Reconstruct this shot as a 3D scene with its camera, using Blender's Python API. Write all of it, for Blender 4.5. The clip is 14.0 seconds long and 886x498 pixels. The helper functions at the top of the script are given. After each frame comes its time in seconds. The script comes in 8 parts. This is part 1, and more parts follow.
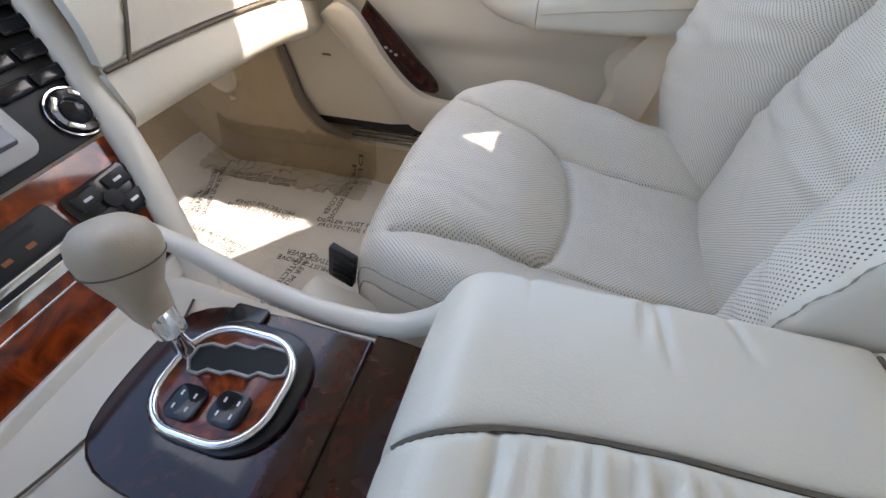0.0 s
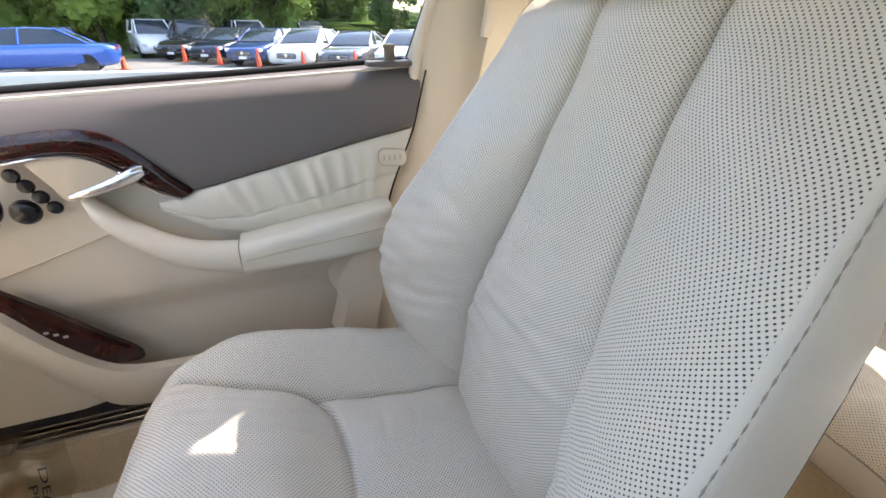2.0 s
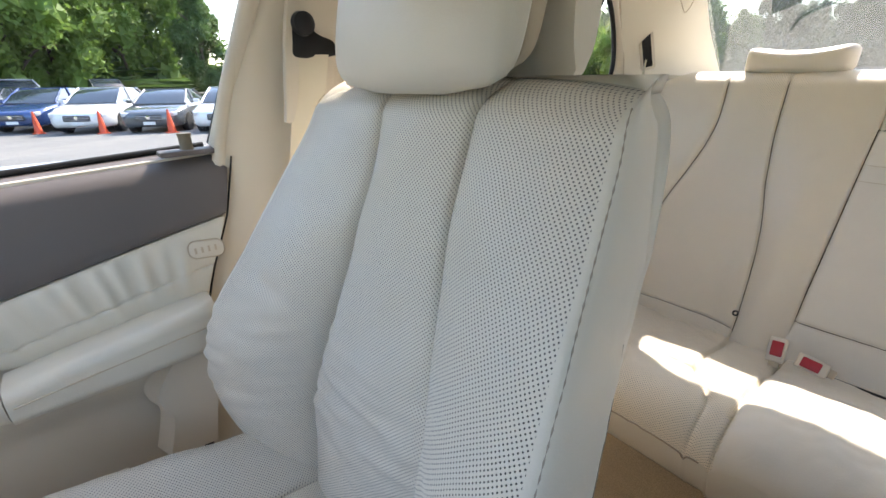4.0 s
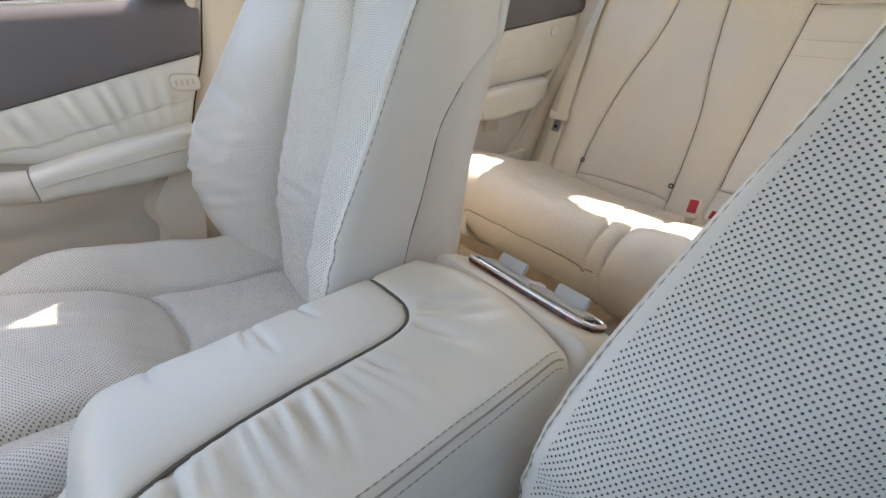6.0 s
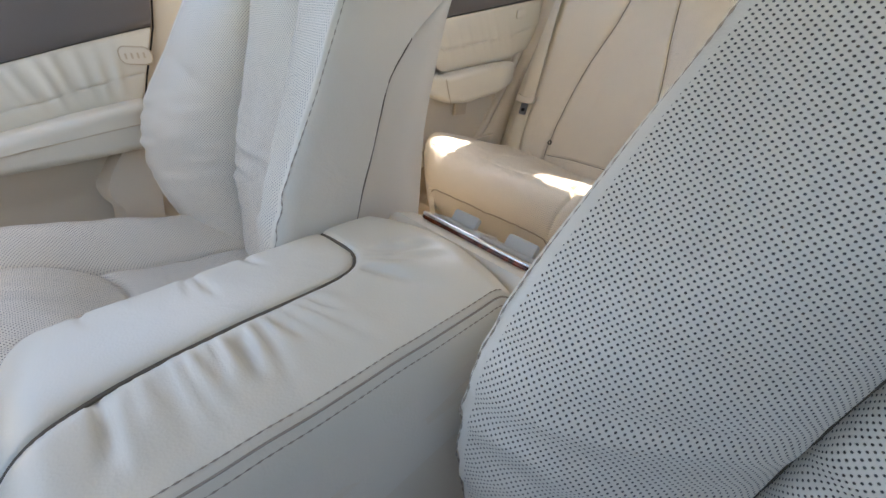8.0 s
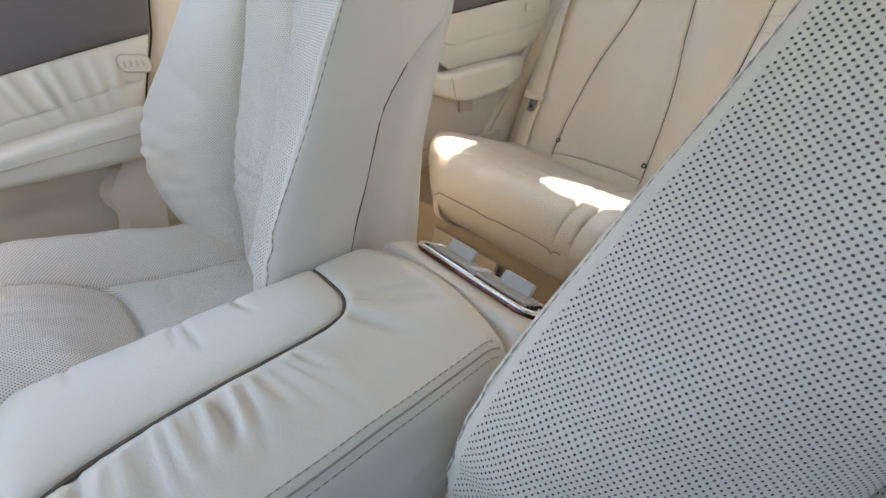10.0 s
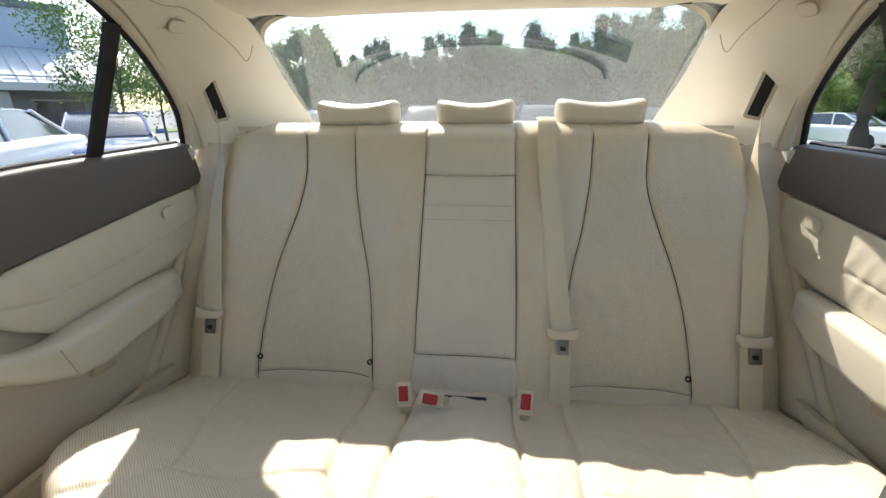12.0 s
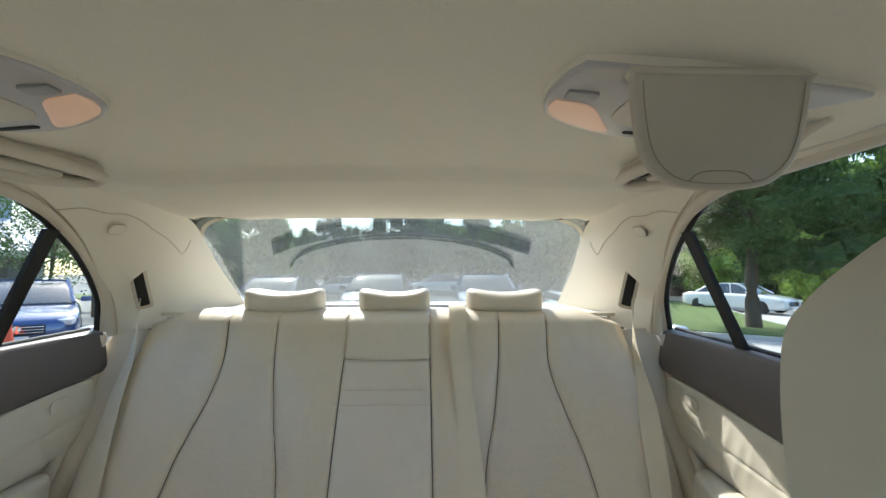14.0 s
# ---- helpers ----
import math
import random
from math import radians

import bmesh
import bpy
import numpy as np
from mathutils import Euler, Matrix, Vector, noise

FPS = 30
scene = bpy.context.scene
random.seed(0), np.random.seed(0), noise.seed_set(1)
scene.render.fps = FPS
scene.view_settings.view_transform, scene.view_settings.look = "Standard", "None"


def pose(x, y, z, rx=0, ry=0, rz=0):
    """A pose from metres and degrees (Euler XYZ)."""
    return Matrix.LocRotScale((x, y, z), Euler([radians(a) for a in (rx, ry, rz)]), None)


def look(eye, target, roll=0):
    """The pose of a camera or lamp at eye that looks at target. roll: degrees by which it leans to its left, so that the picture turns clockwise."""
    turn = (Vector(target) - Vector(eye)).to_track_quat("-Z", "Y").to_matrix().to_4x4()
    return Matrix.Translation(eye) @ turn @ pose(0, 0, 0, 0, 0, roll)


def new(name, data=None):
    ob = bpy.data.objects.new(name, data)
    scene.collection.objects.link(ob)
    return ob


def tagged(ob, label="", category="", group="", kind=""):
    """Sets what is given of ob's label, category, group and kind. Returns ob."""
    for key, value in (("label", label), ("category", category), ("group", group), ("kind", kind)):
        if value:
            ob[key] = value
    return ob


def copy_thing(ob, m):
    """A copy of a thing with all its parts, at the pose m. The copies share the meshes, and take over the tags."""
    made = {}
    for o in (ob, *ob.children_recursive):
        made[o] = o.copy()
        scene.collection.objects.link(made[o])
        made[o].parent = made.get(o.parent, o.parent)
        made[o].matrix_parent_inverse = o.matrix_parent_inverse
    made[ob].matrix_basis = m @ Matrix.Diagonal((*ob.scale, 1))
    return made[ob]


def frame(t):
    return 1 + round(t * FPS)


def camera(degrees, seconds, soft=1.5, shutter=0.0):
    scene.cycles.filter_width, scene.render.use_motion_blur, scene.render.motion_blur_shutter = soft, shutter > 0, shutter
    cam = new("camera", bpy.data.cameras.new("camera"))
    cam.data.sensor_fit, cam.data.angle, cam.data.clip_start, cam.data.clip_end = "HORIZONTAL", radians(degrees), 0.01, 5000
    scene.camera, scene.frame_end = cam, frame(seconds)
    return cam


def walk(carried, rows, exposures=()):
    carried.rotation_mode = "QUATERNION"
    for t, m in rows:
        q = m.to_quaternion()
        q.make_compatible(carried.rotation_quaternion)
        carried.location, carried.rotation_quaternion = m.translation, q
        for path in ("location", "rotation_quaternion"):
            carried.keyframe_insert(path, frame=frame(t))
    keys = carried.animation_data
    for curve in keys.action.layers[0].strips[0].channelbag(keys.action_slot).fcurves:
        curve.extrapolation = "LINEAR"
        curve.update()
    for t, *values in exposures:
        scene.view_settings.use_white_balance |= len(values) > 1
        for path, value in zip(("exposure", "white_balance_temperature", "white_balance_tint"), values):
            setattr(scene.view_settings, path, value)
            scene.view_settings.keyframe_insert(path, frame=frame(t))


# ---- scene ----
cam = camera(93.1, 14.0)
PATH = [
    (0, (-0.082, 0.606, 0.946), (1.232, 1.035, -0.5), -1.8),
    (0.5, (-0.039, 0.632, 0.958), (1.43, 0.804, -0.388), -0.5),
    (1, (-0.012, 0.631, 0.958), (1.526, 0.587, -0.32), 0.4),
    (1.5, (0.013, 0.618, 0.976), (1.624, 0.318, -0.17), 1.1),
    (2, (0.038, 0.584, 1.035), (1.693, -0.028, 0.093), 0.5),
    (2.5, (0.061, 0.576, 1.09), (1.682, -0.3, 0.314), 0.2),
    (2.7, (0.068, 0.573, 1.095), (1.665, -0.395, 0.38), 0.2),
    (4.8, (-0.072, 0.534, 1.031), (1.253, -0.725, 0.219), 0.4),
    (5, (-0.106, 0.537, 1.013), (1.222, -0.683, 0.148), 0.4),
    (5.5, (-0.158, 0.557, 0.98), (1.169, -0.59, 0.02), 0.3),
    (6, (-0.201, 0.58, 0.969), (1.124, -0.52, -0.047), 0.3),
    (6.5, (-0.234, 0.602, 0.961), (1.083, -0.499, -0.066), 0.4),
    (7, (-0.256, 0.592, 0.955), (1.033, -0.544, -0.069), 0.4),
    (7.2, (-0.265, 0.592, 0.945), (1.01, -0.572, -0.064), 0.3),
    (9.3, (-0.173, 0.54, 0.931), (1.069, -0.578, -0.168), 0.4),
    (9.5, (-0.199, 0.55, 0.938), (1.067, -0.521, -0.181), 0.4),
    (9.7, (-0.223, 0.557, 0.944), (1.051, -0.502, -0.177), 0.4),
    (9.9, (-0.234, 0.558, 0.959), (1.033, -0.523, -0.148), 0.3),
    (10, (-0.22, 0.543, 0.97), (1.035, -0.568, -0.121), 0.3),
    (10.3, (-0.137, 0.46, 0.993), (1.02, -0.816, -0.023), -0.0),
    (10.5, (-0.097, 0.418, 1.033), (0.957, -0.955, 0.031), -0.4),
    (11, (-0.041, 0.334, 1.061), (0.715, -1.293, 0.178), -0.1),
    (11.5, (-0.027, 0.285, 1.086), (0.427, -1.496, 0.296), -0.4),
    (12, (-0.042, 0.275, 1.127), (0.156, -1.61, 0.49), -0.4),
    (12.5, (-0.067, 0.288, 1.145), (0.016, -1.678, 0.785), -0.3),
    (13, (-0.097, 0.359, 1.175), (-0.02, -1.639, 1.197), -0.2),
    (13.5, (-0.112, 0.378, 1.179), (-0.076, -1.604, 1.447), 0.1),
    (14, (-0.122, 0.338, 1.187), (-0.165, -1.658, 1.312), 0.1),
]
walk(cam, [(t, look(eye, target, roll)) for t, eye, target, roll in PATH], [(0, 2.75, 6950, 17), (1, 2.6, 7200, 18), (2, 2.75, 7050, 18), (2.5, 2.45, 6800, 16), (5, 2.55, 6750, 15), (6.5, 2.75, 7000, 18), (9.5, 2.55, 7000, 18), (10.5, 2.9, 6850, 17), (11.0, 2.5, 6600, 14), (11.5, 2.15, 6650, 12), (12.5, 1.9, 6550, 8), (13.2, 1.85, 6250, 7), (14, 1.85, 6150, 6)])

# ---- light ----
SUN = Vector((0.375, -1.0, 1.01)).normalized()
world = bpy.data.worlds.new("sky")
scene.world = world
world.use_nodes = True
wn, wl = world.node_tree.nodes, world.node_tree.links
sky = wn.new("ShaderNodeTexSky")
sky.sky_type, sky.sun_disc = "NISHITA", False
sky.sun_elevation = math.asin(SUN.z)
sky.sun_rotation = math.atan2(SUN.x, SUN.y)
sky.air_density, sky.dust_density = 1.0, 1.5
wn["Background"].inputs["Strength"].default_value = 0.15
wl.new(sky.outputs[0], wn["Background"].inputs[0])
sun_data = bpy.data.lights.new("sun", "SUN")
sun_data.energy, sun_data.angle, sun_data.color = 1.95, radians(0.6), (1.0, 0.94, 0.84)
sun = new("sun", sun_data)
sun.matrix_world = look(SUN * 20, (0, 0, 0))


# an unseen area lamp added inside the windscreen to strengthen the sky's light
def opening_light(name, eye, target, w, h, watts):
    la = bpy.data.lights.new(name, "AREA")
    la.shape, la.size, la.size_y, la.energy, la.color = "RECTANGLE", w, h, watts, (0.92, 0.96, 1.0)
    ob = new(name, la)
    ob.matrix_world = look(eye, target)
    return ob


opening_light("windscreen_fill_lamp", (0.27, 1.14, 1.22), (0.25, 0.86, 0.30), 0.60, 0.22, 0.105)

# ---- building helpers ----
def spline(pts):
    """A smooth curve through points given as (key, value...) rows; returns f(key) for arrays."""
    pts = np.array(pts, float)
    k, v = pts[:, 0], pts[:, 1:]
    m = np.zeros_like(v)
    m[1:-1] = (v[2:] - v[:-2]) / (k[2:] - k[:-2])[:, None]
    m[0], m[-1] = (v[1] - v[0]) / (k[1] - k[0]), (v[-1] - v[-2]) / (k[-1] - k[-2])

    def f(x):
        x = np.clip(np.asarray(x, float), k[0], k[-1])
        i = np.clip(np.searchsorted(k, x, side="right") - 1, 0, len(k) - 2)
        h = (k[i + 1] - k[i])
        t = ((x - k[i]) / h)[..., None]
        h = h[..., None]
        out = (2 * t**3 - 3 * t**2 + 1) * v[i] + (t**3 - 2 * t**2 + t) * h * m[i] + (3 * t**2 - 2 * t**3) * v[i + 1] + (t**3 - t**2) * h * m[i + 1]
        return out[..., 0] if v.shape[1] == 1 else out

    return f


def smooth(x, a, b):
    t = np.clip((np.asarray(x, float) - a) / (b - a), 0, 1)
    return t * t * (3 - 2 * t)


def groove(d, depth, width):
    """A seam: how far the cover is drawn in at the distance d from the stitching."""
    d = np.abs(d)
    return -depth * (0.55 * np.exp(-(d / (0.28 * width)) ** 2) + 0.45 * np.exp(-d / width))


def near(a, b, pts):
    """The distance from (a, b) to a polyline."""
    pts = np.array(pts, float)
    best = np.full(np.shape(a), 9.0)
    for p, q in zip(pts[:-1], pts[1:]):
        w = q - p
        t = np.clip(((a - p[0]) * w[0] + (b - p[1]) * w[1]) / (w @ w), 0, 1)
        best = np.minimum(best, np.hypot(a - p[0] - t * w[0], b - p[1] - t * w[1]))
    return best


def bend(pts, n=40):
    """A smooth polyline through the points."""
    pts = np.array(pts, float)
    d = np.r_[0, np.cumsum(np.linalg.norm(np.diff(pts, axis=0), axis=1))]
    return spline(np.c_[d, pts])(np.linspace(0, d[-1], n))


def fuzz(a, b, size, seed=0):
    """Smooth noise of about that grain, for arrays, between -1 and 1."""
    r = np.random.RandomState(seed)
    out = 0
    for n in range(7):
        th, ph, k = r.uniform(0, 6.28), r.uniform(0, 6.28), r.uniform(0.6, 1.7) / size
        out = out + np.sin(6.28 * k * (a * math.cos(th) + b * math.sin(th)) + ph + 1.5 * np.sin(6.28 * 0.4 * k * (b * math.cos(th) - a * math.sin(th))))
    return out / 4


def mesh(name, verts, faces, uvs=None, flat=False):
    me = bpy.data.meshes.new(name)
    me.from_pydata([tuple(v) for v in np.asarray(verts, float)], [], [tuple(int(i) for i in f) for f in faces])
    if uvs is not None:
        layer = me.uv_layers.new(name="UVMap")
        index = np.empty(len(me.loops), np.int32)
        me.loops.foreach_get("vertex_index", index)
        layer.data.foreach_set("uv", np.asarray(uvs, np.float32)[index].ravel())
    if not flat:
        me.polygons.foreach_set("use_smooth", np.ones(len(me.polygons), bool))
    me.update()
    return me


def thing(name, label, category, group="", kind="", at=(0, 0, 0)):
    ob = new(name)
    ob.empty_display_size = 0.05
    ob.location = at
    return tagged(ob, label, category, group, kind)


def part(name, data, material, parent=None, label=""):
    """Links a mesh, or a bmesh, as one object under its thing or part."""
    if isinstance(data, bmesh.types.BMesh):
        bm, data = data, bpy.data.meshes.new(name)
        bm.to_mesh(bm_out := data)
        bm.free()
        bm_out.polygons.foreach_set("use_smooth", np.ones(len(bm_out.polygons), bool))
    ob = new(name, data)
    if material is not None and not data.materials:
        data.materials.append(material)
    if parent is not None:
        ob.parent = parent
        off = Vector((0, 0, 0))
        up = parent
        while up is not None:
            off += up.location
            up = up.parent
        ob.location = -off
    if label:
        ob["label"] = label
    return ob


def sharp(me, degrees=35):
    me.set_sharp_from_angle(angle=radians(degrees))
    return me


def grid_faces(n, m, wrap=False):
    i, j = np.meshgrid(np.arange(n - 1), np.arange(m if wrap else m - 1), indexing="ij")
    i, j = i.ravel(), j.ravel()
    k = (j + 1) % m
    return np.stack([i * m + j, i * m + k, (i + 1) * m + k, (i + 1) * m + j], 1)


def grid_uv(P):
    du = np.linalg.norm(np.diff(P, axis=1), axis=2).mean(0)
    dv = np.linalg.norm(np.diff(P, axis=0), axis=2).mean(1)
    a, b = np.meshgrid(np.r_[0, np.cumsum(du)], np.r_[0, np.cumsum(dv)])
    return np.stack([a, b], -1).reshape(-1, 2)


def flip_if(faces, V, out):
    """Turns faces so that the first ones look along out."""
    f = faces[len(faces) // 2]
    n = np.cross(V[f[1]] - V[f[0]], V[f[2]] - V[f[0]])
    return faces[:, ::-1] if n @ np.asarray(out, float) < 0 else faces


def regions(P, key, info, parent, wrap=False, out=None, uv=None, prefix=""):
    """Cuts one smooth sheet P (rows, columns, xyz) into parts by the key of each face. info: key -> (name, material, label)."""
    n, m = P.shape[:2]
    V, F = P.reshape(-1, 3), grid_faces(n, m, wrap)
    if out is not None:
        F = flip_if(F, V, out)
    UV = grid_uv(P) if uv is None else uv.reshape(-1, 2)
    key = np.asarray(key).ravel()
    made = {}
    for k, (name, material, label) in info.items():
        pick = F[key == k]
        if not len(pick):
            continue
        used, inverse = np.unique(pick, return_inverse=True)
        made[k] = part(name, mesh(name, V[used], inverse.reshape(pick.shape), UV[used]), material, parent, label)
    return made


def slab(name, P, thick, material, parent, label="", out=None, flat=False):
    """A sheet with thickness: P in front, and a back that lies thick behind it; thick may be a vector."""
    n, m = P.shape[:2]
    V, F = P.reshape(-1, 3), grid_faces(n, m)
    if out is not None:
        F = flip_if(F, V, out)
    if np.ndim(thick) == 1:
        back = V + np.asarray(thick, float)
    else:
        N = np.zeros_like(V)
        fn = np.cross(V[F[:, 2]] - V[F[:, 0]], V[F[:, 3]] - V[F[:, 1]])
        for c in range(4):
            np.add.at(N, F[:, c], fn)
        back = V - thick * N / np.maximum(np.linalg.norm(N, axis=1), 1e-9)[:, None]
    k = n * m
    rim = [j for j in range(m)] + [i * m + m - 1 for i in range(1, n)] + [(n - 1) * m + j for j in range(m - 2, -1, -1)] + [i * m for i in range(n - 2, 0, -1)]
    edge = {(f[a], f[(a + 1) % 4]) for f in F for a in range(4)} if len(F) < 4000 else None
    sides = []
    for a, b in zip(rim, rim[1:] + rim[:1]):
        fwd = (a, b) in edge if edge is not None else True
        sides.append((b, a, a + k, b + k) if fwd else (a, b, b + k, a + k))
    faces = [tuple(f) for f in F] + [tuple(f[::-1] + k) for f in F] + sides
    UV = np.r_[grid_uv(P), grid_uv(P)]
    me = mesh(name, np.r_[V, back], faces, UV, flat)
    if not flat:
        sharp(me, 50)
    return part(name, me, material, parent, label)


def tube(name, pts, radius, material, parent, label="", sides=10, flatten=1.0, up=(0, 0, 1), closed=False):
    """A bar swept along a polyline; radius may change from point to point; flatten squeezes it along up."""
    pts = np.array(pts, float)
    n = len(pts)
    r = np.broadcast_to(np.asarray(radius, float), n)
    t = np.roll(pts, -1, 0) - np.roll(pts, 1, 0) if closed else np.gradient(pts, axis=0)
    t /= np.linalg.norm(t, axis=1)[:, None]
    a = np.cross(t, np.asarray(up, float))
    a /= np.maximum(np.linalg.norm(a, axis=1), 1e-6)[:, None]
    b = np.cross(a, t)
    th = np.linspace(0, 2 * math.pi, sides, endpoint=False)
    P = pts[:, None] + r[:, None, None] * (np.cos(th)[None, :, None] * a[:, None] + flatten * np.sin(th)[None, :, None] * b[:, None])
    V = P.reshape(-1, 3)
    F = [tuple(f) for f in grid_faces(n, sides, True)]
    if closed:
        F += [((n - 1) * sides + j, (n - 1) * sides + (j + 1) % sides, (j + 1) % sides, j) for j in range(sides)]
    else:
        F += [tuple(range(sides))[::-1], tuple((n - 1) * sides + j for j in range(sides))]
    me = mesh(name, V, F)
    bm = bmesh.new()
    bm.from_mesh(me)
    bmesh.ops.recalc_face_normals(bm, faces=bm.faces)
    bm.to_mesh(me)
    bm.free()
    sharp(me, 60)
    return part(name, me, material, parent, label)


def bevel_box(size, bevel=0.003, m=None, segments=2, taper=None):
    bm = bmesh.new()
    bmesh.ops.create_cube(bm, size=1.0)
    for v in bm.verts:
        if taper and v.co.z > 0:
            v.co.x *= taper[0]
            v.co.y *= taper[1]
        v.co = Vector(a * b for a, b in zip(v.co, size))
    if bevel:
        bmesh.ops.bevel(bm, geom=bm.edges[:] + bm.verts[:], offset=bevel, segments=segments, profile=0.6, affect="EDGES", clamp_overlap=True)
    if m is not None:
        bmesh.ops.transform(bm, matrix=m, verts=bm.verts)
    return bm


def box(name, size, m, material, parent, label="", bevel=0.003, segments=2, taper=None):
    if not isinstance(m, Matrix):
        m = Matrix.Translation(m)
    ob = part(name, bevel_box(size, bevel, m, segments, taper), material, parent, label)
    sharp(ob.data, 40)
    return ob


def prism(name, outline, m, depth, material, parent, label="", bevel=0.002, segments=2):
    """An outline in x and y, pushed up by depth, placed by m."""
    bm = bmesh.new()
    low = [bm.verts.new((x, y, 0)) for x, y in outline]
    face = bm.faces.new(low)
    up = bmesh.ops.extrude_face_region(bm, geom=[face])
    bmesh.ops.translate(bm, vec=(0, 0, depth), verts=[v for v in up["geom"] if isinstance(v, bmesh.types.BMVert)])
    bmesh.ops.recalc_face_normals(bm, faces=bm.faces)
    if bevel:
        rim = [e for e in bm.edges if len({round(v.co.z, 5) for v in e.verts}) == 1]
        bmesh.ops.bevel(bm, geom=rim, offset=bevel, segments=segments, profile=0.6, affect="EDGES", clamp_overlap=True)
    bmesh.ops.transform(bm, matrix=m, verts=bm.verts)
    ob = part(name, bm, material, parent, label)
    sharp(ob.data, 40)
    return ob


def turned(name, profile, m, material, parent, label="", sides=24):
    """A turned body: profile rows of (radius, height)."""
    th = np.linspace(0, 2 * math.pi, sides, endpoint=False)
    pr = np.array(profile, float)
    P = np.stack([pr[:, :1] * np.cos(th), pr[:, :1] * np.sin(th), np.repeat(pr[:, 1:], sides, 1)], -1)
    V = P.reshape(-1, 3)
    F = [tuple(f) for f in grid_faces(len(pr), sides, True)] + [tuple(range(sides))[::-1], tuple((len(pr) - 1) * sides + j for j in range(sides))]
    me = mesh(name, V, F)
    me.transform(m if isinstance(m, Matrix) else Matrix.Translation(m))
    sharp(me, 40)
    return part(name, me, material, parent, label)


def round_rect(w, h, r, n=5):
    out = []
    for cx, cy, a in ((w / 2 - r, h / 2 - r, 0), (-w / 2 + r, h / 2 - r, 90), (-w / 2 + r, -h / 2 + r, 180), (w / 2 - r, -h / 2 + r, 270)):
        out += [(cx + r * math.cos(radians(a + 90 * k / n)), cy + r * math.sin(radians(a + 90 * k / n))) for k in range(n + 1)]
    return out


def loft(name, loops, material, parent, label="", caps=True, out=None):
    """A body through closed loops of the same number of points."""
    P = np.array(loops, float)
    n, m = P.shape[:2]
    F = [tuple(f) for f in grid_faces(n, m, True)]
    if caps:
        F += [tuple(range(m))[::-1], tuple((n - 1) * m + j for j in range(m))]
    me = mesh(name, P.reshape(-1, 3), F)
    bm = bmesh.new()
    bm.from_mesh(me)
    bmesh.ops.recalc_face_normals(bm, faces=bm.faces)
    bm.to_mesh(me)
    bm.free()
    sharp(me, 50)
    return part(name, me, material, parent, label)


def writing(name, text, size, m, material, parent, depth=0.0006):
    """Raised or printed words as a mesh."""
    cu = bpy.data.curves.new(name, "FONT")
    cu.body, cu.size, cu.extrude, cu.align_x, cu.align_y = text, size, depth / 2, "CENTER", "CENTER"
    cu.resolution_u = 2
    tmp = bpy.data.objects.new(name, cu)
    scene.collection.objects.link(tmp)
    bpy.context.view_layer.update()
    me = bpy.data.meshes.new_from_object(tmp.evaluated_get(bpy.context.evaluated_depsgraph_get()))
    bpy.data.objects.remove(tmp)
    bpy.data.curves.remove(cu)
    me.transform(m)
    me.name = name
    me.materials.clear()
    return part(name, me, material, parent)


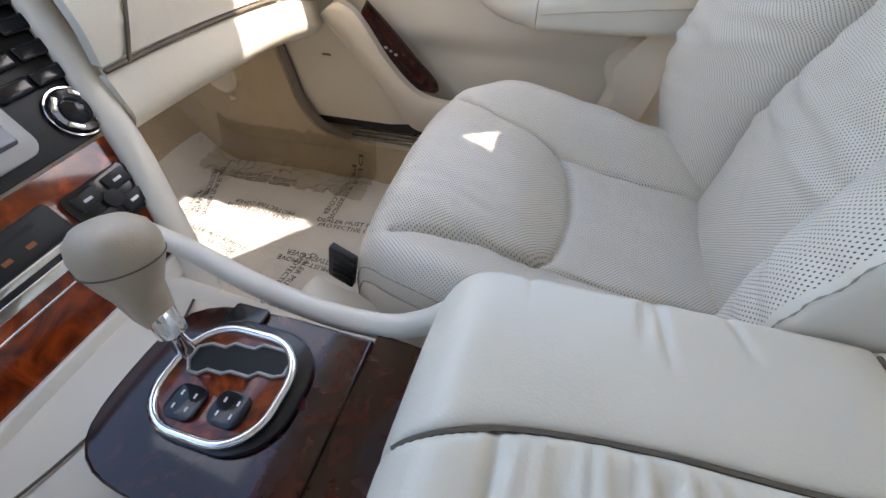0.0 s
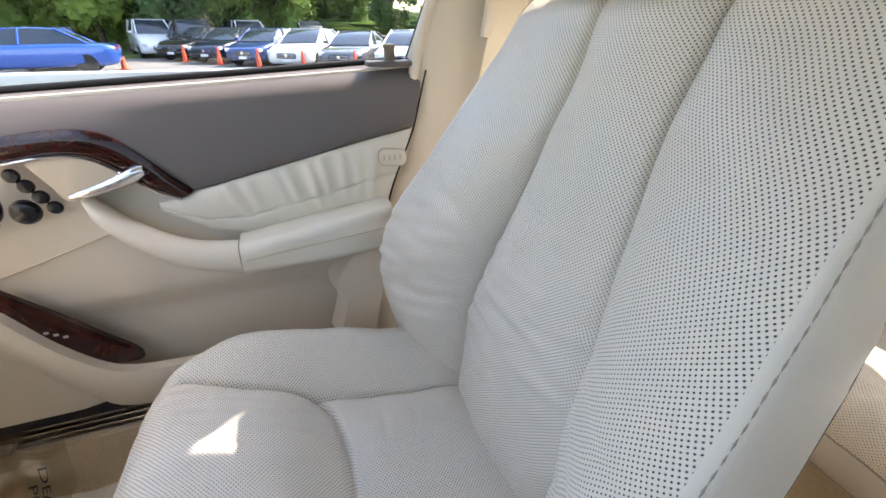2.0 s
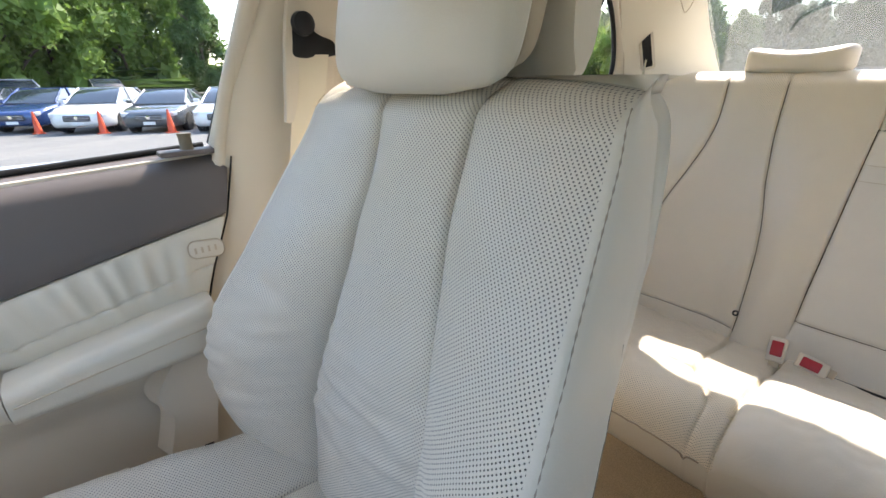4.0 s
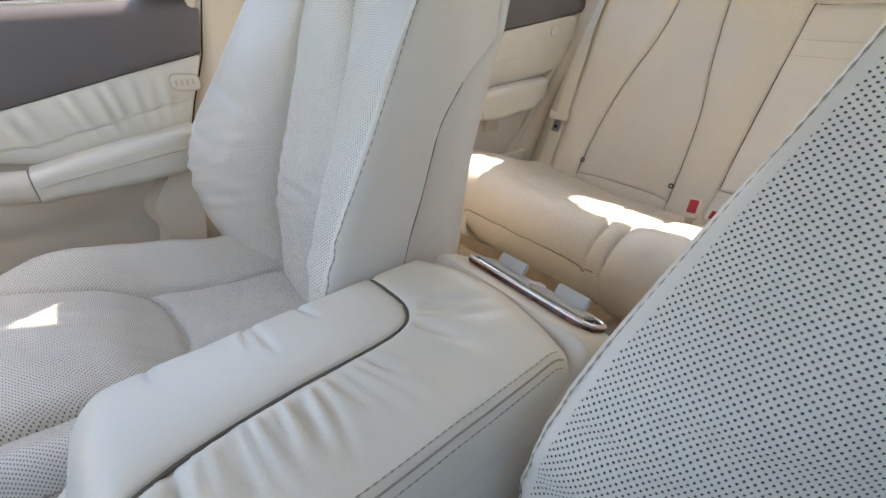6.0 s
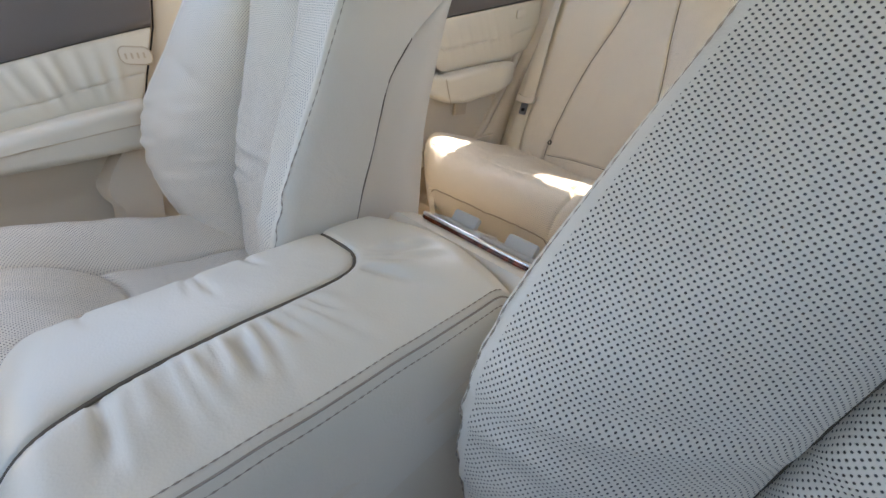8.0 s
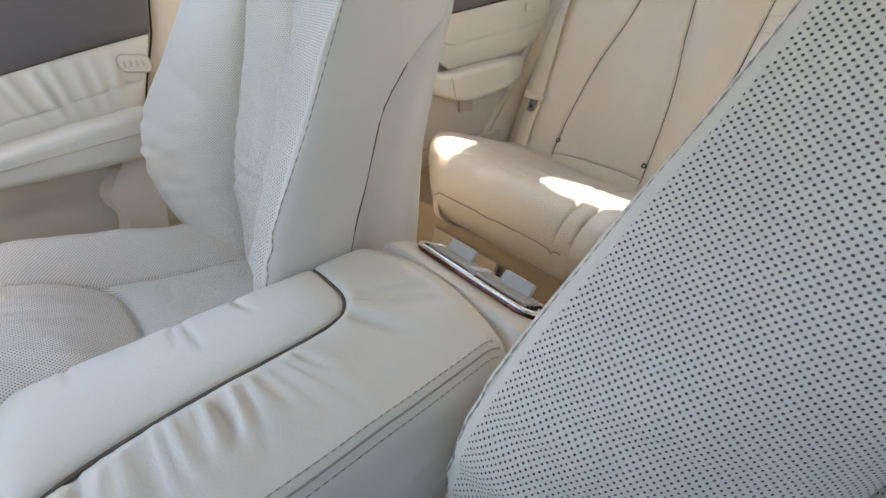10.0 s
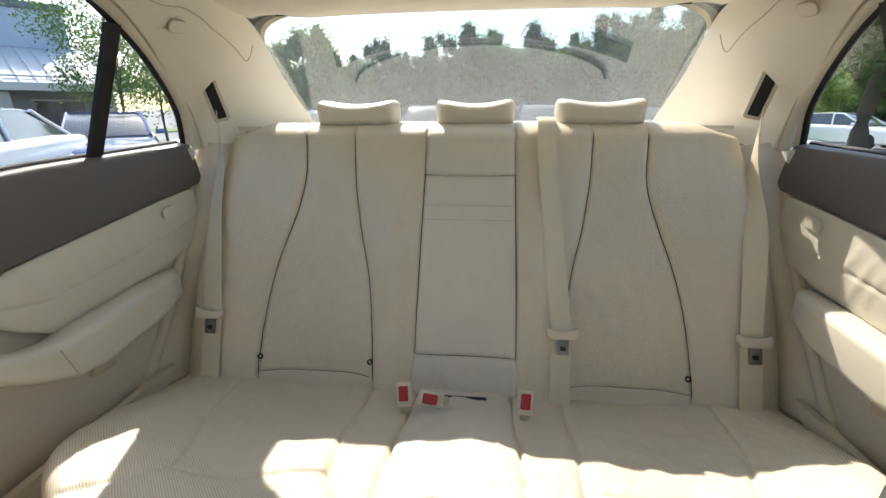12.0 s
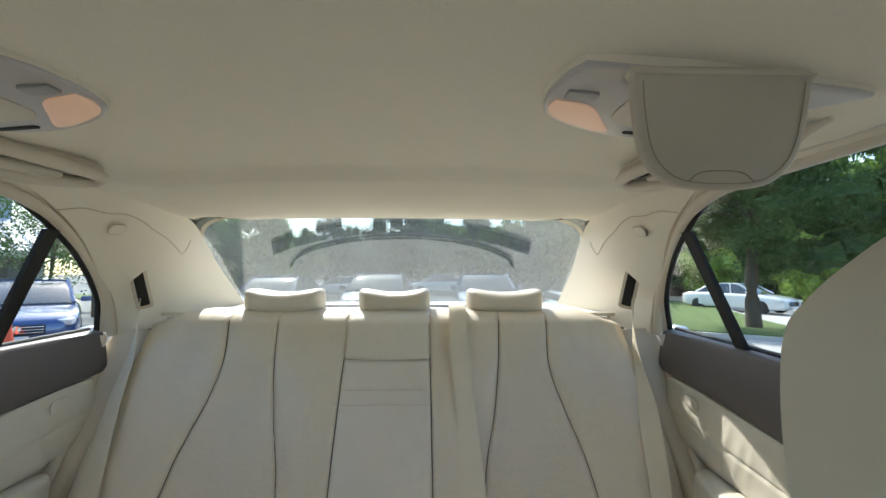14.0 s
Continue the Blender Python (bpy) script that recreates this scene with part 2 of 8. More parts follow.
# ---- materials ----
def material(name, base, rough=0.5, metal=0.0, spread=0.06, size=0.05, bump=0.0, bump_size=0.002, coat=0.0, coords="Object", rough_spread=0.08, fine=0.0, sheen=0.0, specular=0.5):
    """A surface with colour variation at two scales, uneven gloss and fine relief."""
    ma = bpy.data.materials.new(name)
    ma.use_nodes = True
    nt = ma.node_tree
    N, L = nt.nodes, nt.links
    b = N["Principled BSDF"]
    b.inputs["Metallic"].default_value = metal
    b.inputs["Coat Weight"].default_value = coat
    b.inputs["Coat Roughness"].default_value = 0.04
    b.inputs["Sheen Weight"].default_value = sheen
    b.inputs["Specular IOR Level"].default_value = specular
    co = N.new("ShaderNodeTexCoord")
    big = N.new("ShaderNodeTexNoise")
    big.inputs["Scale"].default_value, big.inputs["Detail"].default_value = 1 / size, 4
    L.new(co.outputs[coords], big.inputs["Vector"])
    mix = N.new("ShaderNodeMix")
    mix.data_type = "RGBA"
    mix.inputs["A"].default_value = (*[c * (1 - spread) for c in base], 1)
    mix.inputs["B"].default_value = (*[min(1, c * (1 + spread)) for c in base], 1)
    L.new(big.outputs["Fac"], mix.inputs["Factor"])
    colour = mix.outputs["Result"]
    small = N.new("ShaderNodeTexNoise")
    small.inputs["Scale"].default_value, small.inputs["Detail"].default_value = 1 / bump_size, 3
    L.new(co.outputs[coords], small.inputs["Vector"])
    if fine:
        f = N.new("ShaderNodeMix")
        f.data_type, f.blend_type = "RGBA", "MULTIPLY"
        f.inputs["Factor"].default_value = 1
        ra = N.new("ShaderNodeMapRange")
        ra.inputs["To Min"].default_value, ra.inputs["To Max"].default_value = 1 - fine, 1 + fine * 0.6
        ra.inputs["From Min"].default_value, ra.inputs["From Max"].default_value = 0.3, 0.7
        L.new(small.outputs["Fac"], ra.inputs["Value"])
        L.new(colour, f.inputs["A"])
        L.new(ra.outputs[0], f.inputs["B"])
        colour = f.outputs["Result"]
    L.new(colour, b.inputs["Base Color"])
    rr = N.new("ShaderNodeMapRange")
    rr.inputs["To Min"].default_value, rr.inputs["To Max"].default_value = max(0.02, rough - rough_spread), min(1, rough + rough_spread)
    L.new(big.outputs["Fac"], rr.inputs["Value"])
    L.new(rr.outputs[0], b.inputs["Roughness"])
    if bump:
        bu = N.new("ShaderNodeBump")
        bu.inputs["Strength"].default_value, bu.inputs["Distance"].default_value = bump, bump_size * 0.6
        L.new(small.outputs["Fac"], bu.inputs["Height"])
        L.new(bu.outputs[0], b.inputs["Normal"])
    return ma


def leather(name, base, rough=0.42, holes=False, step=0.0043, hole=0.00058, wrinkle=0.5):
    """Nappa leather: pebbled grain, faint creases and soil; with rows of punched holes where it is perforated."""
    ma = material(name, base, rough, spread=0.045, size=0.09)
    nt = ma.node_tree
    N, L = nt.nodes, nt.links
    b = N["Principled BSDF"]
    co = N["Texture Coordinate"]
    cells = N.new("ShaderNodeTexVoronoi")
    cells.inputs["Scale"].default_value = 620
    L.new(co.outputs["Object"], cells.inputs["Vector"])
    crease = N.new("ShaderNodeTexNoise")
    crease.inputs["Scale"].default_value, crease.inputs["Detail"].default_value, crease.inputs["Distortion"].default_value = 26, 5, 1.2
    L.new(co.outputs["Object"], crease.inputs["Vector"])
    b1 = N.new("ShaderNodeBump")
    b1.inputs["Strength"].default_value, b1.inputs["Distance"].default_value = wrinkle, 0.0016
    L.new(crease.outputs["Fac"], b1.inputs["Height"])
    b2 = N.new("ShaderNodeBump")
    b2.inputs["Strength"].default_value, b2.inputs["Distance"].default_value = 0.22, 0.0004
    L.new(cells.outputs["Distance"], b2.inputs["Height"])
    L.new(b1.outputs[0], b2.inputs["Normal"])
    last = b2
    if holes:
        def math_node(op, a, c):
            n = N.new("ShaderNodeMath")
            n.operation = op
            for k, v in enumerate((a, c)):
                if v is not None:
                    if isinstance(v, (int, float)):
                        n.inputs[k].default_value = v
                    else:
                        L.new(v, n.inputs[k])
            return n.outputs[0]
        sep = N.new("ShaderNodeSeparateXYZ")
        L.new(co.outputs["UV"], sep.inputs[0])
        u = math_node("DIVIDE", sep.outputs[0], step)
        v = math_node("DIVIDE", sep.outputs[1], step)
        dist = []
        for shift in (0.0, 0.5):
            fu = math_node("SUBTRACT", math_node("FRACT", math_node("ADD", u, shift), None), 0.5)
            fv = math_node("SUBTRACT", math_node("FRACT", math_node("ADD", v, shift), None), 0.5)
            dist.append(math_node("SQRT", math_node("ADD", math_node("MULTIPLY", fu, fu), math_node("MULTIPLY", fv, fv)), None))
        d = math_node("MINIMUM", dist[0], dist[1])
        edge = N.new("ShaderNodeMapRange")
        edge.interpolation_type = "SMOOTHSTEP"
        edge.inputs["From Min"].default_value, edge.inputs["From Max"].default_value = 0.75 * hole / step, 1.35 * hole / step
        L.new(d, edge.inputs["Value"])
        dark = N.new("ShaderNodeMix")
        dark.data_type = "RGBA"
        dark.inputs["A"].default_value = (0.065, 0.058, 0.05, 1)
        L.new(edge.outputs[0], dark.inputs["Factor"])
        L.new(b.inputs["Base Color"].links[0].from_socket, dark.inputs["B"])
        L.new(dark.outputs["Result"], b.inputs["Base Color"])
        b3 = N.new("ShaderNodeBump")
        b3.inputs["Strength"].default_value, b3.inputs["Distance"].default_value = 0.8, 0.0008
        L.new(edge.outputs[0], b3.inputs["Height"])
        L.new(b2.outputs[0], b3.inputs["Normal"])
        last = b3
    L.new(last.outputs[0], b.inputs["Normal"])
    return ma


def burl(name, dark, light, scale=30):
    """Lacquered root wood with swirling grain."""
    ma = material(name, light, 0.10, coat=0.25, specular=0.4)
    nt = ma.node_tree
    N, L = nt.nodes, nt.links
    b, co = N["Principled BSDF"], N["Texture Coordinate"]
    wv = N.new("ShaderNodeTexNoise")
    wv.inputs["Scale"].default_value, wv.inputs["Detail"].default_value, wv.inputs["Distortion"].default_value = scale, 7, 3.5
    L.new(co.outputs["Object"], wv.inputs["Vector"])
    ramp = N.new("ShaderNodeValToRGB")
    e = ramp.color_ramp.elements
    e[0].position, e[0].color = 0.32, (*dark, 1)
    e[1].position, e[1].color = 0.72, (*light, 1)
    mid = e.new(0.5)
    mid.color = (*[0.5 * (p + q) * 0.8 for p, q in zip(dark, light)], 1)
    L.new(wv.outputs["Fac"], ramp.inputs[0])
    L.new(ramp.outputs[0], b.inputs["Base Color"])
    return ma


def glass(name, tint=(1, 1, 1), clear=0.9, bend_=4.0, dust=0.0):
    """A thin pane: mirrors by Fresnel, otherwise lets the light straight through."""
    ma = bpy.data.materials.new(name)
    ma.use_nodes = True
    nt = ma.node_tree
    N, L = nt.nodes, nt.links
    N.remove(N["Principled BSDF"])
    tr = N.new("ShaderNodeBsdfTransparent")
    tr.inputs["Color"].default_value = (*[c * clear for c in tint], 1)
    gl = N.new("ShaderNodeBsdfGlossy")
    gl.inputs["Roughness"].default_value = 0.01
    lw = N.new("ShaderNodeLayerWeight")
    lw.inputs["Blend"].default_value = 0.5
    po = N.new("ShaderNodeMath")
    po.operation = "POWER"
    po.inputs[1].default_value = bend_
    L.new(lw.outputs["Facing"], po.inputs[0])
    fr = N.new("ShaderNodeMapRange")
    fr.inputs["To Min"].default_value, fr.inputs["To Max"].default_value = 0.04, 1.0
    L.new(po.outputs[0], fr.inputs["Value"])
    mix = N.new("ShaderNodeMixShader")
    L.new(fr.outputs[0], mix.inputs[0])
    L.new(tr.outputs[0], mix.inputs[1])
    L.new(gl.outputs[0], mix.inputs[2])
    last = mix
    if dust:
        # a film of dust that scatters the daylight, thicker in patches
        tl = N.new("ShaderNodeBsdfTranslucent")
        tl.inputs["Color"].default_value = (0.75, 0.80, 0.82, 1)
        no = N.new("ShaderNodeTexNoise")
        no.inputs["Scale"].default_value, no.inputs["Detail"].default_value = 5.0, 6.0
        ge = N.new("ShaderNodeNewGeometry")
        L.new(ge.outputs["Position"], no.inputs["Vector"])
        am = N.new("ShaderNodeMapRange")
        am.inputs["From Min"].default_value, am.inputs["From Max"].default_value = 0.3, 0.7
        am.inputs["To Min"].default_value, am.inputs["To Max"].default_value = dust * 0.6, dust * 1.4
        L.new(no.outputs[0], am.inputs["Value"])
        last = N.new("ShaderNodeMixShader")
        L.new(am.outputs[0], last.inputs[0])
        L.new(mix.outputs[0], last.inputs[1])
        L.new(tl.outputs[0], last.inputs[2])
    L.new(last.outputs[0], N["Material Output"].inputs["Surface"])
    return ma


CREAM = (0.70, 0.645, 0.55)
LEATHER = leather("cream_leather", CREAM)
LEATHER_PERF = leather("cream_leather_perforated", CREAM, holes=True)
LEATHER_REAR = leather("cream_leather_rear_perforated", (0.75, 0.665, 0.53), holes=True, step=0.0050, hole=0.00056, wrinkle=0.35)
LEATHER_SOFT = leather("cream_leather_soft", (0.70, 0.65, 0.545), rough=0.35, wrinkle=0.35)
TRIM = material("beige_trim", (0.68, 0.61, 0.50), 0.5, spread=0.04, size=0.12, bump=0.25, bump_size=0.0009)
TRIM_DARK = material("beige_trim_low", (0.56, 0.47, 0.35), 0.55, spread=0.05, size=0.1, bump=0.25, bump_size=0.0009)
GREY = material("taupe_door_cap", (0.135, 0.118, 0.112), 0.55, spread=0.05, size=0.08, bump=0.3, bump_size=0.0008)
LINING = material("cream_headliner_cloth", (0.84, 0.78, 0.66), 0.95, spread=0.03, size=0.25, bump=0.5, bump_size=0.0012, fine=0.05, specular=0.1)
CARPET = material("tan_carpet", (0.52, 0.42, 0.29), 0.95, spread=0.12, size=0.05, bump=1.0, bump_size=0.0018, fine=0.22, specular=0.1)
CARPET_GREY = material("greige_carpet", (0.40, 0.36, 0.31), 0.95, spread=0.1, size=0.06, bump=1.0, bump_size=0.0018, fine=0.2, specular=0.1)
PAPER = material("glossy_film_over_mat", (0.68, 0.65, 0.60), 0.3, spread=0.06, size=0.05, bump=0.35, bump_size=0.008, coat=0.4)
FLAP = leather("taupe_flap_leather", (0.56, 0.51, 0.43), 0.55)
FILM = glass("clear_film", (1, 0.99, 0.96), 0.93)
INK = material("dark_print", (0.03, 0.03, 0.03), 0.6)
BURL = burl("reddish_burl_wood", (0.06, 0.010, 0.004), (0.38, 0.062, 0.014), 18)
BURL_MID = burl("red_brown_burl_wood", (0.03, 0.007, 0.004), (0.22, 0.042, 0.014), 26)
BURL_DARK = burl("dark_burl_wood", (0.008, 0.002, 0.002), (0.055, 0.009, 0.006), 16)
CHROME = material("chrome", (0.82, 0.82, 0.83), 0.1, 1.0, spread=0.02, rough_spread=0.05)
STEEL = material("brushed_sill_metal", (0.55, 0.53, 0.5), 0.3, 1.0, spread=0.08, size=0.03)
BLADE = material("dark_belt_steel", (0.26, 0.26, 0.27), 0.32, 0.9, spread=0.06, size=0.02)
BLACK = material("black_plastic", (0.014, 0.014, 0.015), 0.4, spread=0.15, size=0.03, specular=0.3)
GLOSS_BLACK = material("gloss_black_button", (0.012, 0.012, 0.015), 0.14, spread=0.1, coat=0.15, specular=0.35)
RUBBER = material("black_rubber", (0.012, 0.012, 0.012), 0.7, spread=0.2)
TAUPE_RUBBER = material("taupe_door_seal", (0.20, 0.165, 0.135), 0.7, spread=0.1, bump=0.3)
LEATHER_TAN = leather("tan_leather", (0.44, 0.36, 0.27), 0.45)
SEAM_SOFT = material("taupe_thread", (0.38, 0.32, 0.25), 0.75, spread=0.1)
STITCH = material("pale_thread", (0.60, 0.56, 0.48), 0.7, spread=0.05)
SEAM = material("seam_thread", (0.13, 0.105, 0.078), 0.8, spread=0.1)
RED = material("red_release_button", (0.42, 0.018, 0.03), 0.35, spread=0.06)
BELT = material("cream_belt_webbing", (0.70, 0.63, 0.49), 0.6, spread=0.04, size=0.03, bump=0.6, bump_size=0.0012)
GREY_PLASTIC = material("warm_grey_plastic", (0.36, 0.35, 0.33), 0.4, spread=0.05)
PALE_PLASTIC = material("pale_greige_plastic", (0.50, 0.48, 0.43), 0.4, spread=0.05)
LENS = material("frosted_lamp_lens", (0.55, 0.52, 0.50), 0.35, spread=0.04)
GLASS = glass("window_glass", (0.96, 1.0, 0.985), 0.93)
# darkened glass for an unseen pane, added to hold light back
GLASS_DARK = glass("dimming_window_glass", (0.95, 1.0, 0.98), 0.40)
GLASS_REAR = glass("rear_window_glass", (0.91, 0.985, 1.0), 0.62, 2.6, 0.022)
WHITE = material("printed_white", (0.75, 0.75, 0.74), 0.5)

# ---- front seats ----
SEAT_X = 0.365


def front_seat(name, label, s, shift=0.0, recline=0.0, head_w=0.128, head_z=1.165, head_dx=0.02, centre=SEAT_X, head_dy=0.0, lower=0.0):
    """An electrically set front seat; s: 1 on the right of the car, -1 on the left."""
    seat = thing(name, label, "car seat", "front seats", at=(s * centre, 0.5 + shift, 0.31))

    def put(P):
        P = np.array(P, float)
        P[..., 0] = s * (centre + P[..., 0])
        P[..., 1] += shift
        return P

    def put_back(P):
        P = np.array(P, float)
        a, y0, z0 = radians(recline), 0.42, 0.70
        y, z = P[..., 1] - y0, P[..., 2] - z0
        P[..., 1], P[..., 2] = y0 + y * math.cos(a) - z * math.sin(a), z0 + z * math.cos(a) + y * math.sin(a)
        P[..., 2] -= lower * smooth(P[..., 2], 0.75, 1.0)
        return put(P)

    # backrest: closed cross-sections from the bottom to the top
    z_rows = np.r_[np.linspace(0.50, 1.045, 120), 1.045 + 0.035 * np.sin(np.linspace(0.08, 1, 14) * math.pi / 2)]
    top = np.clip((z_rows - 1.045) / 0.035, 0, 1)
    y_mid = spline([(0.50, 0.400), (0.55, 0.396), (0.65, 0.384), (0.75, 0.366), (0.85, 0.338), (0.95, 0.309), (1.045, 0.280), (1.09, 0.258)])(z_rows)
    half = spline([(0.50, 0.205), (0.58, 0.242), (0.66, 0.258), (0.74, 0.262), (0.80, 0.256), (0.86, 0.246), (0.90, 0.239), (0.95, 0.229), (1.00, 0.219), (1.045, 0.211), (1.09, 0.198)])(z_rows)
    y_rim = spline([(0.50, 0.425), (0.58, 0.456), (0.66, 0.474), (0.74, 0.468), (0.77, 0.456), (0.81, 0.434), (0.86, 0.401), (0.90, 0.375), (0.95, 0.343), (1.00, 0.311), (1.03, 0.293), (1.045, 0.285), (1.09, 0.262)])(z_rows)
    push = y_rim - y_mid
    seam_x = spline([(0.50, 0.108), (0.56, 0.120), (0.65, 0.126), (0.75, 0.113), (0.87, 0.086), (0.96, 0.070), (1.045, 0.070), (1.09, 0.072)])(z_rows)
    n_f = 121
    u = np.linspace(-1, 1, n_f)
    au = np.abs(u)[None]
    x = np.sign(u)[None] * np.where(au < 0.5, seam_x[:, None] * au / 0.5, seam_x[:, None] + (half - seam_x)[:, None] * (au - 0.5) / 0.5)
    zz = np.repeat(z_rows[:, None], n_f, 1)
    d_seam = np.abs(np.abs(x) - seam_x[:, None])
    into = np.clip((np.abs(x) - seam_x[:, None]) / np.maximum(half - seam_x, 0.02)[:, None], 0, 1)
    y = y_mid[:, None] + push[:, None] * np.sin(into * math.pi / 2) ** 0.72
    y = y + 0.010 * (1 - (x / np.maximum(seam_x, 0.01)[:, None]) ** 2).clip(0)
    y = y + groove(d_seam, 0.017, 0.010)
    y_even = y.copy()
    y = y + 0.0022 * fuzz(x, zz, 0.12, 3) + 0.0030 * fuzz(x * 0.35 + zz * 0.5, zz * 1.6, 0.05, 5) * np.exp(-((zz - 0.72) / 0.08) ** 2)
    # a crease pressed into the inner bolster
    for z0, x0, k in ((0.83, 0.165, 1), (0.70, -0.165, 1), (0.64, 0.02, 0.5)):
        y = y - 0.0045 * k * np.exp(-(((zz - z0) - 0.45 * (x - x0)) / 0.010) ** 2 - ((x - x0) / 0.05) ** 2)
    y = y - 0.05 * (1 - np.sqrt(1 - top**2))[:, None]
    x_back, y_back = x, y
    front = np.stack([x, y, zz - 0.012 * (u[None] ** 4) * top[:, None]], -1)
    # sides and back, from the right edge round to the left edge
    loop = []
    yb = spline([(0.50, 0.264), (0.59, 0.258), (0.70, 0.248), (0.80, 0.238), (0.87, 0.219), (0.94, 0.197), (0.99, 0.182), (1.02, 0.176), (1.045, 0.174), (1.09, 0.176)])(z_rows) + 0.062 * (1 - np.sqrt(1 - top**2))
    shell = spline([(0.50, 0.190), (0.62, 0.208), (0.80, 0.214), (0.90, 0.212), (1.0, 0.203), (1.045, 0.196), (1.09, 0.182)])(z_rows)
    y_edge = y[:, -1]
    y_line = spline([(0.50, 0.375), (0.62, 0.394), (0.70, 0.392), (0.757, 0.376), (0.805, 0.352), (0.85, 0.329), (0.873, 0.313), (0.89, 0.292), (0.908, 0.260), (0.926, 0.226), (0.945, 0.196), (1.09, 0.18)])(z_rows)
    y_line = np.maximum(y_line, yb + 0.012)
    x_line = np.interp(z_rows, [0.50, 0.86, 0.885, 0.91, 0.93], [0.005, 0.004, 0.0, -0.014, -0.022])
    lip_in = 0.012 * smooth(z_rows, 0.945, 0.915)
    y_line = y_line * (1 - 0.6 * top) + (0.55 * y_edge + 0.45 * yb) * 0.6 * top
    for f in (0.06, 0.2, 0.45, 0.7, 0.93, 1.0):
        loop.append(np.stack([half + 0.004 * min(1, f / 0.06) * (1 - f) + 0.004 * math.sin(math.pi * f) + x_line * f**1.5, y_edge + f * (y_line - y_edge), z_rows], -1))
    for f in (0.0, 0.25, 0.6, 0.9):
        yy = (y_line + 0.8 * lip_in) * (1 - f) + yb * f
        xx = (half + x_line - lip_in) * (1 - f) + shell * f
        loop.append(np.stack([xx - 0.8 * lip_in * (f == 0), yy, z_rows], -1))
    side = np.stack(loop, 1)
    across = np.linspace(0.94, -0.94, 18)
    rear = np.stack([shell[:, None] * across, yb[:, None] - 0.018 * (1 - across[None] ** 2) * (1 - 0.5 * top[:, None]), np.repeat(z_rows[:, None], 18, 1)], -1)
    left = side[:, ::-1].copy()
    left[..., 0] *= -1
    P = np.concatenate([front, side, rear, left], 1)
    m = P.shape[1]
    xc = np.repeat(np.abs(0.5 * (u[None, 1:] + u[None, :-1])) > 0.5, len(z_rows) - 1, 0)
    key = np.full((len(z_rows) - 1, m), 3)
    key[:, : n_f - 1] = np.where(xc, np.where(u[None, 1:] > 0, 1, 2), 0)
    key[:, : n_f - 1] = np.where(u[None, 1:] > 0.99, 4, np.where(u[None, :-1] < -0.99, 5, key[:, : n_f - 1]))
    key[:, n_f - 1 : n_f + 5] = 4
    key[:, -6:] = 5
    length = np.r_[0, np.cumsum(np.hypot(np.diff(z_rows), np.diff(y_mid)))]
    UV = np.zeros((*P.shape[:2], 2))
    arc = np.concatenate([np.zeros((len(z_rows), 1)), np.cumsum(np.hypot(np.diff(x, axis=1), np.diff(y_even, axis=1)), 1)], 1)
    UV[:, :n_f, 0], UV[:, n_f:, 0] = arc - arc[:, n_f // 2 : n_f // 2 + 1], 0.3
    UV[..., 1] = length[:, None]
    got = regions(put_back(P), key, {
        0: ("back_centre_panel", LEATHER_PERF, "perforated cream leather centre panel"), 1: ("back_bolster", LEATHER_PERF, "perforated cream side bolster"),
        2: ("back_bolster", LEATHER_PERF, "perforated cream side bolster"), 3: ("back_shell", LEATHER, "smooth cream leather seat back"), 4: ("back_side_panel", LEATHER, "smooth cream leather side panel"), 5: ("back_side_panel", LEATHER, "smooth cream leather side panel")},
        seat, wrap=True, out=(0, 1, 0) if s > 0 else (0, 1, 0), uv=UV)
    # stitching along the bolsters' edges
    for side_x in (-1, 1):
        z = np.linspace(0.56, 1.065, 90)
        k = [int(np.abs(z_rows - v).argmin()) for v in z]
        kg = np.unique([i for i in k if z_rows[i] < 0.93])
        run = bend(np.stack([side_x * (half[kg] + x_line[kg] - 0.0015), y_line[kg] + 0.0005, z_rows[kg]], -1)[::6], 60)
        tube("panel_gap", put_back(run), 0.0019, SEAM, got[3], "dark gap between side panel and seat back", sides=6)
        zs = np.linspace(0.57, 1.06, 130)
        row = [np.interp(zs, z_rows, v) for v in (side_x * (half + 0.0016), y_edge + 0.014 * (y_line - y_edge))]
        run = np.stack([row[0], row[1], zs], -1)
        tube("stitching", put_back(run), 0.0008 * (0.2 + 0.8 * (np.arange(130) % 2)), SEAM_SOFT, got[3], sides=5)
    # top cap
    rim = P[-1]
    part("back_top", mesh("back_top", np.r_[put_back(rim), put_back(rim.mean(0, keepdims=True) + [[0, 0, 0.002]])], [(j, (j + 1) % m, m) if s > 0 else ((j + 1) % m, j, m) for j in range(m)]), LEATHER, seat)

    # cushion: rows from the back to the front edge and down
    yr = np.r_[np.linspace(0.33, 0.745, 100), 0.745 + 0.075 * np.sin(np.linspace(0.03, 1, 36) * math.pi / 2)]
    lip = np.clip((yr - 0.745) / 0.075, 0, 1)
    drop = 0.125 * (1 - np.sqrt(np.clip(1 - lip**2.4, 0, 1)))
    z_mid = spline([(0.33, 0.520), (0.40, 0.552), (0.50, 0.566), (0.60, 0.588), (0.68, 0.622), (0.75, 0.640), (0.83, 0.640)])(yr)
    wide = spline([(0.33, 0.205), (0.42, 0.228), (0.55, 0.236), (0.68, 0.226), (0.75, 0.205), (0.80, 0.172), (0.83, 0.15)])(yr)
    n_c = 131
    u = np.linspace(-1, 1, n_c)
    x = wide[:, None] * u[None]
    yy = np.repeat(yr[:, None], n_c, 1)
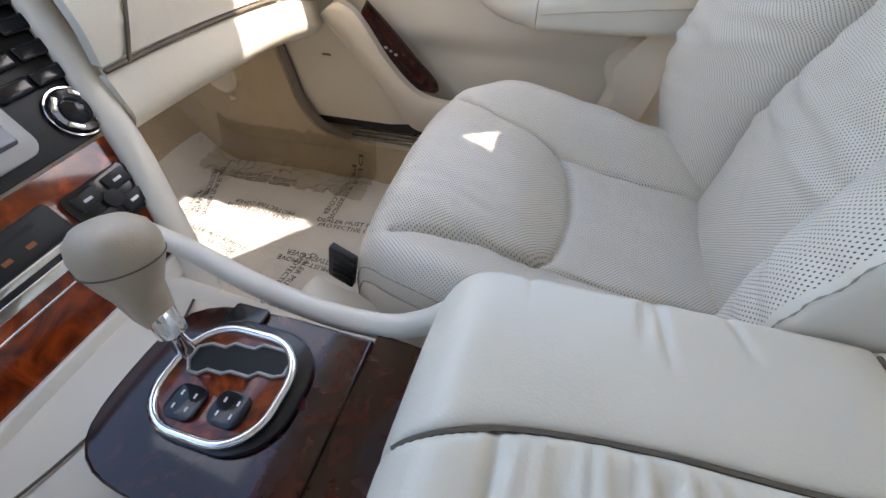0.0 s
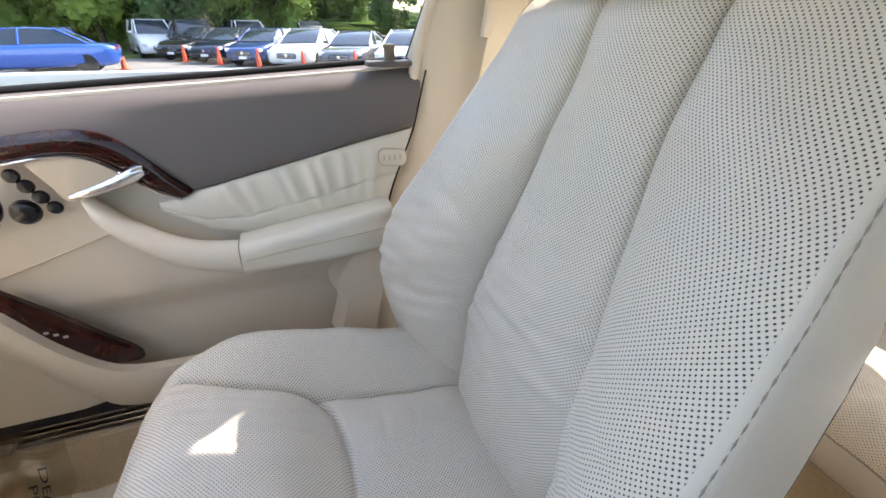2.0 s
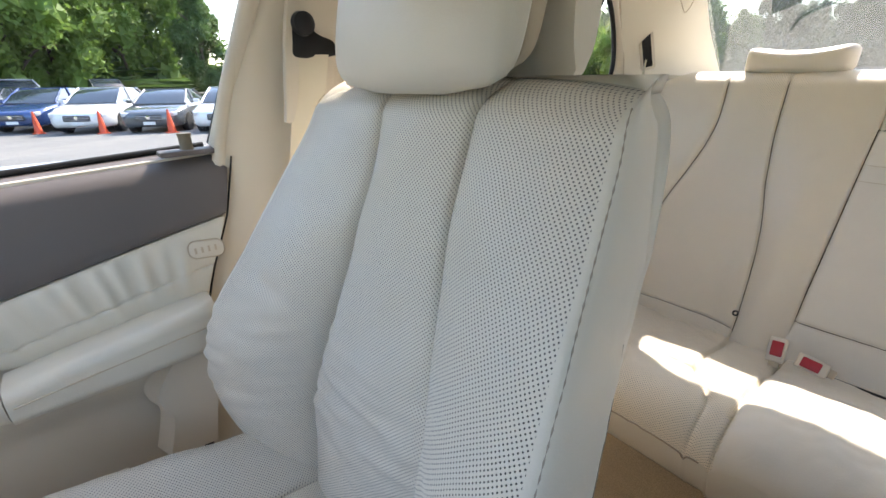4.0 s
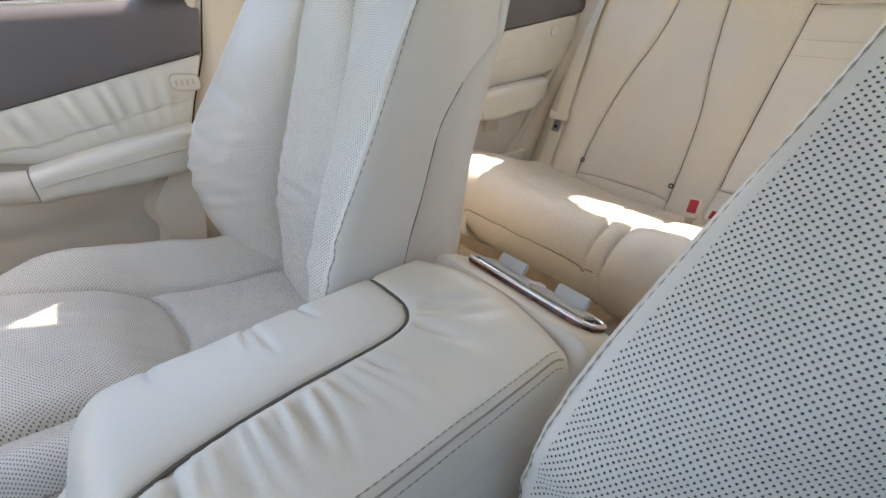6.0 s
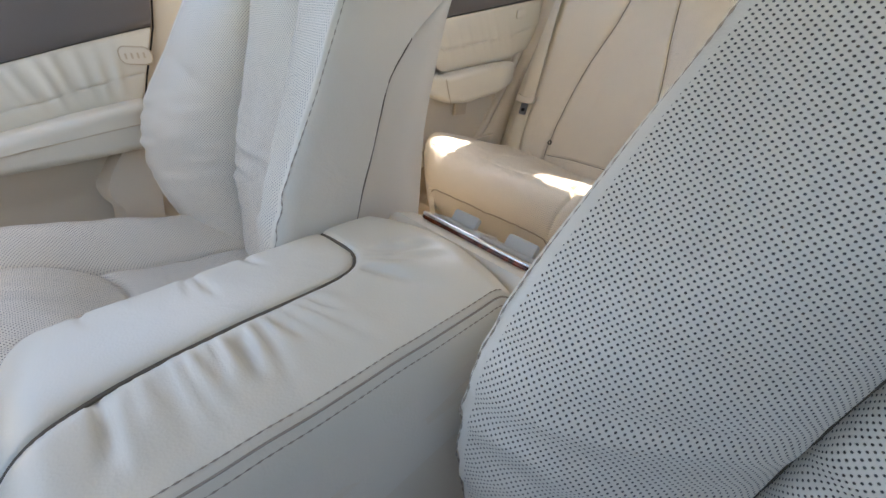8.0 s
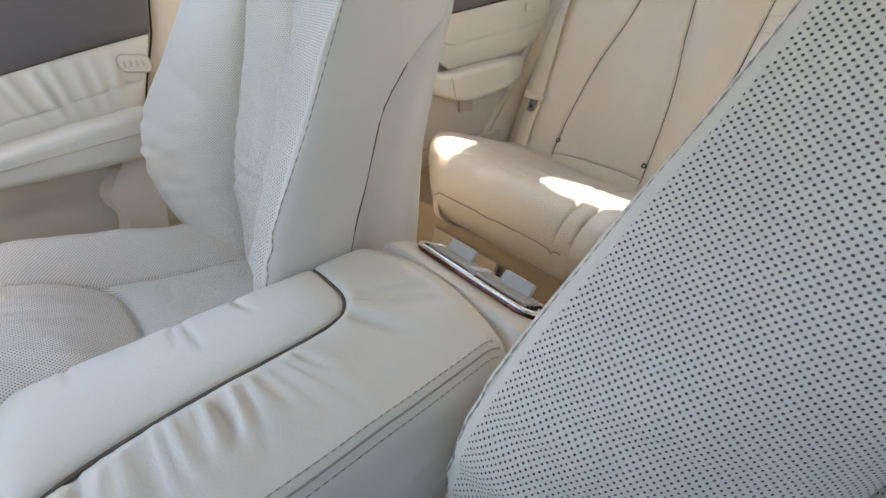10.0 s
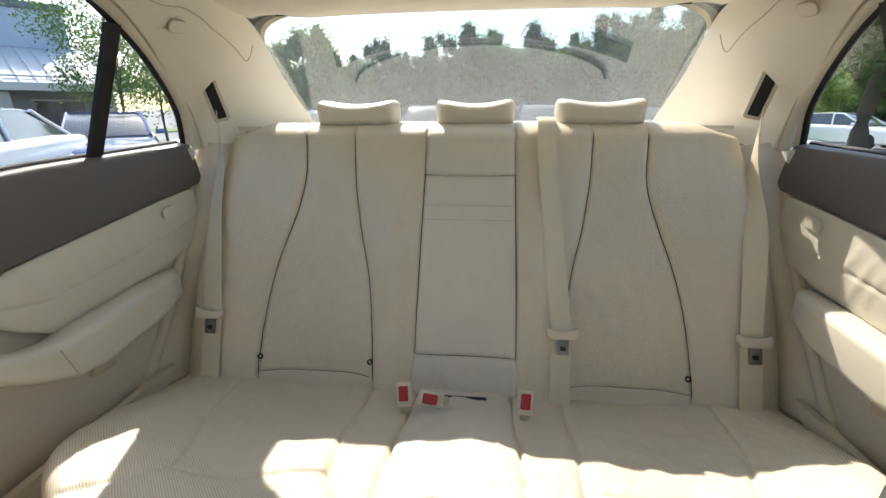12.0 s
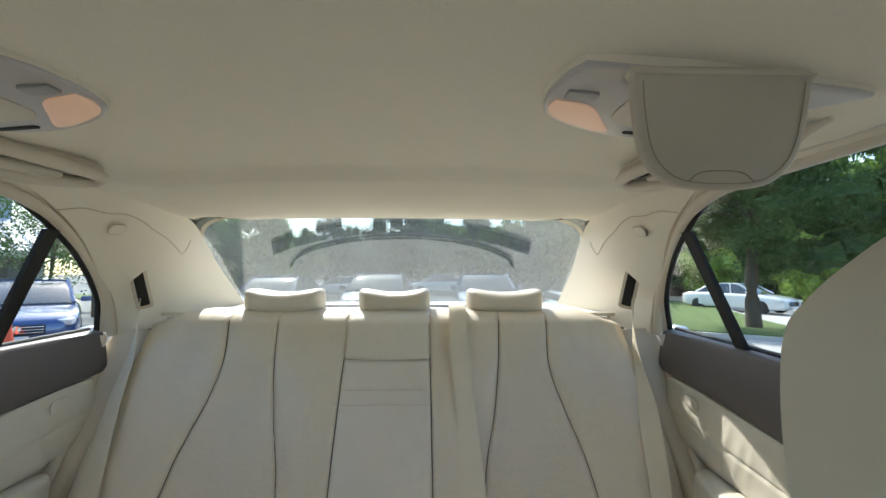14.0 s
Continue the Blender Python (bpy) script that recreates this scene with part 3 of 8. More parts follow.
    seam = spline([(0.33, 0.105), (0.45, 0.110), (0.60, 0.116), (0.68, 0.128), (0.75, 0.150), (0.83, 0.16)])(yr)
    into = np.clip((np.abs(x) - seam[:, None]) / np.maximum(wide - seam, 0.02)[:, None], 0, 1)
    rise = spline([(0.33, 0.03), (0.45, 0.042), (0.60, 0.050), (0.70, 0.030), (0.76, 0.008), (0.83, 0.0)])(yr)
    edge = 0.055 * (1 - np.sqrt(np.clip(1 - np.clip((np.abs(u) - 0.80) / 0.20, 0, 1) ** 2, 0, 1)))
    z = z_mid[:, None] + rise[:, None] * np.sin(into * math.pi * 0.55) ** 1.2 - edge[None] - drop[:, None]
    z_even = z.copy()
    pad = bend([(-0.150, 0.76), (-0.128, 0.68), (-0.116, 0.612), (-0.085, 0.586), (0, 0.574), (0.085, 0.586), (0.116, 0.612), (0.128, 0.68), (0.150, 0.76)], 50)
    z = z + groove(near(x, yy, pad), 0.016, 0.012)
    rear_part = yy < 0.612
    z = z + np.where(rear_part, groove(np.abs(x) - seam[:, None], 0.012, 0.009), 0)
    in_pad = (yy > np.interp(np.abs(x), [0, 0.085, 0.116, 0.128, 0.15, 0.16], [0.574, 0.586, 0.612, 0.68, 0.76, 0.9]))
    z = z + np.where(in_pad, 0.016 * np.clip(1 - (x / 0.15) ** 2, 0, 1) * smooth(yy, 0.574, 0.64), 0)
    rc = np.random.RandomState(6)
    for k in range(11):
        x0, y0, a = rc.uniform(-0.11, 0.11), rc.uniform(0.60, 0.75) if k < 8 else rc.uniform(0.45, 0.55), rc.uniform(-0.5, 0.5)
        al, of = (x - x0) * math.cos(a) + (yy - y0) * math.sin(a), -(x - x0) * math.sin(a) + (yy - y0) * math.cos(a)
        z = z - rc.uniform(0.0008, 0.0020) * np.exp(-((of / 0.0035) ** 2) - (al / rc.uniform(0.018, 0.035)) ** 2)
    z = z + 0.0020 * fuzz(x, yy, 0.10, 8) + 0.0011 * fuzz(x * 1.3, yy * 0.5, 0.035, 9) * np.where(in_pad, 1, 0.25)
    P = np.stack([x, yy, z], -1)
    skirt = []
    base_z = 0.50
    for f, dx, dy in ((0.25, 0.006, 0), (0.6, 0.004, 0), (1.0, -0.008, 0)):
        skirt.append(np.stack([wide + dx, yr - 0.02 * lip * f, (z[:, -1]) * (1 - f) + np.minimum(base_z, z[:, -1] - 0.006) * f], -1))
    right = np.stack(skirt, 1)
    left = right[:, ::-1].copy()
    left[..., 0] *= -1
    P = np.concatenate([left, P, right], 1)
    m = P.shape[1]
    key = np.full((len(yr) - 1, m - 1), 4)
    key[:, -3:] = 5
    xc, yc = 0.5 * (x[:-1, 1:] + x[:-1, :-1]), yy[:-1, 1:]
    key[:, 3 : 3 + n_c - 1] = np.where(in_pad[:-1, 1:], 0, np.where(np.abs(xc) < seam[:-1, None], 1, np.where(xc > 0, 2, 3)))
    UV = np.zeros((*P.shape[:2], 2))
    arc = np.concatenate([np.zeros((len(yr), 1)), np.cumsum(np.hypot(np.diff(P[..., 0], axis=1), np.diff(np.c_[P[:, :3, 2], z_even, P[:, -3:, 2]], axis=1)), 1)], 1)
    UV[..., 0] = arc - arc[:, arc.shape[1] // 2][:, None]
    UV[..., 1] = np.r_[0, np.cumsum(np.hypot(np.diff(yr), np.diff(z_even[:, n_c // 2])))][:, None]
    regions(put(P), key, {0: ("cushion_front_pad", LEATHER_PERF, "perforated cream thigh support pad"), 1: ("cushion_centre_panel", LEATHER_PERF, "perforated cream seat centre"),
        2: ("cushion_bolster", LEATHER_PERF, "perforated cream side bolster"), 3: ("cushion_bolster", LEATHER_PERF, "perforated cream side bolster"), 4: ("cushion_side", LEATHER, "smooth cream cushion side"), 5: ("cushion_side", LEATHER, "smooth cream cushion side")}, seat, out=(0, 0, 1), uv=UV)
    for col in (4, 3 + n_c - 2):
        k = np.linspace(2, len(yr) - 3, 110).astype(int)
        tube("stitching", put(P[k, col] + [0, 0, 0.0006]), 0.0010 * (0.4 + 0.8 * (np.arange(110) % 2)), SEAM_SOFT, seat, "", sides=5)
        tube("edge_seam", put(P[k, col + (-1 if col == 4 else 1)] + [0, 0, 0.0004]), 0.0012, SEAM_SOFT, seat, "taupe seam along the cushion", sides=5)
    if s > 0:
        clip = box("trim_clip", (0.010, 0.036, 0.060), Matrix.Translation((0.204, 0.828, 0.566)) @ pose(0, 0, 0, 15, 0, -10), BLACK, seat, "black ribbed clip on the cushion side", 0.003)
        for k in range(5):
            box("clip_rib", (0.003, 0.030, 0.005), Matrix.Translation((0.1975, 0.830 - 0.003 * k, 0.545 + 0.011 * k)) @ pose(0, 0, 0, 15, 0, -10), BLACK, clip, "", 0.001, 1)
    # the cushion's lower body, the plinth and the rails
    ring = lambda w0, w1, z0, y0, y1, r: [(w0 + px, (y0 + y1) / 2 + py, z0) for px, py in round_rect(w1 - w0, y1 - y0, r)]  # noqa: E731
    loft("cushion_base", [put(np.array(ring(-0.225, 0.225, 0.505, 0.34, 0.80, 0.07)) + [0.225, 0, 0]), put(np.array(ring(-0.222, 0.222, 0.46, 0.35, 0.79, 0.07)) + [0.222, 0, 0]),
        put(np.array(ring(-0.205, 0.205, 0.425, 0.36, 0.76, 0.06)) + [0.205, 0, 0])], LEATHER, seat, "smooth cream leather cushion base")
    for side_x in (-1, 1):
        low = ((0.34, 0.33), (0.80, 0.33), (0.866, 0.40), (0.850, 0.445), (0.78, 0.455), (0.70, 0.455), (0.60, 0.455), (0.50, 0.455), (0.36, 0.455))
        high = ((0.34, 0.33), (0.80, 0.33), (0.866, 0.40), (0.878, 0.48), (0.874, 0.540), (0.852, 0.566), (0.80, 0.550), (0.70, 0.485), (0.36, 0.455))
        loft("side_cover", [put([(side_x * (0.205 + a), yv, zv) for yv, zv in (high if side_x < 0 else low)]) for a in (-0.020, 0.004, 0.012, 0.016)], TRIM, seat, "grey-beige plastic side cover")
        box("rail", (0.035, 0.52, 0.035), Matrix.Translation(put([(side_x * 0.17, 0.60, 0.3285)])[0]), BLACK, seat, "black steel seat rail", 0.004)
    # dark thread in the two long seams
    for side_x in (-1, 1):
        k = np.linspace(6, 122, 80).astype(int)
        sx_ = side_x * seam_x[k]
        pts = np.stack([sx_, np.array([np.interp(v, x_back[i], y_back[i]) for v, i in zip(sx_, k)]) + 0.0014, z_rows[k]], -1)
        tube("seam_thread", put_back(pts), 0.0017, SEAM, seat, "dark seam line", sides=5)
    # headrest: front pad and rear shell on two posts, with a darker core filling the gap
    hy, hz = 0.235 + head_dy, head_z

    def cushion_loops(w0, h0, d0, y0, bow, power):
        loops = []
        for f in np.linspace(-1, 1, 29):
            e = max(1 - abs(f) ** (2.2 * power if f < 0 else 2.9), 0.0)
            w = max(w0 * e ** 0.30, w0 * 0.45)
            d = d0 * max(1 - abs(f) ** 3.2, 0.03) ** 0.5
            loops.append([(head_dx + px * w * 2, y0 - 0.022 * f + py * d * 2 + bow * (1 - (px * 2) ** 2), hz + h0 * f) for px, py in round_rect(1, 1, 0.38, 8)])
        return np.array(loops)

    head = loft("headrest", put(cushion_loops(head_w, 0.100, 0.036, hy + 0.020, 0.012, 4.5)), LEATHER, seat, "padded cream leather headrest")
    # the gap's shade is put into this core's darker beige
    loft("headrest_core", put(cushion_loops(head_w * 0.86, 0.086, 0.026, hy - 0.026, 0.0, 4.0)), TRIM_DARK, head, "darker core standing for shade in the headrest gap")
    # rear shell: upright behind, rounded over the top and closed above the gap
    side_form = bend([(-0.078, -0.100), (-0.094, -0.070), (-0.098, -0.010), (-0.088, 0.040), (-0.066, 0.070), (-0.034, 0.085), (0.006, 0.088), (0.020, 0.070), (0.006, 0.052), (-0.020, 0.046), (-0.036, 0.036), (-0.044, -0.010), (-0.050, -0.070), (-0.060, -0.100)], 44)
    mid = np.array([-0.056, -0.005])
    loops = []
    for f in np.linspace(-1, 1, 25):
        q = mid + (side_form - mid) * (0.80 + 0.20 * max(1 - abs(f) ** 5, 0.0) ** 0.5)
        loops.append([(head_dx + (head_w - 0.004) * f, hy + a, hz + b - 0.030 * abs(f) ** 2.6 * smooth(b, 0.0, 0.08)) for a, b in q])
    loft("headrest_shell", put(np.array(loops)), LEATHER, head, "cream rear shell of the headrest")
    tube("headrest_seam", put(np.array([(head_dx + head_w - 0.006, hy + a + 0.003, hz + b) for a, b in bend([(-0.056, -0.09), (-0.048, -0.01), (-0.038, 0.036), (-0.022, 0.046)], 30)])), 0.0012, SEAM_SOFT, head, "", sides=5)
    pts = bend([(-head_w * 0.58, hy + 0.056, hz - 0.094), (-head_w * 0.66, hy + 0.0585, hz - 0.06), (-head_w * 0.67, hy + 0.055, hz + 0.045), (-head_w * 0.60, hy + 0.034, hz + 0.088)], 50)
    for side_x in (-1, 1):
        tube("stitching", put(pts * [side_x, 1, 1] + [head_dx, 0, 0]), 0.0011 * (0.75 + 0.35 * (np.arange(50) % 2)), STITCH, head, sides=5)
    for side_x in (-1, 1):
        tube("headrest_post", put_back([(head_dx + side_x * 0.06, hy - 0.01, 1.03), (head_dx + side_x * 0.06, hy - 0.01, 1.10)]), 0.006, CHROME, seat, "chrome headrest post")
    return seat


# ---- rear bench ----
def rear_bench():
    bench = thing("rear_bench", "cream perforated leather rear bench seat with a folded centre armrest", "bench seat", at=(0, -0.35, 0.31))
    z_rows = np.r_[np.linspace(0.455, 1.055, 150), 1.055 + 0.035 * np.sin(np.linspace(0.06, 1, 16) * math.pi / 2)]
    top = np.clip((z_rows - 1.055) / 0.035, 0, 1)
    y0 = -0.585 - 0.40 * (z_rows - 0.5)
    half = spline([(0.455, 0.715), (0.55, 0.715), (0.70, 0.705), (0.80, 0.69), (0.95, 0.655), (1.02, 0.645), (1.055, 0.635), (1.09, 0.60)])(z_rows)
    n_f = 361
    u = np.linspace(-1, 1, n_f)
    x = half[:, None] * u[None]
    zz = np.repeat(z_rows[:, None], n_f, 1)
    mid = spline([(0.455, 0.376), (0.60, 0.374), (0.80, 0.368), (0.95, 0.358), (1.09, 0.366)])(z_rows)
    hw = spline([(0.455, 0.150), (0.535, 0.147), (0.65, 0.136), (0.75, 0.118), (0.85, 0.088), (0.95, 0.067), (1.05, 0.065), (1.09, 0.066)])(z_rows)
    ax = np.abs(x)
    inner, outer = (mid - hw)[:, None], (mid + hw)[:, None]
    centre = np.interp(z_rows, [0.455, 0.55, 0.966, 1.09], [0.128, 0.124, 0.113, 0.110])[:, None]
    h = 0.038 * np.exp(-(((ax - 0.62) / 0.085) ** 2)) * smooth(zz, 1.06, 0.85) + 0.019 * np.exp(-(((ax - 0.19) / 0.05) ** 2)) * smooth(zz, 1.05, 0.8)
    h = h - 0.018 * np.exp(-(((ax - mid[:, None]) / np.maximum(hw, 0.05)[:, None]) ** 4)) * smooth(zz, 1.0, 0.85)
    h = h + groove(ax - inner, 0.010, 0.010) + groove(ax - outer, 0.010, 0.010)
    in_centre = ax < centre
    h = h + groove(ax - centre, 0.012, 0.006) * np.where(zz > 0.55, 1.0, 0.5)
    for zc in (0.968, 0.553):
        h = h + np.where(in_centre, groove(zz - zc, 0.014, 0.006), 0)
    for zc in (0.897, 0.864):
        h = h + np.where(in_centre, groove(zz - zc, 0.004, 0.004), 0)
    strip = (ax > inner) & (ax < outer)
    h = h + np.where(strip, groove(zz - 0.494, 0.006, 0.006), 0)
    h = h - 0.03 * (1 - np.sqrt(np.clip(1 - np.clip((np.abs(u) - 0.955) / 0.045, 0, 1) ** 2, 0, 1)))
    h = h + 0.0016 * fuzz(x, zz, 0.16, 2) + 0.0008 * fuzz(x, zz, 0.05, 4)
    h = h + 0.012 * np.where(in_centre & (zz > 0.968), 1 - (x / 0.113) ** 2, 0)
    y = y0[:, None] + h - 0.075 * (1 - np.sqrt(1 - top**2))[:, None]
    P = np.stack([x, y, zz - 0.02 * smooth(np.abs(u), 0.9, 1)[None] * top[:, None]], -1)
    back = P[:, ::-1].copy()
    back[..., 1] = np.minimum(y0 - 0.13, P[:, ::-1, 1].min(1) - 0.01)[:, None]
    xc, zc = 0.5 * (x[:-1, 1:] + x[:-1, :-1]), zz[:-1, 1:]
    axc = np.abs(xc)
    c = centre[:-1]
    key = np.where(axc < c, np.where(zc > 0.968, 4, np.where(zc > 0.553, 3, 5)), np.where((axc > inner[:-1]) & (axc < outer[:-1]), np.where(zc < 0.494, np.where(xc > 0, 6, 7), np.where(xc > 0, 0, 1)), np.where(axc >= outer[:-1], np.where(xc > 0, 8, 9), np.where(xc > 0, 10, 11))))
    UV = np.stack([x * 1.03, zz * 1.077], -1)
    info = {0: ("back_panel", LEATHER_REAR, ""), 1: ("back_panel", LEATHER_REAR, ""), 3: ("armrest_flap", LEATHER, "smooth folded centre armrest"), 4: ("centre_top_pad", LEATHER, ""), 5: ("centre_lower_pad", LEATHER, ""),
        6: ("lower_strip", LEATHER_REAR, ""), 7: ("lower_strip", LEATHER_REAR, ""), 8: ("outer_bolster", LEATHER_REAR, ""), 9: ("outer_bolster", LEATHER_REAR, ""), 10: ("inner_bolster", LEATHER_REAR, ""), 11: ("inner_bolster", LEATHER_REAR, "")}
    regions(P, key, info, bench, out=(0, 1, 0), uv=UV)
    ends = np.stack([P[-1], np.stack([P[-1, :, 0], P[-1, :, 1] - 0.07, P[-1, :, 2] - 0.002], -1)])
    slab("back_top", ends, (0, 0, -0.03), LEATHER, bench, "", out=(0, 0, 1))
    for side_x in (-1, 1):
        k = 0 if side_x < 0 else -1
        Q = np.stack([P[:, k], P[:, k] + np.array([0, -0.12, 0])], 1)
        slab("back_end", Q, (-side_x * 0.02, 0, 0), LEATHER, bench, "", out=(side_x, 0, 0))
    # piping lines in the seams
    for side_x in (-1, 1):
        for e in (inner, outer):
            k = np.linspace(8, 152, 70).astype(int)
            pts = np.stack([side_x * e[k, 0], np.array([np.interp(side_x * e[i, 0], x[i], y[i]) for i in k]) + 0.0012, z_rows[k]], -1)
            tube("seam_piping", pts, 0.0011, SEAM, bench, "dark seam line", sides=5)
    # dark joint round the folded armrest
    def on_back(xv, zv):
        i = int(np.abs(z_rows - zv).argmin())
        return (xv, float(np.interp(xv, x[i], y[i])) + 0.0008, zv)
    for side_x in (-1, 1):
        tube("flap_joint", [on_back(side_x * float(np.interp(zv, [0.55, 0.966], [0.124, 0.113])), zv) for zv in np.linspace(0.553, 0.968, 40)], 0.0014, SEAM, bench, "dark joint of the armrest", sides=5)
    for zv in (0.553, 0.968):
        w_ = float(np.interp(zv, [0.55, 0.966], [0.124, 0.113]))
        tube("flap_joint", [on_back(xv, zv) for xv in np.linspace(-w_, w_, 24)], 0.0014, SEAM, bench, "dark joint of the armrest", sides=5)
    for side_x in (-1, 1):
        tube("strip_seam", [on_back(side_x * xv, 0.494) for xv in np.linspace(0.232, 0.520, 30)], 0.0010, SEAM, bench, "dark seam line", sides=5)
    for zv in (0.897, 0.864):
        tube("flap_seam", [on_back(xv, zv) for xv in np.linspace(-0.112, 0.112, 24)], 0.0008, TRIM_DARK, bench, "", sides=5)
    # child-seat anchor rings
    for xi in (0.515, 0.232, -0.232, -0.512):
        turned("anchor_ring", [(0.0035, 0), (0.0072, 0), (0.0072, 0.003), (0.0042, 0.0035), (0.0035, 0.001)], Matrix.Translation((xi, -0.593, 0.535)) @ pose(0, 0, 0, -68, 0, 0), BLACK, bench, "small black anchor ring", 16)
        turned("anchor_cap", [(0.0001, 0), (0.0034, 0), (0.003, 0.002), (0.0001, 0.0022)], Matrix.Translation((xi, -0.593, 0.535)) @ pose(0, 0, 0, -68, 0, 0), TRIM, bench, "", 12)
    # cushion
    v = np.r_[np.linspace(-0.60, -0.135, 110), -0.135 + 0.075 * np.sin(np.linspace(0.03, 1, 34) * math.pi / 2)]
    lip = np.clip((v + 0.135) / 0.075, 0, 1)
    drop = 0.07 * (1 - np.sqrt(np.clip(1 - lip**2.2, 0, 1)))
    z_mid = spline([(-0.60, 0.470), (-0.50, 0.497), (-0.40, 0.530), (-0.30, 0.566), (-0.20, 0.594), (-0.12, 0.604), (-0.05, 0.602)])(v)
    half = spline([(-0.60, 0.735), (-0.40, 0.725), (-0.28, 0.70), (-0.20, 0.665), (-0.14, 0.61), (-0.10, 0.56), (-0.06, 0.50)])(v)
    n_c = 341
    u = np.linspace(-1, 1, n_c)
    x = half[:, None] * u[None]
    yy = np.repeat(v[:, None], n_c, 1)
    ax = np.abs(x)
    z = z_mid[:, None] - drop[:, None] + 0.014 * np.where(ax < 0.112, 1 - (x / 0.112) ** 2, 0) * smooth(yy, -0.62, -0.3)
    z = z + 0.020 * np.exp(-(((ax - 0.62) / 0.09) ** 2)) - 0.012 * np.exp(-(((ax - 0.365) / 0.12) ** 2)) * smooth(yy, -0.10, -0.25)
    z = z + groove(ax - 0.112, 0.014, 0.008)
    fan = bend([(0.148, -0.06), (0.152, -0.13), (0.20, -0.225), (0.225, -0.60)], 24)
    z = z + groove(near(ax, yy, fan), 0.012, 0.010)
    pad = bend([(0.20, -0.222), (0.30, -0.205), (0.40, -0.20), (0.47, -0.215), (0.535, -0.60)][:4], 24)
    z = z + groove(near(ax, yy, pad), 0.009, 0.014)
    outer = bend([(0.56, -0.60), (0.525, -0.40), (0.46, -0.215), (0.55, -0.12)], 24)
    z = z + groove(near(ax, yy, outer), 0.008, 0.012)
    z = z - 0.05 * (1 - np.sqrt(np.clip(1 - np.clip((np.abs(u) - 0.93) / 0.07, 0, 1) ** 2, 0, 1)))
    z = z + 0.0022 * fuzz(x, yy, 0.12, 12) + 0.0010 * fuzz(x, yy, 0.04, 13)
    P = np.stack([x, yy, z], -1)
    mids = ax[:-1, 1:]
    in_fan = mids > np.interp(yy[:-1, 1:], fan[::-1, 1], fan[::-1, 0])
    key = np.where(mids < 0.112, 0, np.where(in_fan, np.where(x[:-1, 1:] > 0, 1, 2), np.where(x[:-1, 1:] > 0, 3, 4)))
    regions(P, key, {0: ("centre_cushion", LEATHER, "smooth cream centre cushion"), 1: ("cushion_pad", LEATHER_REAR, ""), 2: ("cushion_pad", LEATHER_REAR, ""), 3: ("cushion_side_strip", LEATHER_REAR, ""), 4: ("cushion_side_strip", LEATHER_REAR, "")}, bench, out=(0, 0, 1), uv=np.stack([x, np.repeat(np.r_[0, np.cumsum(np.hypot(np.diff(v), np.diff(z[:, n_c // 2])))][:, None], n_c, 1)], -1))
    # the apron under the cushion's front edge
    edge = P[-1]
    rows = [edge]
    for f in (0.25, 0.5, 0.75, 1.0):
        q = edge.copy()
        q[:, 2] = edge[:, 2] * (1 - f) + 0.40 * f - np.where(np.abs(q[:, 0]) < 0.115, 0.012, 0) * f
        q[:, 1] = edge[:, 1] + 0.008 * math.sin(f * 3.1) - 0.085 * f**1.5
        q[:, 1] += groove(np.abs(q[:, 0]) - 0.112, 0.008, 0.006)
        rows.append(q)
    A = np.stack(rows)
    ka = np.where(np.abs(A[:-1, 1:, 0]) < 0.112, 0, np.where(A[:-1, 1:, 0] > 0, 1, 2))
    regions(A, ka, {0: ("centre_apron", LEATHER, ""), 1: ("cushion_apron", LEATHER, "smooth cream leather cushion front"), 2: ("cushion_apron", LEATHER, "smooth cream leather cushion front")}, bench, out=(0, 1, 0))
    for row, fine in ((A[0], 0.0015), (A[3], 0.0010)):
        for lo, hi in ((0.125, 0.49), (-0.49, -0.125)):
            sel = row[(row[:, 0] > lo) & (row[:, 0] < hi)]
            tube("apron_seam", sel + [0, 0.0012, 0], fine, SEAM_SOFT, bench, "taupe seam on the cushion front", sides=5)
    for side_x in (-1, 1):
        k = 0 if side_x < 0 else -1
        rim = P[:, k]
        Q = [rim]
        for f in (0.25, 0.5, 0.75, 1.0):
            low = rim.copy()
            low[:, 2] = rim[:, 2] * (1 - f) + 0.40 * f
            low[:, 0] += side_x * (0.010 * math.sin(f * 3.1) - 0.03 * f) * (1 - lip)
            low[:, 1] += (0.008 * math.sin(f * 3.1) - 0.085 * f**1.5) * lip
            Q.append(low)
        Q = np.stack(Q, 1)
        slab("cushion_end", Q, (-side_x * 0.02, 0, 0), LEATHER, bench, "", out=(side_x, 0, 0))
    # headrests, sunk behind the top edge
    for xi, w in ((0.312, 0.112), (-0.007, 0.104), (-0.330, 0.112)):
        loops = []
        for f in np.linspace(-1, 1, 31):
            e = max(1 - abs(f) ** 6, 0.03) ** 0.4
            zt = 1.128 + 0.020 * abs(f) ** 2.2 - 0.016
            loops.append([(xi + w * f, -0.915 + 0.062 * py * 2 * e, 1.105 + (zt - 1.105) * (0.0 if pz < 0 else 1) + pz * 0.052 * e * (1 if pz > 0 else 1.2)) for py, pz in round_rect(1, 1, 0.40, 6)])
        loft("rear_headrest", loops, LEATHER, bench, "low cream leather rear headrest")
    return bench

front_seat("front_passenger_seat", "cream perforated leather front passenger seat with headrest", 1)
front_seat("driver_seat", "cream perforated leather driver seat with headrest", -1, -0.02, 2.0, 0.120, 1.150, 0.003, 0.384, 0.032, 0.03)
rear_bench()

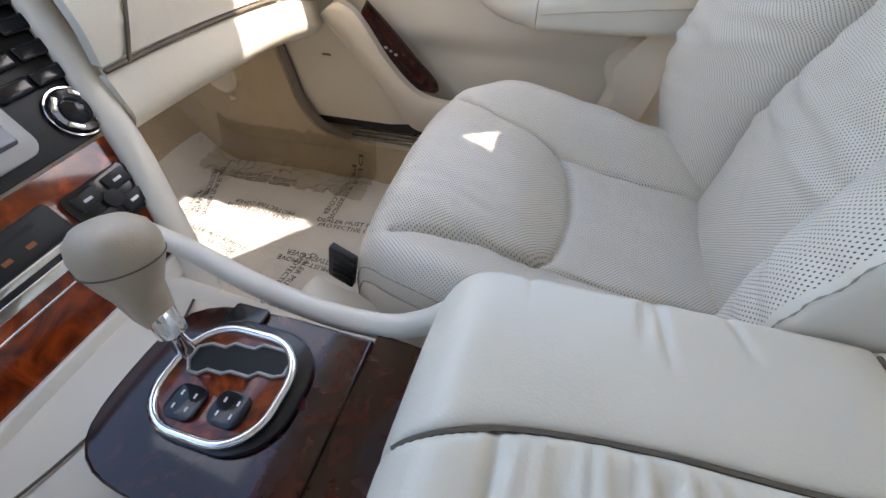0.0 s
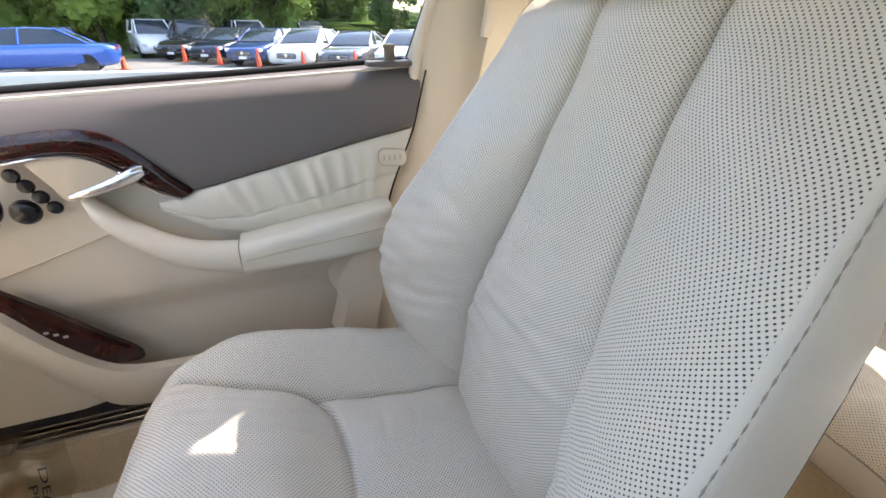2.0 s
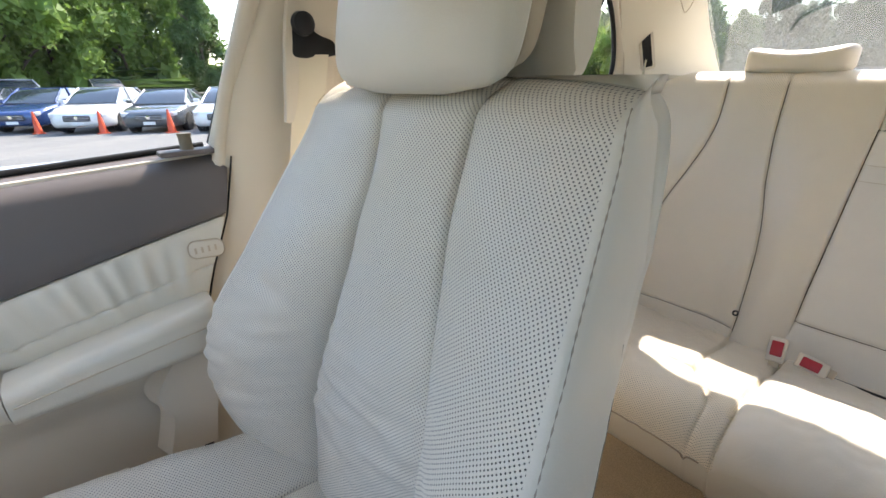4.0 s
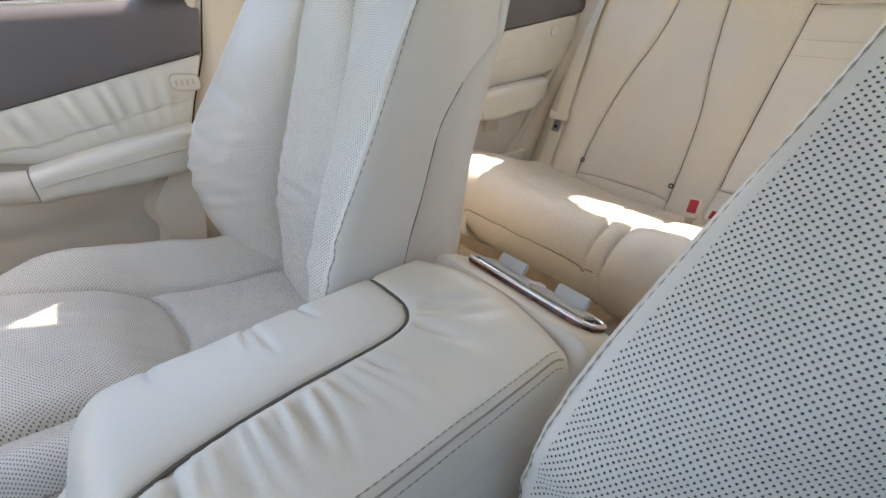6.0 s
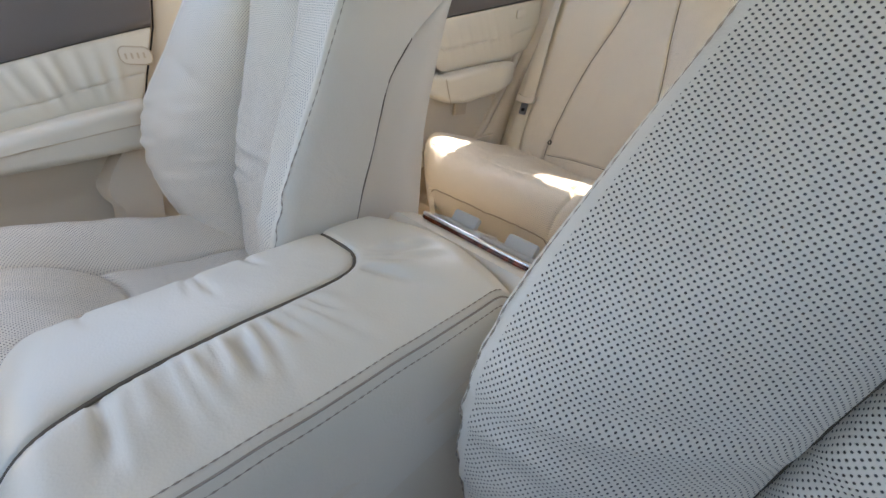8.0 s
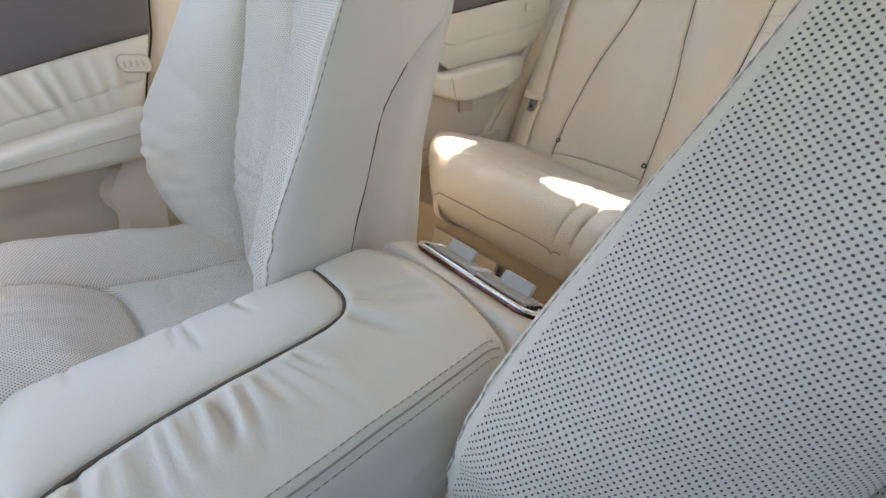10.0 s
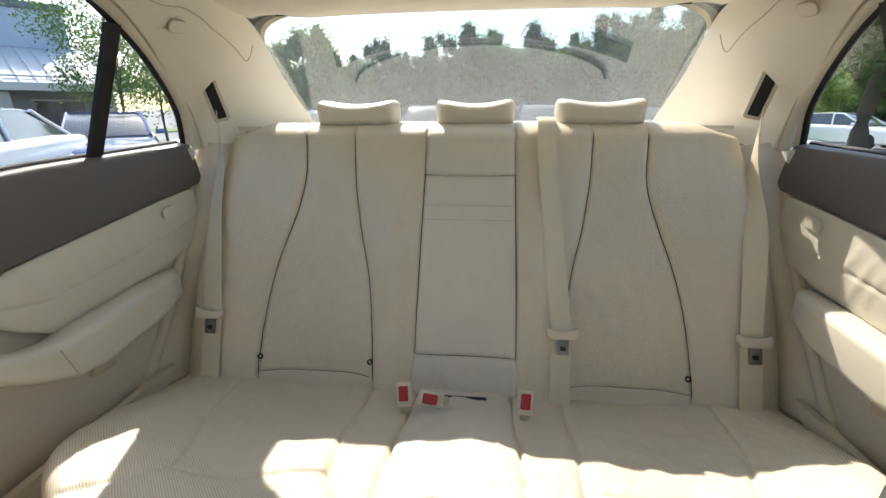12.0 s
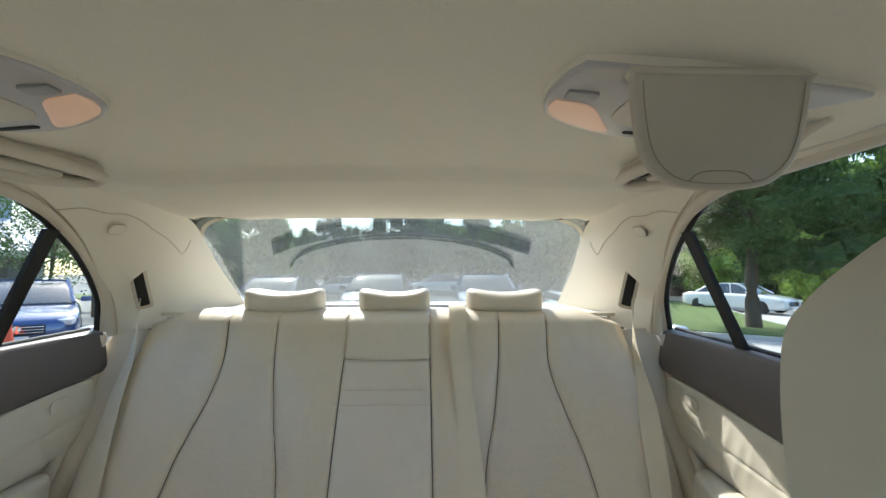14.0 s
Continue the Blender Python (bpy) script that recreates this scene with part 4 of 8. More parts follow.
# ---- cabin shell ----
def ruled(a, b, n=24, bow=0.0, way=(0, 0, 1)):
    """A surface between two polylines, bowed out along way."""
    a, b = np.array(a, float), np.array(b, float)
    f = np.linspace(0, 1, n)[:, None, None]
    return a[None] * (1 - f) + b[None] * f + bow * np.sin(f * math.pi) * np.array(way, float)


def yz_prism(name, pts, x0, depth, s, material, parent, label="", bevel=0.002, segments=2):
    """An outline in y and z on a door, standing depth proud towards the middle of the car."""
    m = Matrix(((0, 0, -s, s * x0), (1, 0, 0, 0), (0, 1, 0, 0), (0, 0, 0, 1)))
    return prism(name, [tuple(p) for p in pts], m, depth, material, parent, label, bevel, segments)


# floor: one pressed pan with the tunnel in the middle and the sills at the sides
def floor_z(x, y):
    z = 0.31 + 0.0 * x
    z = z + 0.115 * smooth(np.abs(x), 0.135, 0.085) * smooth(y, -0.30, -0.06) + 0.10 * smooth(y, -0.115, -0.155)
    z = z + 0.40 * smooth(y, 1.42, 1.72)
    z = z + 0.075 * smooth(np.abs(x), 0.67, 0.715)
    return z


gx, gy = np.meshgrid(np.linspace(-0.76, 0.76, 154), np.r_[np.linspace(1.75, 1.2, 40), np.linspace(1.19, 0.3, 24), np.linspace(0.28, -0.75, 130)])
P = np.stack([gx, gy, floor_z(gx, gy)], -1)
P[..., 2] += 0.0015 * fuzz(gx, gy, 0.15, 21)
xm, ym = gx[:-1, 1:], gy[:-1, 1:]
key = np.where((np.abs(xm) < 0.118) & (ym < 0.32) & (ym > -0.12), 1, 0)
floor_ob = thing("floor", "tan carpeted car floor with a raised centre tunnel", "floor", kind="structure")
regions(P, key, {0: ("carpet", CARPET, "tan carpet"), 1: ("tunnel_carpet", CARPET_GREY, "greige carpet over the tunnel")}, floor_ob, out=(0, 0, 1))
box("floor_pan", (1.6, 2.6, 0.03), (0, 0.5, 0.285), BLACK, floor_ob, "dark steel floor pan", 0.004)

# sills with their metal strips
for s, side in ((1, "right"), (-1, "left")):
    sill = thing("sill_" + side, "beige door sill with a ribbed metal strip", "door sill", kind="structure")
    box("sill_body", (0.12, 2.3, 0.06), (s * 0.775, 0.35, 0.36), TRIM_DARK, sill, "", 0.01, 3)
    for y0, y1 in ((0.42, 1.11), (-0.62, 0.15)):
        strip = box("sill_strip", (0.055, y1 - y0, 0.006), Matrix.Translation((s * 0.748, (y0 + y1) / 2, 0.392)), STEEL, sill, "brushed metal sill strip", 0.002)
        for k in (-0.016, 0.0, 0.016):
            box("rib", (0.004, y1 - y0 - 0.02, 0.003), (s * 0.748 + k, (y0 + y1) / 2, 0.3960), CHROME, strip, "", 0.001, 1)
        box("sill_seal", (0.016, y1 - y0 + 0.2, 0.02), (s * 0.785, (y0 + y1) / 2 + 0.02, 0.402), RUBBER, sill, "black rubber door seal", 0.005)

# footwell wall between the sill and the dashboard, with the carpeted trim and the door seal
kick = thing("footwell_trim", "tan carpeted side trim in the front footwell", "footwell trim", kind="structure")
k_edge = bend([(1.36, 0.78), (1.245, 0.66), (1.222, 0.56), (1.205, 0.47), (1.165, 0.415), (1.10, 0.395)], 30)
for s in (1, -1):
    outline = [(1.75, 0.33), (1.75, 0.80)] + [tuple(p) for p in k_edge] + [(1.05, 0.372), (1.05, 0.335)]
    yz_prism("side_carpet", outline, 0.752, 0.05, s, CARPET, kick, "tan carpeted footwell side", 0.004)
    tube("door_seal", [(s * 0.722, y, z) for y, z in k_edge], 0.0125, TAUPE_RUBBER, kick, "taupe rubber door seal", sides=10, up=(1, 0, 0))
    turned("speaker_ring", [(0.030, 0), (0.045, 0), (0.045, 0.005), (0.040, 0.008), (0.032, 0.004)], Matrix.Translation((s * 0.702, 1.40, 0.53)) @ pose(0, 0, 0, 0, -90 * s, 0), TRIM, kick, "round beige ring", 24)
    turned("clip", [(0.0001, 0), (0.007, 0), (0.006, 0.008), (0.0001, 0.01)], Matrix.Translation((s * 0.701, 1.385, 0.475)) @ pose(0, 0, 0, 0, -90 * s, 0), TRIM, kick, "small beige trim clip", 12)
sheet = np.stack([np.stack([np.linspace(-0.74, 0.74, 30), np.full(30, y), np.full(30, z)], -1) for y, z in ((1.74, 0.62), (1.75, 1.0), (1.70, 1.05))])
slab("firewall", sheet, (0, 0.03, 0), CARPET, floor_ob, "tan carpeted bulkhead")

# roof: an outer skin and the cloth lining as objects of their own
def lining_z(x, y):
    z = 1.386 - 0.030 * np.abs(x / 0.55) ** 2.6
    z = z + 0.012 * smooth(y, -0.10, -0.43) - 0.024 * smooth(y, -0.450, -0.505) * smooth(np.abs(x), 0.58, 0.40) - 0.020 * smooth(y, -0.5, -0.90)
    return z - 0.05 * smooth(y, 0.75, 1.15)


gx, gy = np.meshgrid(np.linspace(-1, 1, 60), np.r_[np.linspace(1.0, -0.30, 30), np.linspace(-0.32, -0.60, 36), np.linspace(-0.62, -0.895, 20)])
half = np.interp(gy, [-0.895, -0.75, -0.55, 0.9], [0.565, 0.585, 0.60, 0.60])
gx = gx * half
gz = lining_z(gx, gy)
back_edge = smooth(gy, -0.80, -0.895)
gz = gz + back_edge * (0.022 * (np.abs(gx) / 0.565) ** 2.6 - 0.020 * (np.abs(gx) / 0.565) ** 9)
# the lining rises a little into shallow wells round the two lamps
for s in (1, -1):
    gz = gz + 0.006 * np.exp(-(((gx - s * 0.34) / 0.13) ** 2) - ((gy + 0.06) / 0.10) ** 2)
ceiling = slab("ceiling", np.stack([gx, gy, gz], -1), (0, 0, 0.012), LINING, None, "", out=(0, 0, -1))
tagged(ceiling, "cream woven cloth car headliner", "headliner", kind="structure")
PAINT = material("silver_body_paint", (0.60, 0.60, 0.60), 0.3, 0.3, spread=0.03, coat=1.0)
gx, gy = np.meshgrid(np.linspace(-0.66, 0.66, 30), np.linspace(1.05, -0.895, 30))
roof = slab("roof", np.stack([gx, gy, 1.442 - 0.045 * (gx / 0.7) ** 2 - 0.045 * smooth(np.abs(gy - 0.05), 0.55, 1.0)], -1), (0, 0, -0.012), PAINT, None, "", out=(0, 0, 1))
tagged(roof, "silver painted steel car roof", "car roof", kind="structure")

# edges of the openings, from the front to the back
RAIL = bend([(0.60, 1.0, 1.30), (0.615, 0.55, 1.345), (0.616, 0.10, 1.352), (0.614, -0.25, 1.350), (0.612, -0.36, 1.345), (0.620, -0.45, 1.330), (0.642, -0.55, 1.290), (0.677, -0.66, 1.222), (0.705, -0.765, 1.125), (0.714, -0.80, 1.035)], 70)
for s, side in ((1, "right"), (-1, "left")):
    rail = thing("roof_rail_" + side, "cream trim along the edge of the car roof", "roof trim", kind="structure")
    # from the lining to the door frame
    a = [(s * 0.605 * min(1, 1), y, float(lining_z(np.array(0.6), np.array(y)))) for y in np.linspace(1.0, -0.60, 40)]
    rr = bend([tuple(p) for p in RAIL[RAIL[:, 1] > -0.62]], 40)
    b = rr * [s, 1, 1] + [s * 0.018, 0, -0.012]
    slab("rail_trim", ruled(a, b, 8, 0.004, (-s, 0, 0)), (s * 0.012, 0, 0.012), LINING, rail, "", out=(-s, 0, -1))
    pts = RAIL * [s, 1, 1] + [s * 0.012, 0, -0.004]
    tube("frame_seal", pts, 0.013, TRIM, rail, "cream rubber door frame seal", sides=10, up=(0, 1, 0))
    tube("frame_line", pts + [-s * 0.012, 0, 0.004], 0.003, TRIM_DARK, rail, "", sides=6, up=(0, 1, 0))

    # C-pillar
    pil = thing("c_pillar_" + side, "cream trimmed rear pillar with a belt slot", "pillar", kind="structure")
    d = bend([(0.605, -0.38, 1.364), (0.622, -0.50, 1.315), (0.648, -0.595, 1.264), (0.690, -0.71, 1.172), (0.706, -0.775, 1.11), (0.705, -0.80, 1.03)], 40)
    w = bend([(0.560, -0.70, 1.378), (0.572, -0.885, 1.335), (0.580, -0.97, 1.285), (0.592, -1.07, 1.22), (0.602, -1.20, 1.145), (0.608, -1.34, 1.06)], 40)
    surf = ruled(d * [s, 1, 1], w * [s, 1, 1], 30, 0.012, (-s, 0.4, 0.0))
    slab("pillar_trim", surf, (s * 0.01, 0, 0.004), LINING, pil, "", out=(-s, 1, 0))
    # the seam between lining and pillar trim
    c = bend([(s * 0.620, -0.503, 1.315), (s * 0.602, -0.554, 1.322), (s * 0.587, -0.678, 1.322), (s * 0.595, -0.788, 1.289), (s * 0.602, -0.885, 1.248), (s * 0.585, -0.90, 1.262), (s * 0.552, -0.872, 1.312)], 60)
    def on_trim(p):
        """The nearest place of the trim, in its own two directions."""
        q = np.linalg.norm(surf - np.asarray(p), axis=-1)
        return np.unravel_index(q.argmin(), q.shape)
    way = bend([tuple(float(v) for v in on_trim(p)) for p in c[::6]], 70)
    fi, fj = np.clip(way[:, 0], 0, 28.99), np.clip(way[:, 1], 0, 38.99)
    i, j = fi.astype(int), fj.astype(int)
    a_, b_ = (fi - i)[:, None], (fj - j)[:, None]
    c = (surf[i, j] * (1 - a_) + surf[i + 1, j] * a_) * (1 - b_) + (surf[i, j + 1] * (1 - a_) + surf[i + 1, j + 1] * a_) * b_
    tube("trim_seam", c, 0.0013, TRIM_DARK, pil, "fine seam of the pillar trim", sides=6)
    # the rounded corner of the rear window's opening
    pa, pc, pb = (np.array(v) * [s, 1, 1] for v in ((0.46, -0.872, 1.350), (0.585, -0.885, 1.343), (0.582, -0.965, 1.290)))
    f = np.linspace(0, 1, 20)[:, None]
    ctl = 0.72 * pc + 0.14 * (pa + pb)
    inner = (1 - f) ** 2 * pa + 2 * f * (1 - f) * ctl + f**2 * pb
    outer_edge = np.where(f < 0.5, pa + (pc - pa) * 2 * f, pc + (pb - pc) * (2 * f - 1)) + [s * 0.008, 0, 0.006]
    slab("corner_trim", np.stack([inner, 0.5 * (inner + outer_edge), outer_edge]), (0, -0.002, 0.008), LINING, pil, "", out=(0, 1, -1))
    i, j = on_trim((s * 0.613, -0.645, 1.296))
    e1, e2 = Vector(surf[i + 1, j] - surf[i - 1, j]).normalized(), Vector(surf[i, j + 1] - surf[i, j - 1]).normalized()
    up_ = e1.cross(e2).normalized()
    up_ = up_ if up_.x * s < 0 else -up_
    e2 = up_.cross(e1)
    hook_at = Matrix(((e1.x, e2.x, up_.x, surf[i, j, 0]), (e1.y, e2.y, up_.y, surf[i, j, 1]), (e1.z, e2.z, up_.z, surf[i, j, 2]), (0, 0, 0, 1)))
    hook_at = hook_at @ Matrix.Translation((0, 0, 0.0055))
    cov = prism("hook_cover", round_rect(0.038, 0.026, 0.011), hook_at, 0.003, LINING, None, "", 0.0015)
    tagged(cov, "small oval cream hook cover on the pillar", "hook cover", "hook covers")
    tube("cover_line", [tuple(hook_at @ Vector((a, b, 0.0008))) for a, b in round_rect(0.040, 0.028, 0.012)], 0.0009, TRIM_DARK, pil, "", sides=5, closed=True)
    # belt slot: a dark well with a raised frame
    f = Matrix.Translation((s * 0.657, -0.797, 1.160)) @ pose(0, 0, 0, 0, 0, s * 32) @ pose(0, 0, 0, -90, 0, 0) @ pose(0, 0, 0, 0, 0, 180 + s * 13)
    prism("slot_frame", round_rect(0.040, 0.128, 0.008), f, 0.006, TRIM, pil, "cream plastic belt slot frame", 0.003)
    prism("slot_well", round_rect(0.024, 0.112, 0.004), f @ Matrix.Translation((0, 0, 0.0055)), 0.001, RUBBER, pil, "black belt slot", 0.0005, 1)

def door_end(z):
    """The slanting rear edge of the front door."""
    return np.interp(z, [0.43, 0.50, 0.627, 0.687, 0.744, 0.795, 0.88, 0.975], [0.505, 0.490, 0.468, 0.455, 0.443, 0.427, 0.390, 0.366])


# B-pillars
for s, side in ((1, "right"), (-1, "left")):
    bp = thing("b_pillar_" + side, "cream trimmed door pillar", "pillar", kind="structure")
    rows = []
    for z, y0, y1, x in ((0.36, 0.50, 0.12, 0.70), (0.55, 0.475, 0.13, 0.705), (0.75, 0.432, 0.13, 0.712), (0.92, 0.382, 0.13, 0.712), (1.05, 0.352, 0.115, 0.695), (1.20, 0.298, 0.088, 0.655), (1.34, 0.245, 0.062, 0.605)):
        f = np.linspace(0, 1, 22)
        bow = 0.022 * np.sin(f * math.pi) ** 0.6
        rows.append(np.stack([s * (x + 0.022 - bow), y0 + (y1 - y0) * f, np.full(22, z)], -1))
    P = np.array(rows)
    P = spline(np.c_[np.arange(7), P.reshape(7, -1)])(np.linspace(0, 6, 40)).reshape(40, 22, 3)
    slab("pillar_trim", P, (s * 0.03, 0, 0), TRIM, bp, "cream moulded pillar trim", out=(-s, 0, 0))
    front = P[:, 0] + [s * 0.006, 0.006, 0]
    tube("pillar_seal", front, 0.010, TRIM, bp, "cream door seal", sides=8, up=(1, 0, 0))
    gap_at = np.stack([np.full(40, s * 0.722), door_end(P[:, 0, 2]) - 0.004, P[:, 0, 2]], -1)
    tube("pillar_gap", gap_at[gap_at[:, 2] < 0.975], 0.0075 - 0.006 * smooth(gap_at[gap_at[:, 2] < 0.975][:, 2], 0.69, 0.76), RUBBER, bp, "dark door gap", sides=6, up=(1, 0, 0))
    # the belt's height adjuster
    yz_prism("adjuster_cover", bend([(0.295, 1.02), (0.24, 1.01), (0.215, 1.06), (0.19, 1.25), (0.225, 1.265), (0.27, 1.18), (0.295, 1.02)], 26)[:-1], 0.672, 0.012, s, TRIM, bp, "cream belt adjuster cover", 0.004)

# rear window, its shelf and the glass
SHELF = material("shelf_cloth", (0.70, 0.67, 0.60), 0.95, spread=0.04, size=0.2, bump=0.4, bump_size=0.0012, specular=0.1)
shelf = thing("parcel_shelf", "cream cloth parcel shelf under the rear window", "parcel shelf", kind="structure")
gx, gy = np.meshgrid(np.linspace(-0.61, 0.61, 40), np.linspace(-0.84, -1.42, 24))
gx = gx * (1 + 0.14 * smooth(gy, -0.92, -1.0))
slab("shelf_board", np.stack([gx, gy, 1.072 + 0.006 * smooth(gy, -1.0, -1.4)], -1), (0, 0, -0.02), SHELF, shelf, "", out=(0, 0, 1))
th = np.linspace(-1, 1, 50)
slot = lambda w, y0, dy, k: np.stack([np.stack([w * th, y0 - k * (1 - th**2) + d, np.full(50, 1.0835)], -1) for d in (-dy, dy)])  # noqa: E731
slab("blind_slot", slot(0.47, -1.13, 0.020, -0.055), (0, 0, -0.006), BLACK, shelf, "dark slot of the rear roller blind", out=(0, 0, 1))
tube("shelf_line", np.stack([0.42 * th, -1.20 + 0.085 * np.sqrt(np.clip(1 - th**2, 0, 1)), np.full(50, 1.081)], -1), 0.004, BLACK, shelf, "dark shelf line", sides=6)
slab("seat_gap_cover", np.stack([np.stack([np.linspace(-0.64, 0.64, 20), np.full(20, y), np.full(20, z)], -1) for y, z in ((-0.86, 1.082), (-0.90, 1.080))]), (0, 0, -0.01), LINING, shelf, "", out=(0, 0, 1))
rear_win = thing("window_rear", "curved tinted rear window glass", "rear window", kind="structure")
rows = []
for f in np.linspace(0, 1, 16):
    t = np.linspace(-1, 1, 34)
    w = 0.655 + 0.06 * f
    rows.append(np.stack([w * t, -0.885 - 0.47 * f + 0.030 * t**2, 1.366 - 0.285 * f - 0.022 * np.abs(t) ** 3 + 0.012 * math.sin(f * math.pi)], -1))
pane = slab("pane", np.array(rows), 0.004, GLASS_REAR, rear_win, "tinted rear window glass", out=(0, 1, -1))
pane.visible_shadow = False
tube("window_seal", np.array(rows)[0][4:-4] + [0, 0.004, -0.004], 0.005, BLACK, rear_win, "black window edge", sides=6)

# bodywork behind and below, to close the cabin
body = thing("car_body", "silver sedan bodywork round the cabin", "car body", kind="structure")
box("boot_lid", (1.5, 0.75, 0.04), (0, -1.75, 1.02), PAINT, body, "silver boot lid", 0.03, 4)
box("boot_wall", (1.5, 0.05, 0.72), (0, -0.98, 0.68), BLACK, body, "", 0.01)
box("boot_side", (0.05, 1.3, 0.7), (0.80, -1.45, 0.70), PAINT, body, "", 0.02, 3)
box("boot_side", (0.05, 1.3, 0.7), (-0.80, -1.45, 0.70), PAINT, body, "", 0.02, 3)
box("boot_back", (1.6, 0.05, 0.65), (0, -2.1, 0.68), PAINT, body, "", 0.02, 3)
box("bonnet", (1.5, 1.2, 0.05), (0, 2.35, 0.93), PAINT, body, "silver bonnet", 0.03, 4)
box("front_wall", (1.5, 0.05, 0.7), (0, 1.79, 0.62), BLACK, body, "", 0.01)
for s in (1, -1):
    box("front_wing", (0.05, 1.6, 0.6), (s * 0.83, 2.15, 0.62), PAINT, body, "", 0.02, 3)
    tube("windscreen_post", bend([(s * 0.61, 1.0, 1.315), (s * 0.66, 1.25, 1.20), (s * 0.72, 1.60, 1.0), (s * 0.75, 1.80, 0.93)], 20), 0.035, TRIM, body, "cream windscreen post", sides=10)
screen = thing("window_front", "large raked windscreen glass", "windscreen", kind="structure")
rows = [np.stack([(0.60 + 0.13 * f) * np.linspace(-1, 1, 20), np.full(20, 1.02 + 0.80 * f) + 0.05 * (1 - np.linspace(-1, 1, 20) ** 2), np.full(20, 1.335 - 0.39 * f)], -1) for f in np.linspace(0, 1, 10)]
ws = slab("pane", np.array(rows), 0.005, GLASS, screen, "clear windscreen glass")
ws.visible_shadow = False

for s, side in ((1, "right"), (-1, "left")):
    a = bend([(0.630, -0.88, 1.030), (0.64, -0.84, 1.00), (0.655, -0.79, 0.93), (0.69, -0.72, 0.78), (0.71, -0.66, 0.62), (0.71, -0.60, 0.45)], 30) * [s, 1, 1]
    b = bend([(0.712, -0.805, 1.045), (0.735, -0.79, 1.00), (0.745, -0.745, 0.90), (0.752, -0.665, 0.74), (0.757, -0.56, 0.58), (0.757, -0.44, 0.42)], 30) * [s, 1, 1]
    fill = slab("wheel_arch_trim", ruled(a, b, 10, 0.012, (-s, 0.6, 0)), (s * 0.01, -0.01, 0), TRIM, None, "", out=(-s, 1, 0))
    tagged(fill, "cream trim between rear bench and door", "side trim", kind="structure")

# ---- doors ----
def pleats(y, z, y0, y1, z0, z1, n, depth, seed=1):
    """Gathered folds that run slantwise across a door insert."""
    r = np.random.RandomState(seed)
    h = 0
    for k in range(n):
        c = y0 + (y1 - y0) * (k + 0.5 + r.uniform(-0.25, 0.25)) / n
        line = y - c - 0.35 * (z - 0.5 * (z0 + z1)) * (1 if y1 > y0 else 1)
        h = h + r.uniform(0.5, 1.0) * np.exp(-((line / 0.0095) ** 2)) * np.exp(-(((z - (z0 + z1) / 2 - r.uniform(-0.01, 0.02)) / 0.045) ** 2))
    return depth * h


def door_glass(name, s, pts, parent, glazing=GLASS):
    bm = bmesh.new()
    vs = [bm.verts.new((s * float(x_side_z(z)), y, z)) for y, z in pts]
    bm.faces.new(vs)
    bmesh.ops.solidify(bm, geom=bm.faces[:], thickness=0.003)
    pane = part(name, bm, glazing, parent, "side window glass")
    pane.data.polygons.foreach_set("use_smooth", np.zeros(len(pane.data.polygons), bool))
    pane.visible_shadow = False
    return pane


def x_side_z(z):
    return 0.785 - 0.44 * np.maximum(np.asarray(z, float) - 0.98, 0)


